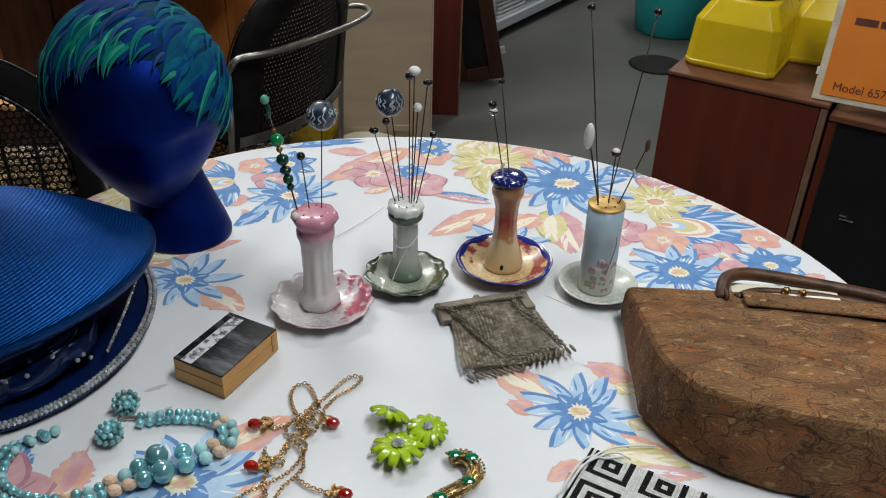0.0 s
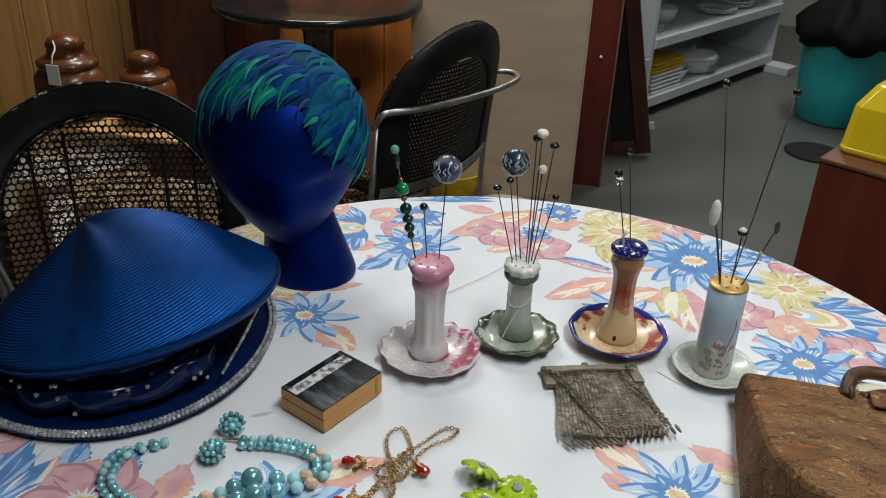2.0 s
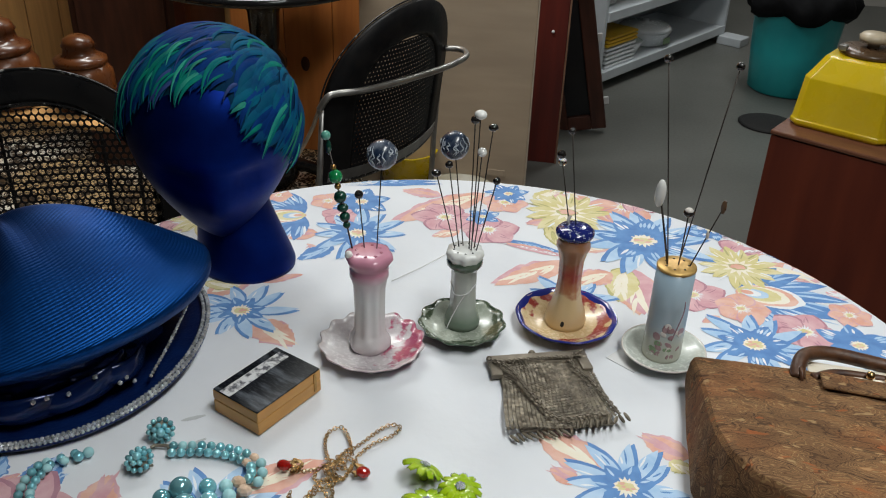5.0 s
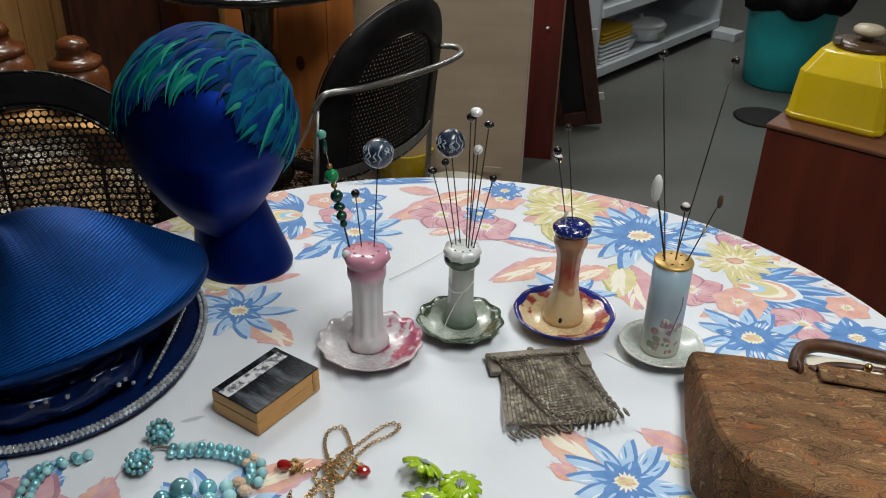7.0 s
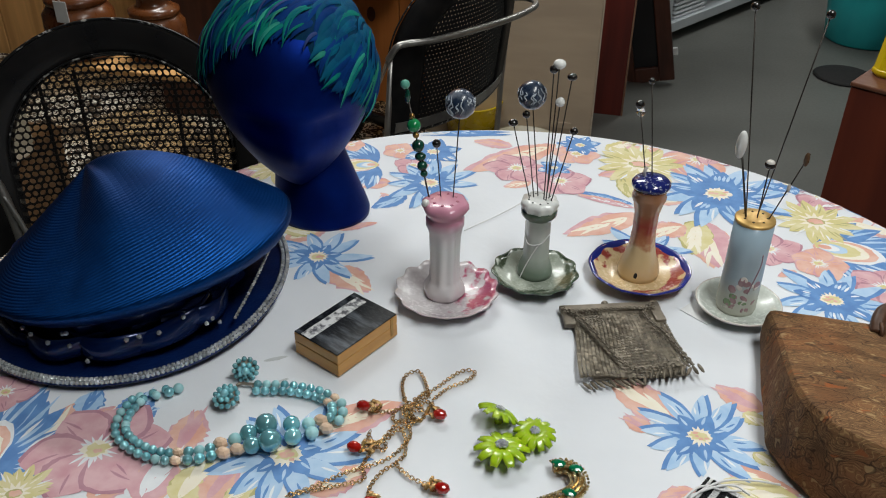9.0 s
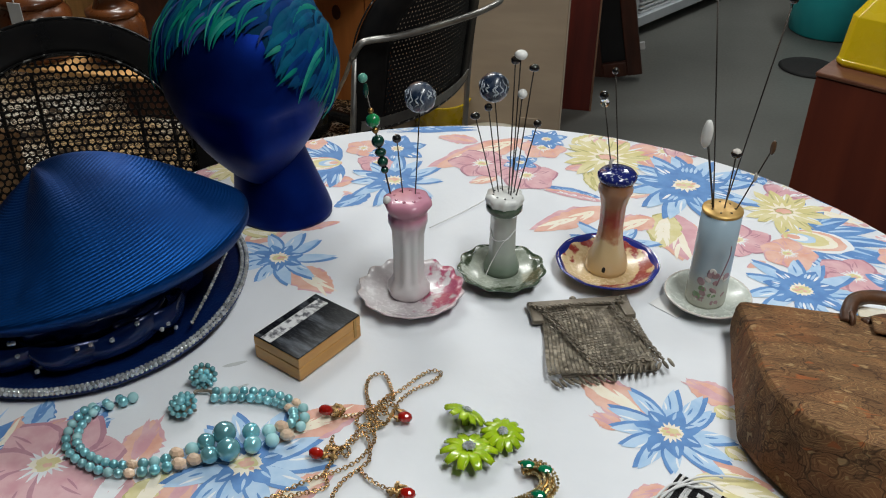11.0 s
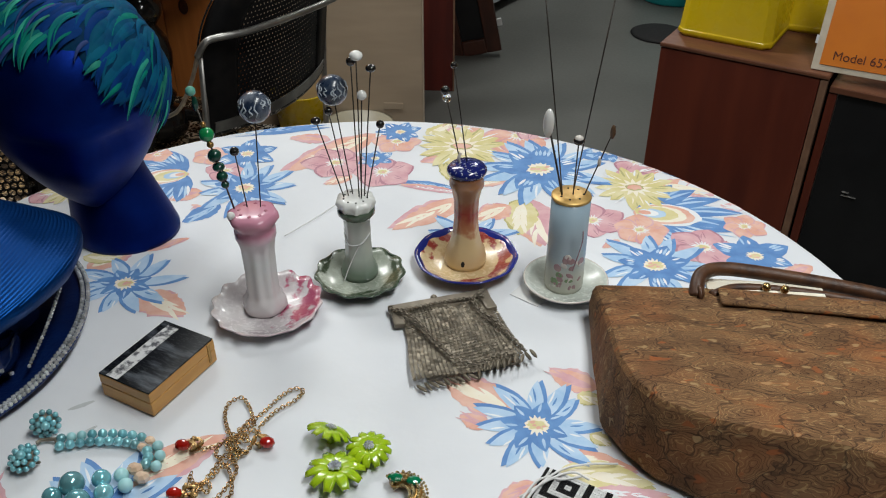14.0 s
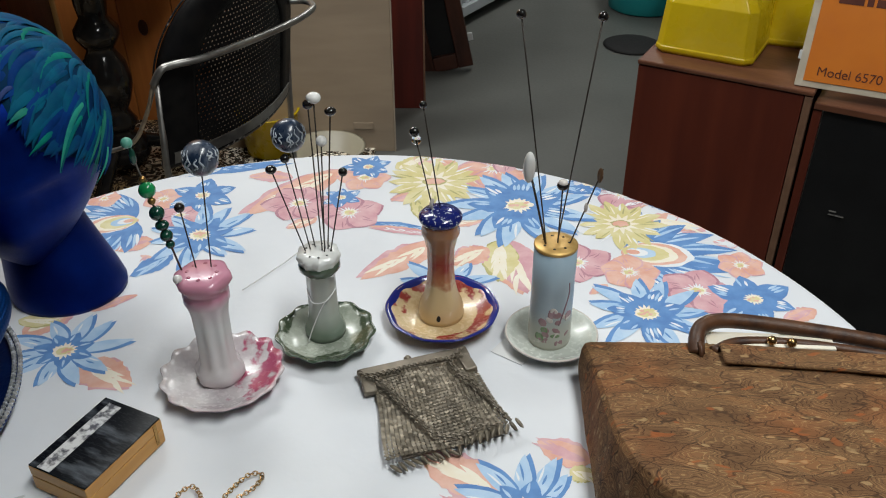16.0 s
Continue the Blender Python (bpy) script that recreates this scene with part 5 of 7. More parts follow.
def holder_blue():
    h = thing("hatpin_holder", 0.202, 0.815, TZ, "pale blue china hatpin holder with gilt top and painted blossom", "hatpin holder", group="hatpin holders on the table")
    saucer(h, 0.002, -0.002, 0.0450, M["sauc_blue"], 0, M["moon"], 0.012)
    part("body", bm_lathe([(0.0205, 0.004), (0.0212, 0.008), (0.0208, 0.03), (0.0204, 0.07), (0.0203, 0.1135)], 40), M["china_blue"], h)
    part("top", bm_lathe([(0.0203, 0.1133), (0.0207, 0.1143), (0.0205, 0.1158), (0.0195, 0.1166), (0.010, 0.1172), (0, 0.1175)], 40), M["gilt"], h, "gilt pierced top")
    for i in range(7):
        a = 2 * math.pi * i / 7
        part("pin_hole", bm_ball(0.0015, (0.012 * math.cos(a), 0.012 * math.sin(a), 0.117), 8, 4, (1, 1, 0.4)), M["hole"], h)
    rr = random.Random(4)
    for i in range(26):
        a, z = rr.uniform(-2.3, -0.7), rr.uniform(0.010, 0.052)
        b = bm_ball(0.0048, (0, 0, 0), 8, 5, (rr.uniform(0.4, 1), 0.06, rr.uniform(0.5, 1.1)))
        o = part("painted_blossom", b, M[rr.choice(("mauve_paint", "leaf_paint", "moon", "mauve_paint", "leaf_paint"))], h)
        o.matrix_basis = Matrix.Rotation(a + math.pi / 2, 4, "Z") @ Matrix.Translation((0, -0.0208, z)) @ Matrix.Rotation(rr.uniform(-1, 1), 4, "Y")
    part("painted_stem", bm_tube(smooth_path([(0.006, -0.0202, 0.035), (0.011, -0.0175, 0.055), (0.014, -0.0148, 0.07), (0.0135, -0.0152, 0.082)]), 0.0007, 5), M["mauve_paint"], h)
    pin(h, (-0.007, 0.0, 0.1), (-0.042, 0.0, 0.332), [("ball", 0.0042, 1.0, M["pin_black"])])
    pin(h, (-0.006, -0.002, 0.1), (-0.0265, -0.002, 0.186), [("drop", 0.0090, 1.12, M["pin_white"])], 0.0011)
    pin(h, (0.0, 0.004, 0.1), (0.023, 0.0, 0.330), [("ball", 0.0042, 1.0, M["pin_black"])])
    pin(h, (0.001, -0.002, 0.1), (0.002, 0.0, 0.177), [("disc", 0.0056, 1.0, M["pin_black"]), ("disc", 0.0044, 1.035, M["moon"])])
    pin(h, (0.008, 0.0, 0.1), (0.036, 0.0, 0.194), [("drop", 0.0046, 0.93, M["brown_lid"]), ("drop", 0.003, 0.58, M["moon"])])
    return h


holder_pink(), holder_green(), holder_tan(), holder_blue()
tagged(obj("paper_slip", bm_box(-0.018, 0.018, -0.013, 0.013, 0, 0.0004, m=pose(0.166, 0.797, TZ + 0.0006, 0, 0, -35)), M["tag"], smooth=False), "small white paper slip under the pale blue holder's saucer", "paper slip")
tagged(obj("loose_thread", bm_tube(smooth_path([(-0.064, 0.984, TZ + 0.003), (-0.088, 0.945, TZ + 0.0025), (-0.122, 0.895, TZ + 0.0025)]), 0.0005, 6), M["thread"]), "thin white tag thread lying on the cloth", "thread")


# ---- lacquered box ----
def small_box():
    b = thing("trinket_box", -0.188, 0.646, TZ + 0.002, "honey wood trinket box with black lacquer lid and pearly stripe", "box", rz=-24.5)
    w, d = 0.0305, 0.0435
    part("base", bm_box(-w, w, -d, d, 0, 0.0145), M["box_wood"], b, smooth=False, bevel=0.0008)
    lid = part("lid", bm_box(-w, w, -d, d, 0.0152, 0.0258), M["box_wood"], b, smooth=False, bevel=0.0008)
    part("lid_top", bm_box(-w + 0.0003, w - 0.0003, -d + 0.0003, d - 0.0003, 0.0259, 0.0272), M["lacquer"], lid, "black lacquer lid top", smooth=False, bevel=0.0006)
    part("stripe", bm_box(-0.0215, -0.008, -d + 0.0012, d - 0.005, 0.0270, 0.0276), M["pearl_shell"], lid, "mother-of-pearl stripe", smooth=False)
    part("hinge", bm_box(w - 0.0005, w + 0.0008, 0.033, 0.0365, 0.004, 0.0255), M["brass"], b, "narrow brass hinge", smooth=False)
    return b


small_box()


# ---- metal mesh purse ----
def mesh_purse():
    p = thing("mesh_purse", 0.088, 0.7180, TZ + 0.002, "tarnished metal mesh evening purse with fringe, lying flat", "purse", rz=19.5)
    W, H = 0.052, 0.062
    rr = random.Random(8)
    hgt = lambda x, y: 0.0062 + 0.0028 * math.sin(3.2 * (x / W + 0.4)) * math.cos(2.5 * y / H) + 0.0015 * math.sin(60 * x + 45 * y)
    body = part("lining", bm_box(-W + 0.008, W - 0.002, -H + 0.008, H - 0.01, 0.0, 0.0018), M["purse_frame"], p, smooth=False)
    b = bmesh.new()
    n, m = 27, 29
    for i in range(n):
        for j in range(m):
            x, y = -W + 2 * W * (i + 0.5) / n, -H + 0.004 + (2 * H - 0.016) * (j + 0.5) / m
            low = 1 - (j + 0.5) / m
            x = x * (0.93 + 0.13 * low) + 0.004 * math.sin(2.2 * y / H + 0.5) + 0.008 * low * low * max(0.0, x / W)
            y += 0.008 * low * max(0.0, x / W) ** 2
            s = 0.00185
            rot = Matrix.Translation((x, y, hgt(x, y))) @ Euler((rr.uniform(-0.12, 0.12), rr.uniform(-0.12, 0.12), 0.785)).to_matrix().to_4x4()
            vs = [b.verts.new(rot @ Vector((s * cx, s * cy, 0.0004 * (1 - k)))) for k in (0, 1) for cx, cy in ((-1, -1), (1, -1), (1, 1), (-1, 1))]
            for f in ((0, 1, 2, 3), (4, 5, 1, 0), (5, 6, 2, 1), (6, 7, 3, 2), (7, 4, 0, 3)):
                b.faces.new([vs[q] for q in f])
    tagged(part("scale_mesh", b, M["purse_metal"], p, "tiny linked metal scales", smooth=False), kind="stuff")
    part("frame_bar", bm_box(-W - 0.003, W + 0.003, H - 0.013, H + 0.001, 0.001, 0.0075), M["purse_frame"], p, "pewter hinged frame", smooth=False, bevel=0.002)
    part("clasp", bm_ball(0.004, (-0.004, H + 0.002, 0.005), 10, 8), M["purse_frame"], p)
    for s in (-1, 1):
        part("frame_arm", bm_box(s * (W - 0.001) - 0.006, s * (W - 0.001) + 0.006, H - 0.036, H - 0.006, 0.001, 0.0072, m=Matrix.Rotation(s * 0.06, 4, "Z")), M["purse_frame"], p, smooth=False, bevel=0.0015)
    tagged(part("link_row", chain_mesh([Vector((-W + 0.004, H - 0.014, 0.0095)), Vector((0, H - 0.0135, 0.0105)), Vector((W - 0.004, H - 0.014, 0.0095))], 0.0026, 0.0017, 0.0007), M["purse_frame"], p, "row of fine links under the frame"), kind="stuff")
    # drops hang splayed on one side and lie folded back over the hem on the other
    for i in range(19):
        f = i / 18
        o = part("fringe_drop", bm_ball(0.0072, (0, 0, 0), 8, 6, (0.28, 1, 0.22)), M["purse_metal"], p)
        o.matrix_basis = pose((-W + 0.002 + 2 * W * f) * 1.05 + 0.006 * f, -H - 0.003 + 0.010 * f * f + 0.003 * rr.random(), 0.003 + 0.006 * (f > 0.5), 0, 0, rr.uniform(18, 46) if f < 0.45 else rr.uniform(-38, -14) * (1 if f < 0.93 else -0.3))
    for pts in ([(-W - 0.001, H - 0.008, 0.007), (-0.036, 0.03, 0.009), (-0.024, -0.01, 0.009), (-0.012, -0.045, 0.009), (0.006, -0.052, 0.008), (0.03, -0.048, 0.008), (0.046, -0.05, 0.006)], [(W - 0.004, H - 0.006, 0.008), (0.032, 0.04, 0.010), (0.033, 0.02, 0.010), (0.042, 0.004, 0.009), (W - 0.004, -0.016, 0.008), (W + 0.003, -0.046, 0.007)]):
        part("chain", chain_mesh(smooth_path([(a, b, c + 0.003) for a, b, c in pts]), 0.0042, 0.0021, 0.0008), M["purse_frame"], p, "twisted metal chain")
    return p


def chain_mesh(path, step, r, wire, bm=None):
    """Interlocking oval links along a path, every other one turned on edge."""
    b = bm or bmesh.new()
    for k, (c, d) in enumerate(even(path, step)):
        up = Vector((0, 0, 1))
        side = d.cross(up).normalized() if abs(d.z) < 0.9 else Vector((1, 0, 0))
        n = (side + up * 0.8).normalized() if k % 2 else (side - up * 0.8).normalized()
        bm_tube([c + d * (step * 0.72 * math.cos(t)) + n * (r * math.sin(t)) for t in (2 * math.pi * i / 8 for i in range(8))], wire, 4, b, closed=True)
    return b


mesh_purse()


# ---- aqua bead necklace and its earrings ----
def bead_necklace():
    nk = thing("bead_necklace", -0.25, 0.51, TZ + 0.002, "two-strand aqua pearl and peach bead necklace laid in a loop", "necklace")
    mid = [(-0.348, 0.512), (-0.349, 0.490), (-0.340, 0.469), (-0.318, 0.456), (-0.290, 0.452), (-0.262, 0.460), (-0.236, 0.477), (-0.206, 0.498), (-0.176, 0.515), (-0.160, 0.533), (-0.166, 0.553), (-0.188, 0.562), (-0.218, 0.562), (-0.247, 0.555)]
    path = smooth_path([(x + 0.25, y - 0.51, 0.0) for x, y in mid], 10)
    total = sum((b - a).length for a, b in zip(path, path[1:]))
    rr = random.Random(2)
    for side in (-1, 1):
        s, prev = 0.003, 0.0
        acc = 0.0
        for (a, b) in zip(path, path[1:]):
            ln = (b - a).length
            while s <= acc + ln:
                t = s / total
                d = (b - a).normalized()
                nrm = Vector((-d.y, d.x, 0))
                near = abs(t - 0.545)
                r = 0.0105 if near < 0.018 else 0.0080 if near < 0.065 else 0.0062 if near < 0.14 else 0.0048 if near < 0.24 else 0.0042
                c = a + d * (s - acc) + nrm * side * max(0.0046, r * 1.0)
                kind = M["aqua"]
                if 0.075 < near < 0.105 and r < 0.008:
                    kind = M["aqua_matte"] if side > 0 or t > 0.545 else M["peach"]
                elif 0.105 <= near < 0.14 or 0.22 < near < 0.25:
                    kind = M["peach"]
                elif rr.random() < 0.3 and r < 0.006:
                    kind = M["aqua_matte"]
                facet = kind is M["peach"]
                bm = bm_ball(r, (c.x, c.y, r), 7 if facet else 14, 5 if facet else 10, (1.15, 0.9, 0.9) if facet else (1, 1, 1))
                part("bead", bm, kind, nk, smooth=not facet)
                s += 2.02 * r
            acc += ln
    ext = smooth_path([(-0.098, 0.002, 0.0035), (-0.085, 0.012, 0.004), (-0.076, 0.020, 0.004), (-0.066, 0.022, 0.004)])
    for k, (c, d) in enumerate(even(ext, 0.006)):
        part("bead", bm_ball(0.0042 if k < 5 else 0.005, (c.x, c.y + 0.003 * (-1) ** k, 0.0045), 12, 8), M["aqua" if k % 3 else "aqua_matte"], nk)
    part("hook", bm_tube(smooth_path([(-0.003, 0.047, 0.003), (0.004, 0.05, 0.003), (-0.014, 0.048, 0.003), (-0.018, 0.044, 0.003)]), 0.0016, 6), M["purse_frame"], nk, "dark metal hook clasp")


def cluster_earring(x, y, tilt, rz):
    e = thing("earring", x, y, TZ + 0.002, "round clip earring of clustered aqua pearls", "earring", group="pair of aqua earrings")
    rot = Matrix.Translation((0, 0, 0.0105)) @ Matrix.Rotation(rz, 4, "Z") @ Matrix.Rotation(tilt, 4, "X")
    for q, n, r, z in ((0.0, 1, 0.0042, 0.006), (0.0062, 7, 0.0028, 0.004), (0.0108, 12, 0.0027, 0.0)):
        for i in range(n):
            a = 2 * math.pi * i / n
            c = rot @ Vector((q * math.cos(a), q * math.sin(a), z))
            part("pearl", bm_ball(r, c, 10, 8), M["aqua"], e)
    part("backing", bm_lathe([(0.0, -0.004), (0.009, -0.003), (0.0102, 0), (0.0, 0.001)], 20, m=rot), M["purse_frame"], e)
    part("clip", bm_tube([rot @ Vector(v) for v in ((0.004, 0, -0.003), (0.010, 0, -0.008), (0.0, 0, -0.010), (-0.008, 0, -0.007))], 0.0016, 6), M["purse_frame"], e)


bead_necklace()
cluster_earring(-0.266, 0.530, 0.35, 0.0)
cluster_earring(-0.265, 0.570, 1.2, 0.5)


# ---- gold chain with red stones ----
def red_necklace():
    nk = thing("chain_necklace", -0.09, 0.54, TZ + 0.0018, "tangled gold chain necklace with red stone pendants", "necklace")
    P = lambda *q: smooth_path([(x + 0.09, y - 0.54, z) for x, y, z in q], 8)
    z = 0.0022
    runs = [P((-0.098, 0.565, z), (-0.112, 0.590, z), (-0.115, 0.610, z), (-0.106, 0.620, z), (-0.097, 0.612, z), (-0.089, 0.597, z), (-0.084, 0.584, z * 2)),
            P((-0.096, 0.578, z * 2), (-0.082, 0.600, z), (-0.070, 0.622, z), (-0.060, 0.634, z), (-0.050, 0.632, z), (-0.056, 0.618, z), (-0.070, 0.604, z), (-0.080, 0.585, z)),
            P((-0.134, 0.556, z), (-0.118, 0.557, z), (-0.104, 0.566, z), (-0.092, 0.572, z * 2), (-0.082, 0.580, z), (-0.074, 0.570, z)),
            P((-0.090, 0.590, z * 2), (-0.096, 0.565, z * 3), (-0.089, 0.548, z * 2), (-0.102, 0.536, z), (-0.108, 0.523, z), (-0.125, 0.508, z)),
            P((-0.086, 0.588, z), (-0.101, 0.556, z * 3), (-0.083, 0.552, z * 2), (-0.104, 0.545, z * 2), (-0.092, 0.530, z * 2), (-0.086, 0.510, z), (-0.090, 0.498, z), (-0.074, 0.486, z), (-0.052, 0.480, z)),
            P((-0.080, 0.580, z), (-0.084, 0.552, z * 2), (-0.098, 0.552, z * 2), (-0.088, 0.535, z), (-0.093, 0.512, z), (-0.104, 0.496, z), (-0.130, 0.476, z), (-0.150, 0.455, z), (-0.166, 0.442, z)),
            P((-0.104, 0.540, z * 2), (-0.112, 0.517, z), (-0.118, 0.490, z), (-0.112, 0.474, z), (-0.130, 0.462, z), (-0.156, 0.448, z), (-0.168, 0.440, z)),
            P((-0.091, 0.498, z), (-0.100, 0.484, z), (-0.104, 0.466, z), (-0.100, 0.452, z))]
    rk = random.Random(14)
    for cx, cy, n in ((-0.096, 0.570, 7), (-0.100, 0.552, 6), (-0.114, 0.518, 5)):
        runs.append(P(*[(cx + rk.uniform(-0.012, 0.012), cy + rk.uniform(-0.011, 0.011), z * rk.uniform(1, 3)) for k in range(n)]))
    for r in runs:
        part("chain", chain_mesh(r, 0.0032, 0.00175, 0.00055), M["gold"], nk, "fine gold chain")
    rr = random.Random(6)
    for x, y, ang in ((-0.140, 0.556, 0.1), (-0.068, 0.563, -0.7), (-0.131, 0.504, 0.2), (-0.044, 0.478, -0.3), (-0.098, 0.448, -1.5)):
        pd = part("pendant", bm_ball(0.0062, (x + 0.09, y - 0.54, 0.0058), 10, 8, (1.1, 0.85, 0.85)), M["red_gem"], nk, "red oval stone", smooth=False)
        b = bmesh.new()
        dx = -1 if ang > 0 else 1
        for i in range(7):
            a = rr.uniform(0, 6.28)
            c = Vector((x + 0.09 + math.cos(ang) * 0.010 * (1 if x < -0.09 else -1) + 0.005 * math.cos(a), y - 0.54 + 0.004 + 0.005 * math.sin(a), 0.003 + 0.002 * rr.random()))
            bm_ball(0.0055, c, 6, 4, (1, 0.5, 0.25) if i % 2 else (0.45, 1, 0.3), b)
        part("leaf_cap", b, M["gold"], pd, "crinkled gold leaf setting", smooth=False)


red_necklace()


# ---- enamel daisies ----
def daisy(x, y, r, petals, tilt, rz, label, z=0.010):
    d = thing("daisy_brooch", x, y, TZ + 0.001, label, "brooch", group="lime green daisy pieces")
    rot = Matrix.Translation((0, 0, z)) @ Matrix.Rotation(rz, 4, "Z") @ Matrix.Rotation(tilt, 4, "X")
    for layer_, (s, off) in enumerate(((1.0, 0.0),)):
        for i in range(petals):
            a = 2 * math.pi * i / petals + off
            b = bmesh.new()
            rows = []
            for k in range(7):
                t = k / 6
                q = r * s * (0.12 + 0.88 * t)
                w = r * 0.20 * s * (0.35 + 0.65 * math.sin(math.pi * min(1, 0.1 + 0.8 * t)))
                h = 0.0028 * layer_ + 0.003 * math.sin(math.pi * t) - 0.003 * t
                c = Vector((q * math.cos(a), q * math.sin(a), h))
                sd = Vector((-math.sin(a), math.cos(a), 0)) * w
                rows.append([b.verts.new(rot @ v) for v in (c - sd, c - sd * 0.5 + Vector((0, 0, 0.0014)), c + Vector((0, 0, 0.0003)), c + sd * 0.5 + Vector((0, 0, 0.0014)), c + sd)])
            for p, q in zip(rows, rows[1:]):
                for j in range(4):
                    b.faces.new((p[j], p[j + 1], q[j + 1], q[j]))
            o = part("petal", b, M["lime"], d)
            sol = o.modifiers.new("thick", "SOLIDIFY")
            sol.thickness = 0.0009
    b = bmesh.new()
    for k in range(34):
        q = r * 0.23 * math.sqrt((k + 0.5) / 34)
        a = k * 2.39996
        bm_ball(r * 0.048, rot @ Vector((q * math.cos(a), q * math.sin(a), 0.0042 + 0.002 * (1 - q / (r * 0.23)))), 6, 4, bm=b)
    part("crystal_centre", b, M["stone"], d, "cluster of small clear crystals", smooth=False)
    part("pin_back", bm_lathe([(0.0, -z), (r * 0.2, -z), (r * 0.25, 0.0), (0, 0.001)], 16, m=Matrix.Translation((0, 0, z))), M["lime"], d)


daisy(-0.004, 0.533, 0.0245, 10, -0.12, 0.2, "lime green enamel daisy brooch with a crystal centre")
daisy(0.021, 0.558, 0.0190, 12, 0.10, 0.5, "lime green enamel daisy earring with a crystal centre")
daisy(-0.015, 0.574, 0.0195, 11, -0.62, -0.5, "lime green enamel daisy earring tipped on its side", 0.012)


# ---- green stone earring pair ----
def emerald_brooch():
    e = thing("rhinestone_brooch", 0.052, 0.494, TZ + 0.001, "curved gold brooch set with green stones and clear rhinestones", "brooch")
    path = smooth_path([(x - 0.055, y - 0.512, 0.006) for x, y in ((0.046, 0.541), (0.056, 0.546), (0.066, 0.540), (0.070, 0.528), (0.065, 0.516), (0.054, 0.506), (0.042, 0.497), (0.031, 0.486))], 8)
    part("setting", bm_tube(path, 0.0062, 10, taper=lambda t: 0.55 + 0.5 * abs(math.sin(3.3 * math.pi * t))), M["brass"], e, "gold setting")
    rr = random.Random(9)
    for t in (0.06, 0.27, 0.62, 0.90):
        c = path[int(t * (len(path) - 1))]
        part("green_stone", bm_ball(0.0058, (c.x, c.y, 0.0120), 8, 6, (1.15, 0.8, 0.5)), M["emerald"], e, smooth=False)
    b = bmesh.new()
    for c, d in even(path, 0.0028):
        n = Vector((-d.y, d.x, 0))
        for s in (-1.15, -0.6, 0.0, 0.6, 1.15):
            p = c + n * s * 0.0062
            bm_ball(0.0014, (p.x, p.y, 0.0125 - 0.0028 * s * s), 6, 4, bm=b)
    tagged(part("rhinestone_trim", b, M["pave"], e, "rows of clear rhinestones", smooth=False), kind="stuff")


emerald_brooch()


# ---- black and white beaded pouch ----
def pouch():
    p = thing("beaded_pouch", 0.172, 0.550, TZ + 0.0015, "black and white beaded pouch with concentric squares and white ties", "pouch", rz=-27.0)
    W, H = 0.150, 0.110
    part("cloth_back", bm_box(0, W, -H, 0, 0, 0.003), M["bead_b"], p, smooth=False, bevel=0.001)
    nx, ny = 56, 44
    quads = [bmesh.new(), bmesh.new()]
    for i in range(nx):
        for j in range(ny):
            u, v = (i % 18) - 8.5, ((j + 4) % 18) - 8.5
            white = int(max(abs(u), abs(v)) + 0.5) % 4 in (0, 1) and not (i == 0)
            bm_box(W * i / nx + 0.0001, W * (i + 1) / nx - 0.0002, -H * (j + 1) / ny + 0.0002, -H * j / ny - 0.0001, 0.003, 0.0046, quads[0 if white else 1])
    tagged(part("white_beadwork", quads[0], M["bead_w"], p, "rows of white seed beads", smooth=False), kind="stuff")
    tagged(part("black_beadwork", quads[1], M["bead_b"], p, "rows of black seed beads", smooth=False), kind="stuff")
    for k, pts in enumerate(([(0.0, -0.06, 0.006), (0.002, -0.03, 0.007), (0.012, 0.0, 0.007), (0.03, 0.02, 0.005), (0.05, 0.034, 0.003)], [(-0.004, -0.07, 0.005), (0.0, -0.02, 0.007), (0.018, -0.008, 0.007), (0.03, 0.006, 0.004)], [(-0.006, -0.04, 0.004), (0.01, -0.012, 0.008), (0.022, 0.004, 0.006), (0.036, 0.004, 0.005)])):
        part("tie", bm_tube(smooth_path(pts), 0.0011, 6), M["thread"], p, "white twisted cord tie")


pouch()


# ---- milky stone bracelet ----
def bracelet():
    b = thing("bracelet", -0.235, 0.388, TZ + 0.0015, "bracelet of milky square stones on gold links", "bracelet")
    pts = smooth_path([(-0.052, -0.004, 0), (-0.03, 0.006, 0), (-0.008, 0.004, 0), (0.014, 0.0, 0), (0.036, 0.002, 0), (0.058, -0.006, 0), (0.075, -0.02, 0)], 8)
    for k, (c, d) in enumerate(even(pts, 0.0165)):
        m = Matrix.Translation((c.x, c.y, 0.0)) @ Matrix.Rotation(math.atan2(d.y, d.x) + 0.15 * (-1) ** k, 4, "Z")
        part("stone", bm_box(-0.0066, 0.0066, -0.0058, 0.0058, 0.002, 0.0095, m=m), M["moon"], b, "milky polished stone", bevel=0.0026)
        part("link", bm_tube([m @ Vector(v) for v in ((0.007, -0.006, 0.002), (0.0085, 0.0, 0.008), (0.007, 0.006, 0.009), (0.0095, 0.007, 0.003), (0.0095, 0.0, 0.0015))], 0.0009, 6, closed=True), M["gold"], b)
    part("chain", chain_mesh(smooth_path([(-0.07, -0.028, 0.003), (-0.062, -0.016, 0.003), (-0.05, -0.008, 0.003), (-0.02, -0.007, 0.003), (0.01, -0.01, 0.003), (0.05, -0.016, 0.003)]), 0.0034, 0.0018, 0.0006), M["gold"], b)


bracelet()


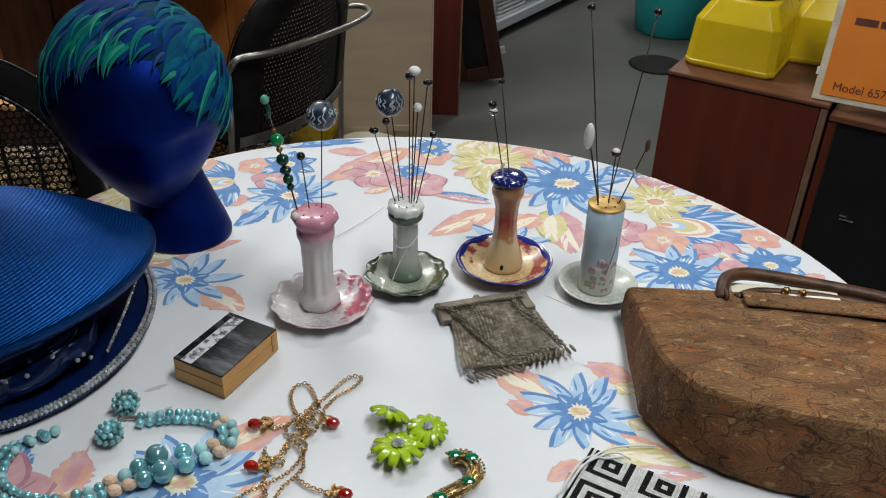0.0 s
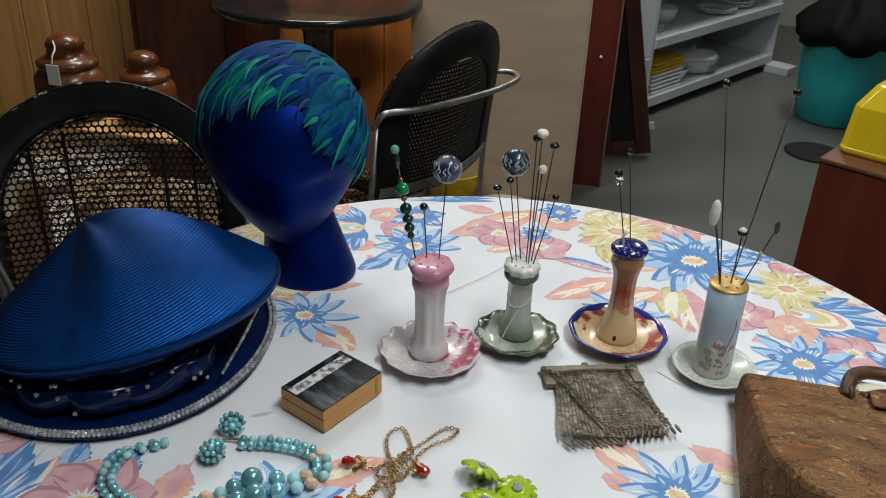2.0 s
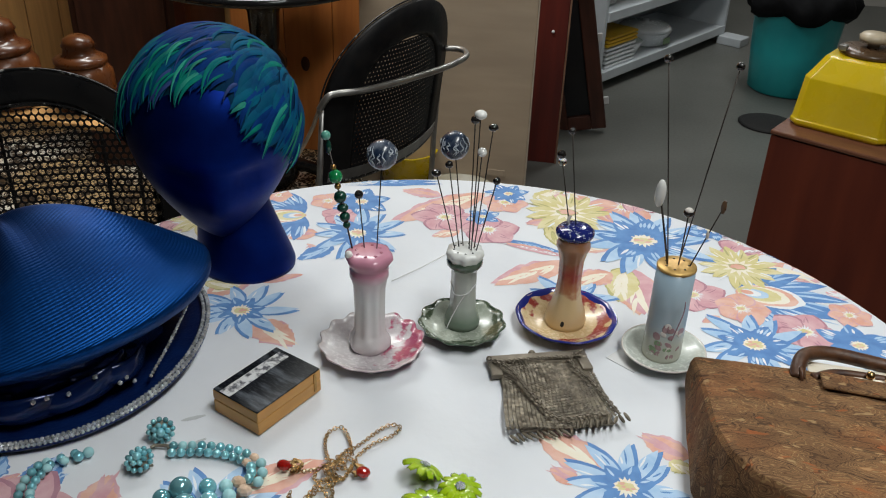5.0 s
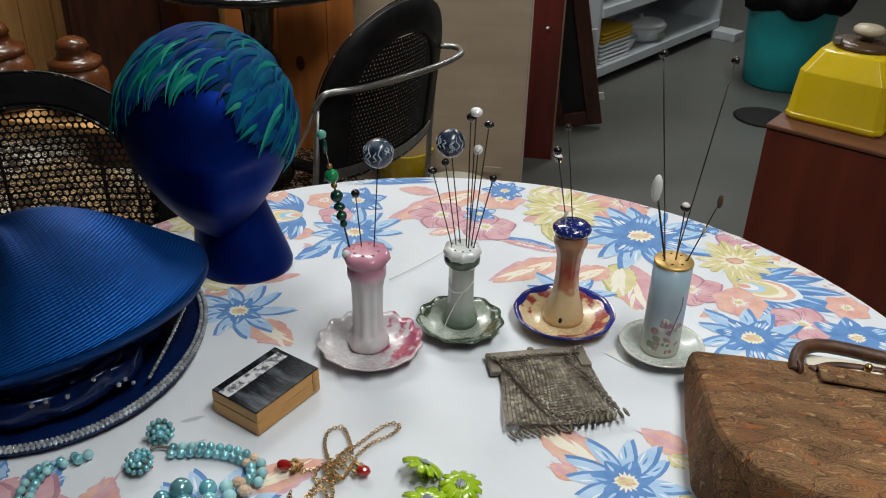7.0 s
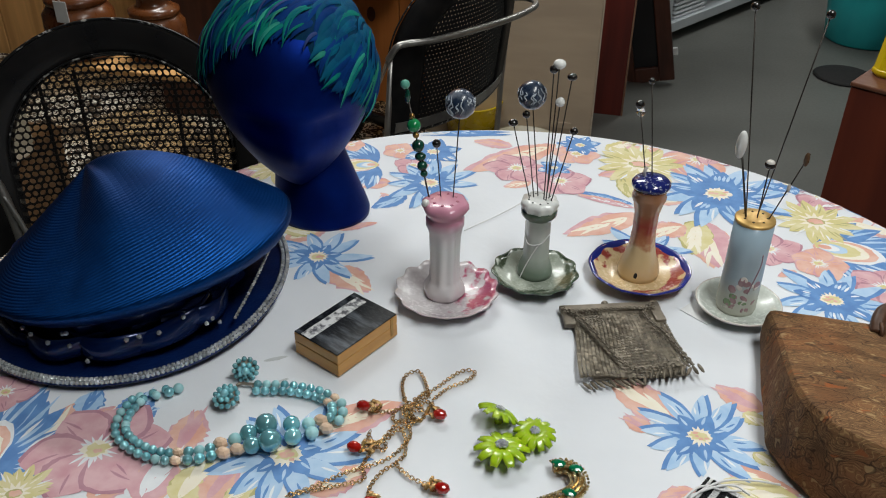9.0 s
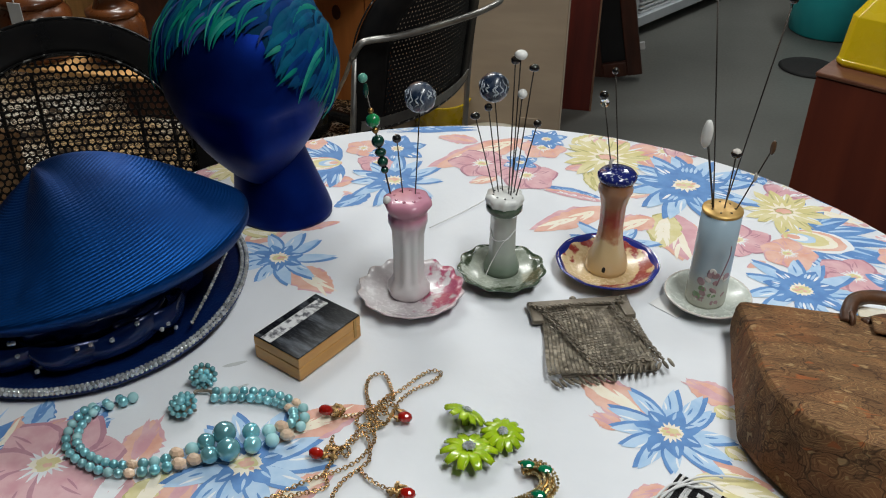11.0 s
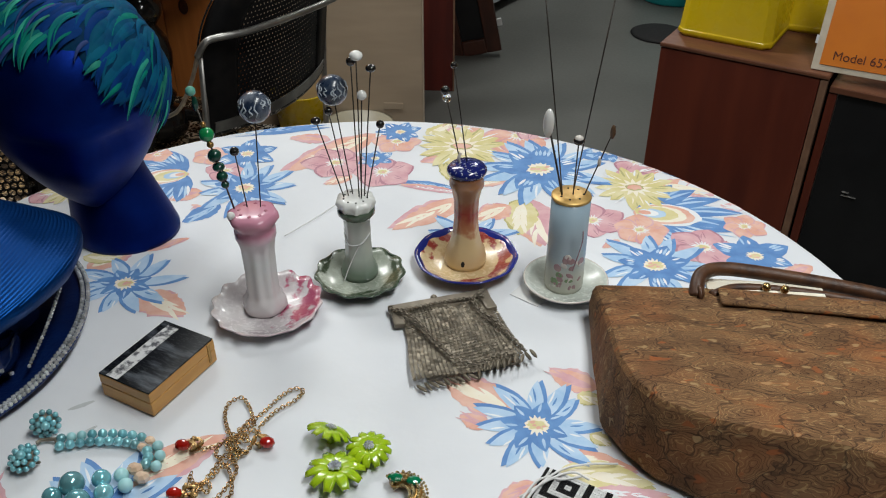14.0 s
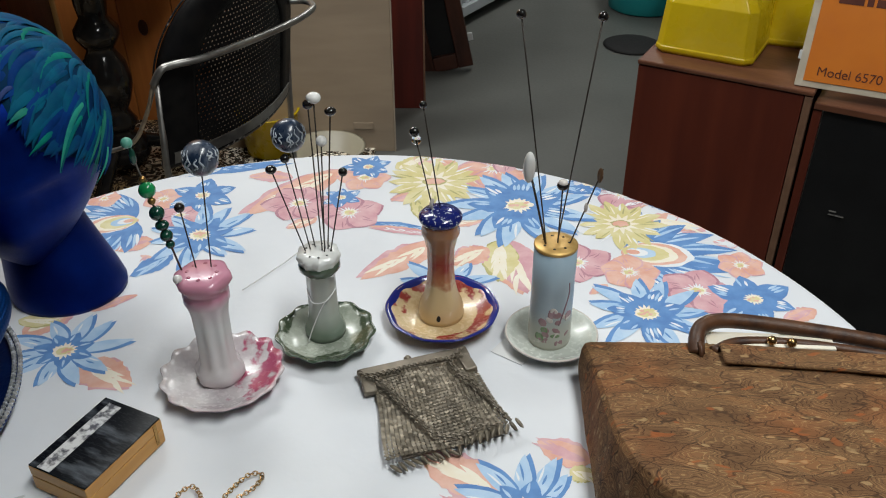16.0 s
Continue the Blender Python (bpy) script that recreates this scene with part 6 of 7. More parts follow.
# ---- brocade handbag ----
def handbag():
    bag = thing("handbag", 0.215, 0.60, TZ + 0.002, "brown paisley brocade handbag with twin rolled handles, lying on its side", "handbag")
    O = Vector((0.215, 0.60, 0))
    # the thick bottom stands up at the front, the thin mouth lies at the back
    base = [(0.226, 0.768), (0.222, 0.690), (0.219, 0.600), (0.237, 0.566), (0.260, 0.543), (0.290, 0.523), (0.335, 0.508), (0.375, 0.498), (0.42, 0.487), (0.62, 0.45), (0.66, 0.60), (0.60, 0.70), (0.40, 0.745)]
    top = [(0.226, 0.766, 0.040), (0.230, 0.700, 0.056), (0.231, 0.615, 0.076), (0.238, 0.577, 0.083), (0.254, 0.552, 0.085), (0.289, 0.534, 0.085), (0.339, 0.519, 0.085), (0.379, 0.511, 0.086), (0.412, 0.497, 0.086), (0.61, 0.465, 0.088), (0.64, 0.60, 0.070), (0.59, 0.690, 0.050), (0.345, 0.760, 0.046)]
    mid = [(0.5 * (x + u) - 0.002, 0.5 * (y + v) - 0.003, 0.5 * w) for (x, y), (u, v, w) in zip(base, top)]
    bm = bmesh.new()
    r0 = [bm.verts.new(Vector((x, y, 0)) - O) for x, y in base]
    r1 = [bm.verts.new(Vector((x, y, z)) - O) for x, y, z in mid]
    r2 = [bm.verts.new(Vector((x, y, z)) - O) for x, y, z in top]
    n = len(base)
    for p, q in ((r0, r1), (r1, r2)):
        for i in range(n):
            j = (i + 1) % n
            bm.faces.new((p[i], p[j], q[j], q[i]))
    c = bm.verts.new(Vector((0.42, 0.63, 0.066)) - O)
    for i in range(n):
        bm.faces.new((r2[i], r2[(i + 1) % n], c))
    bm.faces.new(r0[::-1])
    bmesh.ops.recalc_face_normals(bm, faces=bm.faces)
    b = part("body", bm, M["paisley"], bag, "brown paisley brocade body", bevel=0.007)
    s = b.modifiers.new("dense", "SUBSURF")
    s.subdivision_type = "SIMPLE"
    s.levels = s.render_levels = 4
    tex = bpy.data.textures.new("puckers", "CLOUDS")
    tex.noise_scale = 0.045
    dm = b.modifiers.new("pucker", "DISPLACE")
    dm.texture, dm.strength, dm.mid_level = tex, 0.005, 0.5
    sm = b.modifiers.new("relax", "SMOOTH")
    sm.iterations, sm.factor = 6, 0.5
    # rolled handles rise from the back edge
    H = lambda *q: smooth_path([Vector(v) - O for v in q], 8)
    part("handle", bm_tube(H((0.325, 0.738, 0.046), (0.327, 0.752, 0.052), (0.335, 0.766, 0.056), (0.36, 0.776, 0.055), (0.42, 0.772, 0.05), (0.50, 0.758, 0.044), (0.56, 0.742, 0.038)), 0.0074, 10), M["leather"], bag, "dark rolled brocade handle")
    part("handle", bm_tube(H((0.34, 0.742, 0.046), (0.37, 0.757, 0.045), (0.43, 0.756, 0.043), (0.50, 0.744, 0.04), (0.57, 0.725, 0.038)), 0.005, 10), M["leather"], bag, "dark rolled handle")
    part("handle_ring", bm_tube([Vector((0.327, 0.74, 0.048)) - O + Vector((0.0, 0.008 * math.cos(t), 0.008 * math.sin(t))) for t in (2 * math.pi * i / 16 for i in range(16))], 0.0022, 6, closed=True), M["leather"], bag)
    part("lining", bm_box(0.0, 0.115, 0.0, 0.020, 0, 0.003, m=Matrix.Translation(Vector((0.338, 0.752, 0.043)) - O) @ Matrix.Rotation(-0.05, 4, "Z")), M["p_cream"], bag, "cream lining at the mouth", smooth=False, bevel=0.001)
    for x, y in ((0.395, 0.752), (0.412, 0.749)):
        part("kiss_clasp", bm_ball(0.0046, Vector((x, y, 0.051)) - O, 12, 8), M["gold"], bag, "gold ball clasp")
    part("flap", bm_box(0.0, 0.17, -0.03, 0.0, 0, 0.004, m=Matrix.Translation(Vector((0.345, 0.744, 0.051)) - O) @ Matrix.Rotation(-0.10, 4, "Z") @ Matrix.Rotation(-0.12, 4, "X")), M["paisley"], bag, "brocade top flap", smooth=False, bevel=0.002)
    return bag


handbag()

# ---- chairs with pierced metal backs ----
def chair_back_shape(u):
    """Half width of the back at height share u (0 bottom, 1 top)."""
    return 0.235 * (1.0 if u < 0.45 else math.sqrt(max(0.0, 1 - ((u - 0.45) / 0.55) ** 2.2)))


def chair(name_label, hole, margin, rim, strip=False, pitch=0.0105, seat=(-0.23, 1.0, 0.0), ragged=0.0):
    c = thing("chair", 0, 0, 0, name_label, "chair", group="black pierced-back chairs")
    H0, HH = 0.49, 0.40
    # pierced sheet: a grid of cells, each with a round hole
    bm, hr = bmesh.new(), random.Random(5)
    for j in range(int(HH / pitch)):
        for i in range(-int(0.25 / pitch), int(0.25 / pitch) + 1):
            cx, cz = (i + 0.5 * (j % 2)) * pitch, (j + 0.5) * pitch
            lim = chair_back_shape(min(1, (cz + 0.02) / HH)) - margin
            if abs(cx) > lim or cz > HH - margin - 0.01:
                continue
            hs, flat, turn = min(0.97, hole * hr.uniform(0.86, 1.08)), 1 - ragged * hr.random(), hr.uniform(0, math.pi)
            cf, sf = math.cos(turn), math.sin(turn)
            outer = [(-1, -1), (0, -1), (1, -1), (1, 0), (1, 1), (0, 1), (-1, 1), (-1, 0)]
            o = [bm.verts.new((cx + 0.5 * pitch * x, 0, cz + 0.5 * pitch * z)) for x, z in outer]
            q = []
            for x, z in outer:
                # holes are squashed at random so that the grid reads as irregular flecks
                w = math.atan2(z, x) - turn
                e1, e2 = math.cos(w), flat * math.sin(w)
                q.append(bm.verts.new((cx + 0.5 * pitch * hs * (e1 * cf - e2 * sf), 0, cz + 0.5 * pitch * hs * (e1 * sf + e2 * cf))))
            for k in range(8):
                bm.faces.new((o[k], o[(k + 1) % 8], q[(k + 1) % 8], q[k]))
    bmesh.ops.remove_doubles(bm, verts=bm.verts, dist=0.0004)
    lean = Matrix.Translation((0, 0, H0)) @ Matrix.Rotation(radians(-8), 4, "X")
    curve = lambda v: Vector((v.x, v.y - 0.9 * v.x * v.x, v.z))
    for v in bm.verts:
        v.co = lean @ curve(v.co)
    sh = part("pierced_panel", bm, M["black_metal"], c, "black sheet metal pierced with round holes", smooth=False)
    sol = sh.modifiers.new("thick", "SOLIDIFY")
    sol.thickness = 0.0012
    # broad rolled rim round the panel
    bm = bmesh.new()
    rows, N = [], 64
    for k in range(N + 1):
        t = k / N
        if t < 0.25:
            u, s = t / 0.25 * 0.45, -1
            p = Vector((-0.235, 0, u * HH))
            nrm = Vector((-1, 0, 0))
        elif t > 0.75:
            u = (1 - t) / 0.25 * 0.45
            p = Vector((0.235, 0, u * HH))
            nrm = Vector((1, 0, 0))
        else:
            a = math.pi * (1 - (t - 0.25) / 0.5)
            p = Vector((0.235 * math.cos(a), 0, HH * (0.45 + 0.55 * math.sin(a))))
            nrm = Vector((math.cos(a), 0, math.sin(a)))
        sect = [(0.0, 0.006), (0.0, -0.008), (-0.006, -0.012), (-margin + 0.008, -0.005), (-margin - 0.006, 0.001), (-margin + 0.006, 0.006)]
        rows.append([bm.verts.new(lean @ curve(p + nrm * a_ + Vector((0, b_, 0)))) for a_, b_ in sect])
    for p, q in zip(rows, rows[1:]):
        for k in range(6):
            bm.faces.new((p[k], p[(k + 1) % 6], q[(k + 1) % 6], q[k]))
    part("back_rim", bm, rim, c, "black rolled metal rim")
    if strip:
        b = bmesh.new()
        rows = [[b.verts.new(lean @ curve(Vector((-0.21 + 0.43 * k / 16, y, z)))) for y, z in ((0.008, 0.004), (0.0095, 0.030), (0.0065, 0.030))] for k in range(17)]
        for p, q in zip(rows, rows[1:]):
            b.faces.new((p[0], q[0], q[1], p[1])), b.faces.new((p[1], q[1], q[2], p[2]))
        part("bottom_strip", b, M["chrome"], c, "flat grey metal strip", smooth=False)
    part("rim_edge", bm_tube([lean @ curve(Vector((0.236 * math.cos(math.pi * k / 40), -0.0115, HH * (0.45 + 0.552 * math.sin(math.pi * k / 40))))) for k in range(41)], 0.0022, 6), M["chip_metal"], c, "edge with chipped paint")
    part("bottom_rail", bm_tube([lean @ curve(Vector((-0.235 + 0.47 * k / 12, -0.004, 0.0))) for k in range(13)], 0.011, 8), M["chip_metal"], c)
    part("inner_edge", bm_tube([lean @ curve(Vector(((0.235 - margin) * math.cos(math.pi * k / 40), -0.004, HH * 0.45 + (HH * 0.55 - margin) * math.sin(math.pi * k / 40)))) for k in range(41)], 0.0016, 6), M["chip_metal"], c, "thin worn inner edge")
    away, size, low = seat
    part("seat", bm_lathe([(r * size, z - low) for r, z in ((0.0, 0.44), (0.20, 0.44), (0.215, 0.447), (0.215, 0.462), (0.20, 0.475), (0.0, 0.478))], 40, m=Matrix.Translation((0, away, 0))), M["black_metal"], c, "round black seat")
    return c


def arm(c, pts, r=0.011):
    part("arm_tube", bm_tube(smooth_path(pts, 8), r, 10), M["chrome"], c, "dull chrome arm tube")


ch1 = chair("black metal chair with pierced rounded back beside the table", 0.99, 0.055, M["black_gloss"], pitch=0.0112, ragged=0.3)
ch1.matrix_basis = pose(-0.768, 1.14, -0.012, 0, 0, 24)
arm(ch1, [(-0.215, -0.045, 0.715), (-0.204, -0.062, 0.692), (-0.186, -0.071, 0.654), (-0.176, -0.076, 0.58), (-0.172, -0.08, 0.45), (-0.172, -0.08, 0.012)], 0.0085)
arm(ch1, [(-0.196, -0.066, 0.665), (-0.176, -0.080, 0.63), (-0.158, -0.084, 0.56), (-0.150, -0.09, 0.476)], 0.0045)
arm(ch1, [(0.214, -0.116, 0.818), (0.219, -0.120, 0.785), (0.224, -0.122, 0.745), (0.230, -0.124, 0.70), (0.238, -0.13, 0.55), (0.238, -0.13, 0.012)], 0.0042)
for s in (-1, 1):
    part("leg", bm_tube([(s * 0.235, 0.0, 0.52), (s * 0.235, 0.02, 0.3), (s * 0.24, 0.05, 0.012)], 0.011, 10), M["chrome"], ch1)
ch2 = chair("black metal chair with pierced back and chrome arm tube", 0.40, 0.075, M["black_metal"], True, seat=(0.15, 0.75, 0.10))
ch2.matrix_basis = pose(-0.357, 1.908, -0.03, 0, 0, 246.1) @ Matrix.Diagonal((0.97, 0.97, 1, 1))
arm(ch2, [(0.227, -0.222, 0.49), (0.205, -0.155, 0.52), (0.228, -0.076, 0.61), (0.258, -0.015, 0.69)], 0.0048)
arm(ch2, [(0.258, -0.015, 0.69), (0.250, 0.004, 0.72), (0.227, 0.016, 0.725), (0.167, 0.048, 0.725), (0.04, 0.077, 0.725), (-0.082, 0.091, 0.725), (-0.175, 0.083, 0.725), (-0.215, 0.058, 0.725), (-0.225, 0.03, 0.725), (-0.208, 0.0, 0.725)], 0.0075)
for s in (-1, 1):
    part("leg", bm_tube([(s * 0.232, -0.028, 0.69), (s * 0.235, -0.045, 0.5), (s * 0.23, -0.05, 0.3), (s * 0.22, -0.02, 0.042)], 0.0075, 10), M["chrome"], ch2)


# ---- boards standing on end ----
bd = thing("board_panel", -0.34, 2.715, 0, "tall tan fibreboard panel with a slot handle, standing on end", "board")
part("sheet", bm_box(-0.33, 0.245, 0, 0.02, 0, 1.25), M["cardboard"], bd, smooth=False, bevel=0.002)
part("edge_strip", bm_box(0.2455, 0.249, -0.001, 0.021, 0, 1.25), M["card_edge"], bd, "pale board edge", smooth=False)
part("slot", bm_box(0.113, 0.178, -0.0025, 0.0, 0.08, 0.104), M["cardboard"], bd, "raised slot handle", smooth=False, bevel=0.002)
mb = thing("maroon_door", -0.16, 3.06, 0, "dark maroon wooden door panel leaning upright", "door panel")
part("sheet", bm_box(-0.25, 0.150, 0, 0.022, 0.0, 1.3), M["redwood"], mb, smooth=False, bevel=0.002)
part("edge_strip", bm_box(0.1505, 0.156, -0.001, 0.023, 0.0, 1.3), M["edge_wood"], mb, "pale worn edge", smooth=False)
part("screw", bm_ball(0.006, (0.10, -0.002, 0.5), 8, 6), M["tag"], mb)
fr = thing("picture_frame", 0.08, 3.42, 0, "dark brown wooden frame leaning on end", "frame")
fr.matrix_basis = pose(0.082, 3.42, 0.006, 0, -12, 0)
for x0, x1, z0, z1 in ((-0.12, -0.06, 0, 0.95), (0.035, 0.095, 0, 0.95), (-0.06, 0.035, 0, 0.06)):
    part("rail", bm_box(x0, x1, 0, 0.035, z0, z1), M["frame_wood"], fr, smooth=False, bevel=0.004)
part("backing", bm_box(-0.06, 0.035, 0.02, 0.028, 0.06, 0.95), M["black_board"], fr, smooth=False)
for z in (0.10, 0.36):
    part("white_peg", bm_box(0.095, 0.115, 0.005, 0.02, z, z + 0.03), M["tag"], fr, smooth=False, bevel=0.003)

# ---- shop shelving ----
SA, SD = Vector((0.13, 3.95, 0)), Vector((0.62, 1.02, 0)).normalized()
sh = thing("shelf_unit", SA.x, SA.y, 0, "white enamelled metal shop shelving with two visible shelves", "shelving", rz=math.degrees(math.atan2(SD.y, SD.x)))
for z in (0.06, 0.335, 0.64, 0.95):
    part("shelf", bm_box(0, 1.25, 0, 0.42, z, z + 0.025), M["shelf_white"], sh, smooth=False, bevel=0.002)
    part("shelf_lip", bm_box(-0.002, 1.252, -0.012, -0.001, z - 0.012, z + 0.032), M["shelf_white"], sh, smooth=False, bevel=0.002)
part("back_panel", bm_box(0, 1.25, 0.425, 0.44, 0, 1.4), M["shelf_white"], sh, smooth=False)
for x in (-0.015, 1.255):
    part("upright", bm_box(x - 0.012, x + 0.012, -0.005, 0.44, 0, 1.4), M["shelf_white"], sh, smooth=False, bevel=0.002)
part("foot", bm_box(1.19, 1.3, -0.14, 0.0, 0.0, 0.045), M["shelf_white"], sh, smooth=False, bevel=0.004)


def on_shelf(x, y, z):
    return sh.matrix_basis @ Vector((x, y, z))


st = on_shelf(0.20, 0.13, 0.085)
pl = thing("tray_stack", st.x, st.y, st.z, "stack of white dishes topped with yellow trays on the bottom shelf", "trays", rz=58)
for i in range(5):
    part("dish", bm_box(-0.13, 0.13, -0.11, 0.11, 0.02 * i, 0.02 * i + 0.014), M["dish"], pl, smooth=False, bevel=0.006)
for i in range(3):
    part("tray", bm_box(-0.128 + 0.006 * i, 0.135, -0.11, 0.11, 0.1 + 0.017 * i, 0.1 + 0.017 * i + 0.013), M["yellow_dim"], pl, "yellow plastic tray", smooth=False, bevel=0.005)
st = on_shelf(0.62, 0.14, 0.085)
cs = thing("casserole_dish", st.x, st.y, st.z, "white casserole dish with a clear glass lid on the bottom shelf", "dish", rz=58)
part("bowl", bm_lathe([(0.08, 0), (0.11, 0.01), (0.135, 0.07), (0.14, 0.075), (0.128, 0.072), (0.1, 0.015), (0, 0.012)], 32), M["dish"], cs)
part("lid", bm_lathe([(0.14, 0.077), (0.12, 0.095), (0.06, 0.108), (0.015, 0.11), (0.015, 0.125), (0, 0.127)], 32), M["dish"], cs, "pale glass lid")
part("painted_leaf", bm_box(-0.03, 0.03, -0.1325, -0.128, 0.02, 0.05), M["leaf_paint"], cs, "green printed leaf band", smooth=False)
st = on_shelf(0.40, 0.12, 0.085)
gb = tagged(obj("glass_bowl", bm_lathe([(0.04, 0), (0.06, 0.004), (0.085, 0.06), (0.08, 0.06), (0.055, 0.01), (0, 0.009)], 28), M["dish"]), "pressed glass bowl on the bottom shelf", "bowl")
gb.matrix_basis = Matrix.Translation(st)
pb = tagged(obj("glass_bowl", bm_lathe([(0.048, 0), (0.06, 0.004), (0.08, 0.07), (0.076, 0.07), (0.055, 0.01), (0, 0.009)], 28), M["dish"]), "pale glass bowl on the upper shelf", "bowl")
pb.matrix_basis = Matrix.Translation(on_shelf(0.36, 0.2, 0.36))
for x, y, r, count, kind_of in ((0.14, 0.16, 0.10, 4, "clear glass plate"), (0.78, 0.14, 0.11, 3, "white serving plate"), (1.0, 0.15, 0.10, 4, "white serving plate")):
    for k in range(count):
        g = obj("plate", bm_lathe([(0, 0), (r * 0.6, 0), (r * 0.66, 0.003), (r, 0.014), (r, 0.017), (r * 0.64, 0.007), (0, 0.006)], 28), M["dish"])
        tagged(g, kind_of + " stacked in a pile on the upper shelf", "plate", group="stacked plates on the shelf")
        g.matrix_basis = Matrix.Translation(on_shelf(x, y, 0.36) + Vector((0.002 * (k % 2), 0, 0.0075 * k)))

# ---- teal bin ----
bn = thing("waste_bin", 1.0, 4.24, 0, "teal ribbed plastic bin lined with a black bag", "bin")
part("tub", bm_lathe([(0.15, 0.0), (0.165, 0.01), (0.185, 0.2), (0.20, 0.39), (0.212, 0.395), (0.212, 0.42), (0.20, 0.42), (0.18, 0.2), (0, 0.05)], 60, lambda a, k: (1 + (0.035 * (abs(math.sin(3.5 * a)) ** 0.5 - 0.6) if 0 < k < 4 else 0), 0)), M["teal"], bn)
rr = random.Random(1)
part("bin_bag", bm_lathe([(0.205, 0.36), (0.240, 0.385), (0.246, 0.43), (0.222, 0.47), (0.16, 0.53), (0.09, 0.58), (0.03, 0.60), (0, 0.6)], 48, lambda a, k: (1 + 0.05 * math.sin(7 * a + k) + 0.04 * math.sin(13 * a - k), 0.015 * math.sin(5 * a))), M["bin_bag"], bn, "crumpled black bin bag")
# dark oval near the bin, drawn as a low near-black disc
ft = tagged(obj("floor_disc", bm_lathe([(0.12, 0.0), (0.125, 0.004), (0.11, 0.010), (0.04, 0.014), (0, 0.014)], 32), M["hole"]), "low black round disc flat on the grey floor", "base")
ft.matrix_basis = pose(0.86, 3.72, 0)

# ---- brown cabinet with kitchen ware ----
CA, CB = Vector((0.482, 1.85, 0)), Vector((0.785, 1.68, 0))
ca = math.degrees(math.atan2(CB.y - CA.y, CB.x - CA.x))
cw = (CB - CA).length
cb = thing("cabinet", CA.x, CA.y, 0, "reddish brown wood-veneer cabinet with a worn top edge", "cabinet", rz=ca)
part("side_panel", bm_box(0.002, 0.020, 0.012, 0.55, 0, 0.638), M["mahogany"], cb, smooth=False)
part("front_panel", bm_box(0.002, cw - 0.016, 0.004, 0.02, 0, 0.638), M["mahogany"], cb, smooth=False, bevel=0.001)
part("top_panel", bm_box(0.0, cw + 0.002, 0.0, 0.56, 0.640, 0.65), M["mahog_top"], cb, "brown top with rubbed edges", smooth=False, bevel=0.003)
part("edge_strip", bm_box(cw - 0.014, cw, 0.002, 0.02, 0, 0.638), M["edge_wood"], cb, "pale edge banding", smooth=False, bevel=0.001)
part("back_panel", bm_box(0.021, cw - 0.02, 0.53, 0.545, 0, 0.628), M["mahogany"], cb, smooth=False)
dk = thing("stereo_cabinet", CB.x, CB.y, 0, "low cabinet with a brown top and a plain black front", "cabinet", rz=ca)
part("top_panel", bm_box(0.006, 0.72, 0.002, 0.5, 0.616, 0.630), M["mahog_top"], dk, smooth=False, bevel=0.002)
part("front_panel", bm_box(0.024, 0.71, 0.012, 0.03, 0.02, 0.614), M["black_board"], dk, smooth=False)
part("side_panel", bm_box(0.006, 0.022, 0.006, 0.48, 0, 0.614), M["mahogany"], dk, smooth=False)
for z, w in ((0.400, 0.030), (0.408, 0.014)):
    part("handle", bm_box(0.080, 0.080 + w, 0.007, 0.012, z, z + 0.002), M["chrome"], dk, smooth=False, bevel=0.001)


def warmer(x, y, z, rz, label):
    w = thing("food_warmer", x, y, z, label, "food warmer", rz=rz, group="yellow food warmers")
    bm = bmesh.new()
    rows = [(0.098, 0.122, 0.0), (0.102, 0.126, 0.006), (0.102, 0.126, 0.014), (0.100, 0.124, 0.016), (0.094, 0.116, 0.105), (0.089, 0.110, 0.113), (0.070, 0.088, 0.148), (0.066, 0.084, 0.150)]
    rings = []
    for a, b, h in rows:
        c = 0.016
        rings.append([bm.verts.new((px, py, h)) for px, py in ((-a + c, -b), (a - c, -b), (a, -b + c), (a, b - c), (a - c, b), (-a + c, b), (-a, b - c), (-a, -b + c))])
    for p, q in zip(rings, rings[1:]):
        for i in range(8):
            j = (i + 1) % 8
            bm.faces.new((p[i], p[j], q[j], q[i]))
    bm.faces.new(rings[0][::-1]), bm.faces.new(rings[-1])
    part("body", bm, M["yellow"], w, "yellow plastic body", smooth=True, bevel=0.007)
    lid = part("lid", bm_lathe([(0.062, 0.150), (0.066, 0.153), (0.064, 0.160), (0.05, 0.164), (0, 0.165)], 36), M["brown_lid"], w, "brown metal lid")
    part("knob", bm_lathe([(0.012, 0.165), (0.012, 0.175), (0.03, 0.178), (0.032, 0.188), (0.026, 0.194), (0, 0.195)], 24), M["beige"], lid, "beige knob")
    part("clip", bm_box(-0.052, -0.036, -0.06, -0.044, 0.160, 0.172), M["chrome"], lid, smooth=False, bevel=0.002)
    return w


warmer(0.672, 1.958, 0.65, ca, "yellow plastic food warmer with brown lid and beige knob")
warmer(0.895, 2.02, 0.65, ca + 8, "second yellow food warmer standing behind the orange booklet")

bk = thing("booklet", 0.757, 1.712, 0.652, "worn orange instruction booklet propped upright on the cabinet", "booklet", rz=ca + 4)
lean = Matrix.Rotation(radians(-16), 4, "X")
part("page_block", bm_box(0, 0.172, 0.001, 0.008, 0.0, 0.235, m=lean), M["paper"], bk, "worn cream pages", smooth=False, bevel=0.001)
part("cover", bm_box(0.014, 0.166, -0.0008, 0.0009, 0.012, 0.228, m=lean), M["orange_cover"], bk, "orange cover", smooth=False)


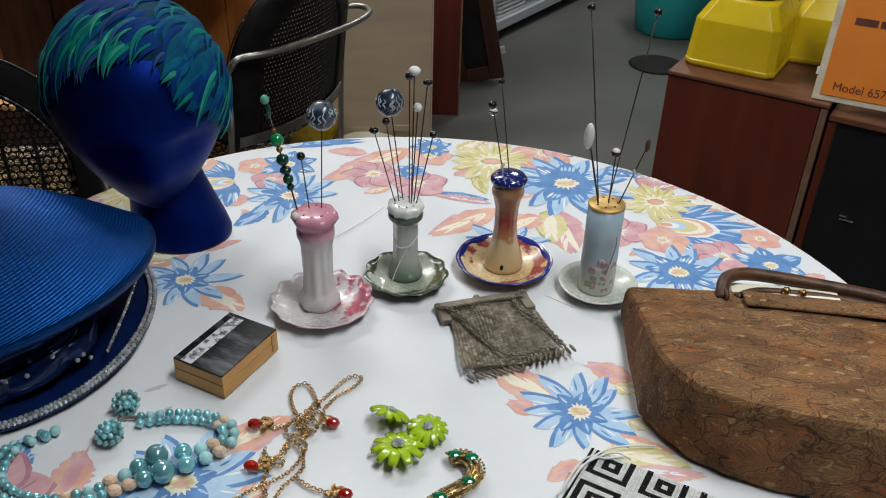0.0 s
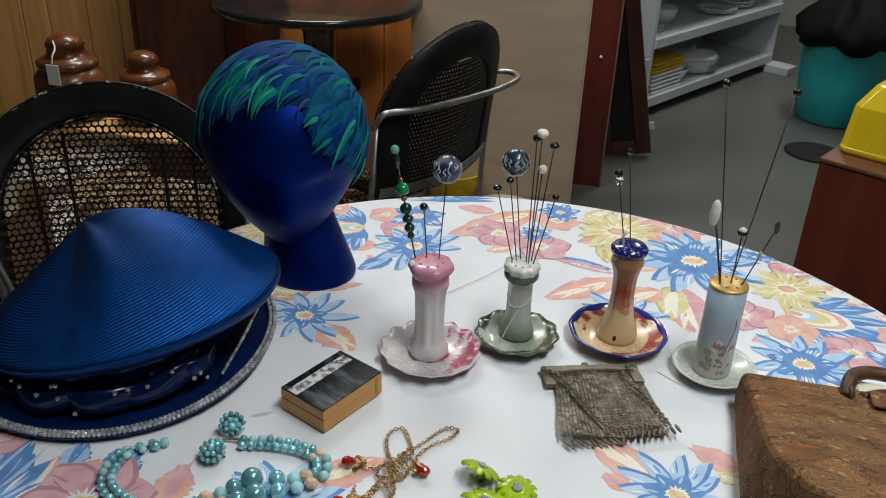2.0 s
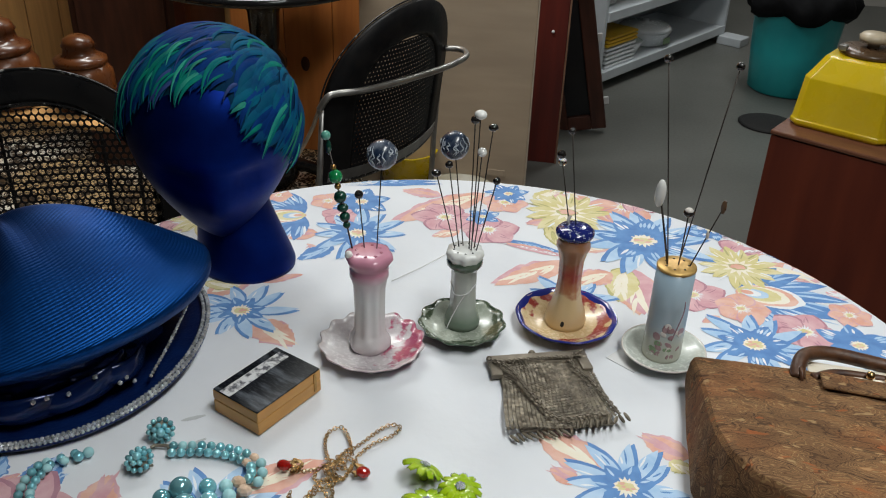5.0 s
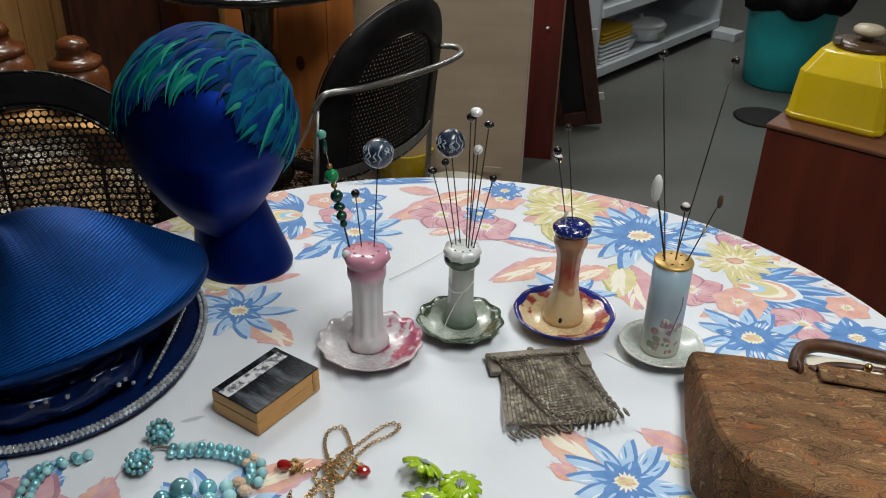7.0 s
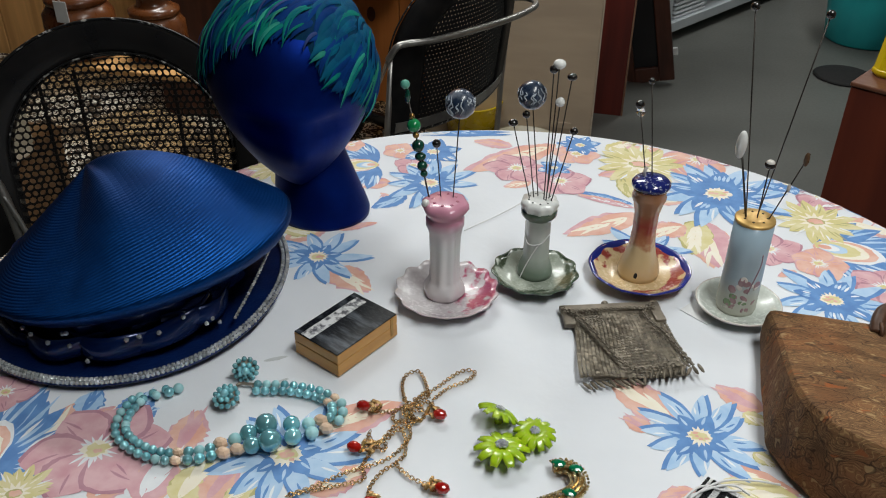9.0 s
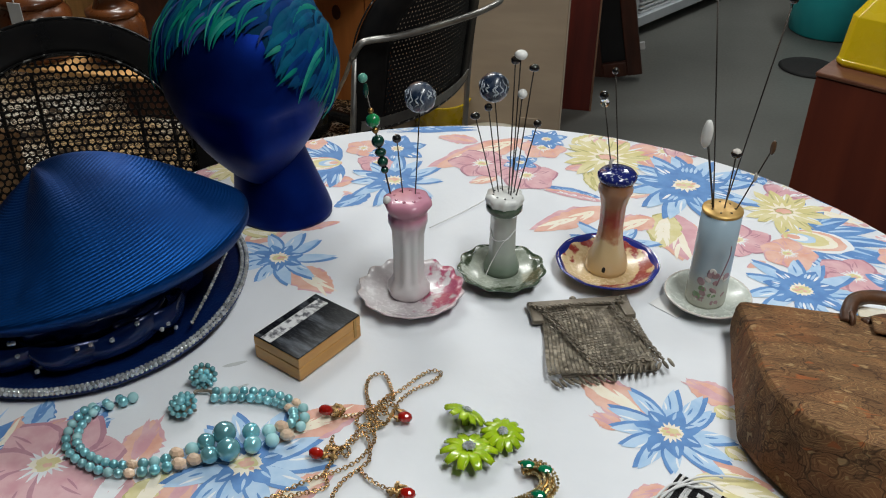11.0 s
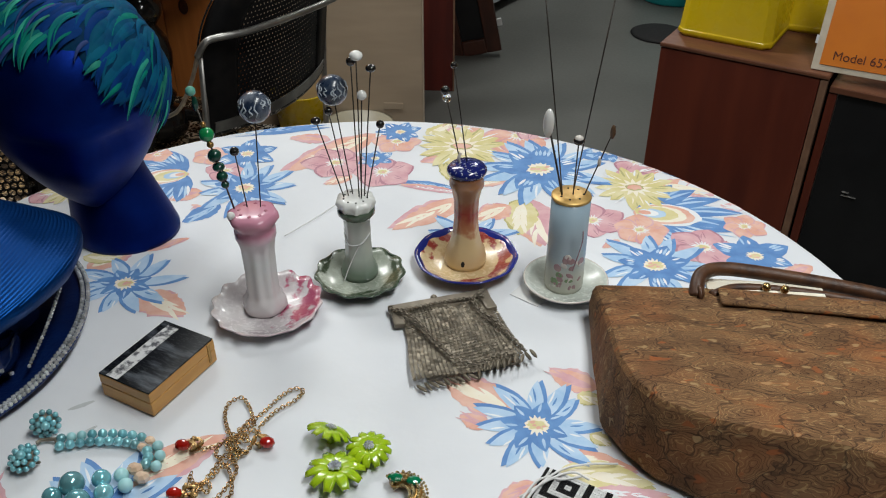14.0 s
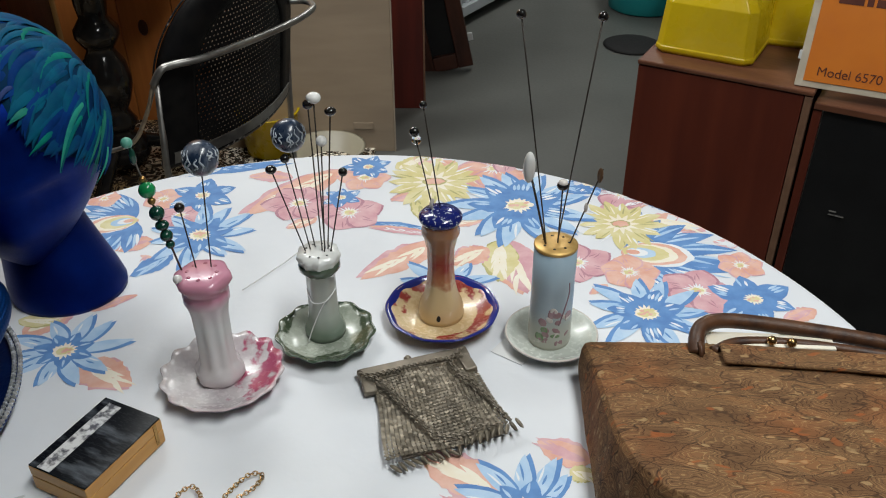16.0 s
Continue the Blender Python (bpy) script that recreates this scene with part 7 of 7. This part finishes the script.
def words(text, x, z, size, parent):
    cu = bpy.data.curves.new("lettering", "FONT")
    cu.body, cu.size, cu.extrude = text, size, 0.0003
    o = new("lettering", cu)
    dg = bpy.context.evaluated_depsgraph_get()
    me = bpy.data.meshes.new_from_object(o.evaluated_get(dg))
    bpy.data.objects.remove(o)
    me.materials.clear()
    me.materials.append(M["ink"])
    t = new("lettering", me)
    t.parent = parent
    t.matrix_basis = lean @ pose(x, -0.0012, z, 90, 0, 0)
    return t


words("Model 6570", 0.034, 0.024, 0.024, bk)
for x0, x1 in ((0.042, 0.085), (0.090, 0.101), (0.106, 0.150)):
    part("title_bar", bm_box(x0, x1, -0.0016, -0.0009, 0.158, 0.172, m=lean), M["ink"], bk, smooth=False)
part("staple", bm_box(-0.004, 0.001, -0.002, 0.006, 0.05, 0.066, m=lean), M["tag"], bk, smooth=False)

# ---- left back: sideboard, jars, pine chest, pedestal table ----
sb = thing("low_table", -1.78, 1.80, 0, "low brown wooden table under the amber canisters", "table")
part("top", bm_box(0.25, 0.74, 0.04, 0.24, 0.486, 0.50), M["panelling"], sb, smooth=False, bevel=0.003)
part("apron", bm_box(0.27, 0.71, 0.20, 0.215, 0.46, 0.485), M["mahogany"], sb, smooth=False)
for x in (0.26, 0.67):
    for y in (0.05, 0.20):
        part("leg", bm_box(x, x + 0.009, y, y + 0.009, 0.012, 0.485), M["black_metal"], sb, smooth=False, bevel=0.003)


lc = thing("wooden_chest", -1.88, 1.62, 0, "low plain brown wooden chest standing on the carpet", "chest")
part("carcass", bm_box(0.0, 0.34, 0.0, 0.30, 0.02, 0.253), M["chest_brown"], lc, smooth=False, bevel=0.004)
part("lid", bm_box(-0.008, 0.348, -0.010, 0.305, 0.255, 0.275), M["chest_brown"], lc, "plain wooden lid", smooth=False, bevel=0.004)
part("plinth", bm_box(0.01, 0.33, 0.012, 0.29, 0.012, 0.06), M["frame_wood"], lc, smooth=False)
cream = thing("cream_box", -1.80, 1.65, 0.275, "cream cardboard box with an olive stripe on the chest", "box")
part("tray", bm_box(0.0, 0.30, 0.0, 0.11, 0.0, 0.026), M["paper"], cream, "white lower tray", smooth=False, bevel=0.002)
part("lid", bm_box(-0.002, 0.302, -0.002, 0.112, 0.028, 0.175), M["cream_tub"], cream, smooth=False, bevel=0.002)
part("stripe", bm_box(0.0, 0.30, -0.0035, -0.0022, 0.085, 0.112), M["p_olive"], cream, "printed olive stripe", smooth=False)


def jar(x, y, z, s, label):
    j = thing("canister", x, y, z, label, "canister", group="amber glazed canisters")
    part("body", bm_lathe([(0.07 * s, 0), (0.085 * s, 0.01), (0.092 * s, 0.06 * s), (0.09 * s, 0.115 * s), (0.075 * s, 0.135 * s), (0.072 * s, 0.138 * s)], 36), M["amber"], j)
    lid = part("lid", bm_lathe([(0.074 * s, 0.138 * s), (0.078 * s, 0.145 * s), (0.078 * s, 0.156 * s), (0.06 * s, 0.165 * s), (0.05 * s, 0.17 * s), (0.045 * s, 0.19 * s), (0.05 * s, 0.195 * s), (0.04 * s, 0.215 * s), (0.02 * s, 0.225 * s), (0, 0.226 * s)], 36), M["amber"], j, "domed glazed lid")
    return j


j1 = jar(-1.40, 1.93, 0.50, 1.0, "large amber glazed ceramic canister with a lid and white price tag")
part("tag_string", bm_tube(smooth_path([(0.0, -0.045, 0.215), (0.025, -0.075, 0.205), (0.028, -0.094, 0.19), (0.026, -0.098, 0.172)]), 0.0022, 6), M["thread"], j1)
part("price_tag", bm_box(0.008, 0.044, -0.1005, -0.098, 0.116, 0.170), M["tag"], j1, "blank white price tag", smooth=False, bevel=0.002)
jar(-1.195, 1.96, 0.50, 0.84, "smaller amber glazed ceramic canister with a lid")

dr = thing("dark_cupboard", -1.48, 2.62, 0, "dark red-brown wooden cupboard", "cupboard")
part("carcass", bm_box(-0.16, 0.22, 0.0, 0.38, 0, 1.3), M["frame_wood"], dr, smooth=False, bevel=0.003)
part("door", bm_box(-0.13, 0.19, -0.014, -0.001, 0.05, 1.25), M["frame_wood"], dr, smooth=False, bevel=0.004)
part("stile", bm_box(0.225, 0.265, -0.02, 0.02, 0, 1.3), M["mahogany"], dr, smooth=False, bevel=0.003)
pc = thing("pine_chest", -1.21, 2.93, 0, "orange-brown knotty pine chest", "chest")
for i, (x0, x1) in enumerate(((0.0, 0.2), (0.203, 0.38), (0.383, 0.6), (0.603, 0.83))):
    part("plank", bm_box(x0, x1, 0, 0.02, 0.0, 1.2), M["pine"], pc, smooth=False, bevel=0.002)
part("carcass", bm_box(0.0, 0.83, 0.021, 0.065, 0, 1.2), M["mahogany"], pc, smooth=False)
for x, z, r in ((0.275, 0.346, 0.021), (0.18, 0.326, 0.014), (0.1, 0.62, 0.012), (0.68, 0.5, 0.012), (0.30, 0.7, 0.01)):
    part("knot", bm_lathe([(r, -0.001), (r * 0.8, 0.0006), (0, 0.001)], 16, m=Matrix.Translation((x, -0.001, z)) @ Matrix.Rotation(math.pi / 2, 4, "X") @ Matrix.Diagonal((0.8, 1.3, 1, 1))), M["knot"], pc, "dark knot")

pt = thing("pedestal_table", -0.93, 2.55, 0, "black lacquered pedestal table with a turned column", "table")
part("column", bm_lathe([(0.07, 0.05), (0.085, 0.08), (0.075, 0.13), (0.045, 0.15), (0.055, 0.17), (0.062, 0.185), (0.05, 0.205), (0.042, 0.225), (0.055, 0.25), (0.068, 0.29), (0.071, 0.325), (0.063, 0.37), (0.045, 0.40), (0.038, 0.415), (0.05, 0.43), (0.064, 0.455), (0.064, 0.475), (0.05, 0.495), (0.04, 0.51), (0.045, 0.54), (0.05, 0.63), (0.08, 0.68), (0.12, 0.70)], 32), M["black_gloss"], pt)
part("top", bm_lathe([(0.1, 0.70), (0.30, 0.708), (0.33, 0.716), (0.33, 0.735), (0.32, 0.74), (0, 0.74)], 56), M["black_gloss"], pt)
for i in range(3):
    a = 0.5 + 2.1 * i
    part("foot", bm_tube(smooth_path([(0.03 * math.cos(a), 0.03 * math.sin(a), 0.12), (0.12 * math.cos(a), 0.12 * math.sin(a), 0.09), (0.23 * math.cos(a), 0.23 * math.sin(a), 0.03)]), 0.022, 8), M["black_gloss"], pt)

# ---- small tubs on the floor behind the chair ----
yt = thing("yellow_tub", -0.50, 2.70, 0.012, "yellow plastic tub on the floor", "tub")
part("tub", bm_lathe([(0.07, 0), (0.08, 0.005), (0.1, 0.14), (0.105, 0.145), (0.096, 0.145), (0.075, 0.01), (0, 0.008)], 28), M["yellow"], yt)
ct = thing("cream_tub", -0.30, 2.60, 0.0, "shallow cream plastic tub on the floor", "tub")
part("tub", bm_lathe([(0.09, 0), (0.1, 0.005), (0.115, 0.07), (0.122, 0.075), (0.11, 0.075), (0.09, 0.01), (0, 0.008)], 28), M["cream_tub"], ct)
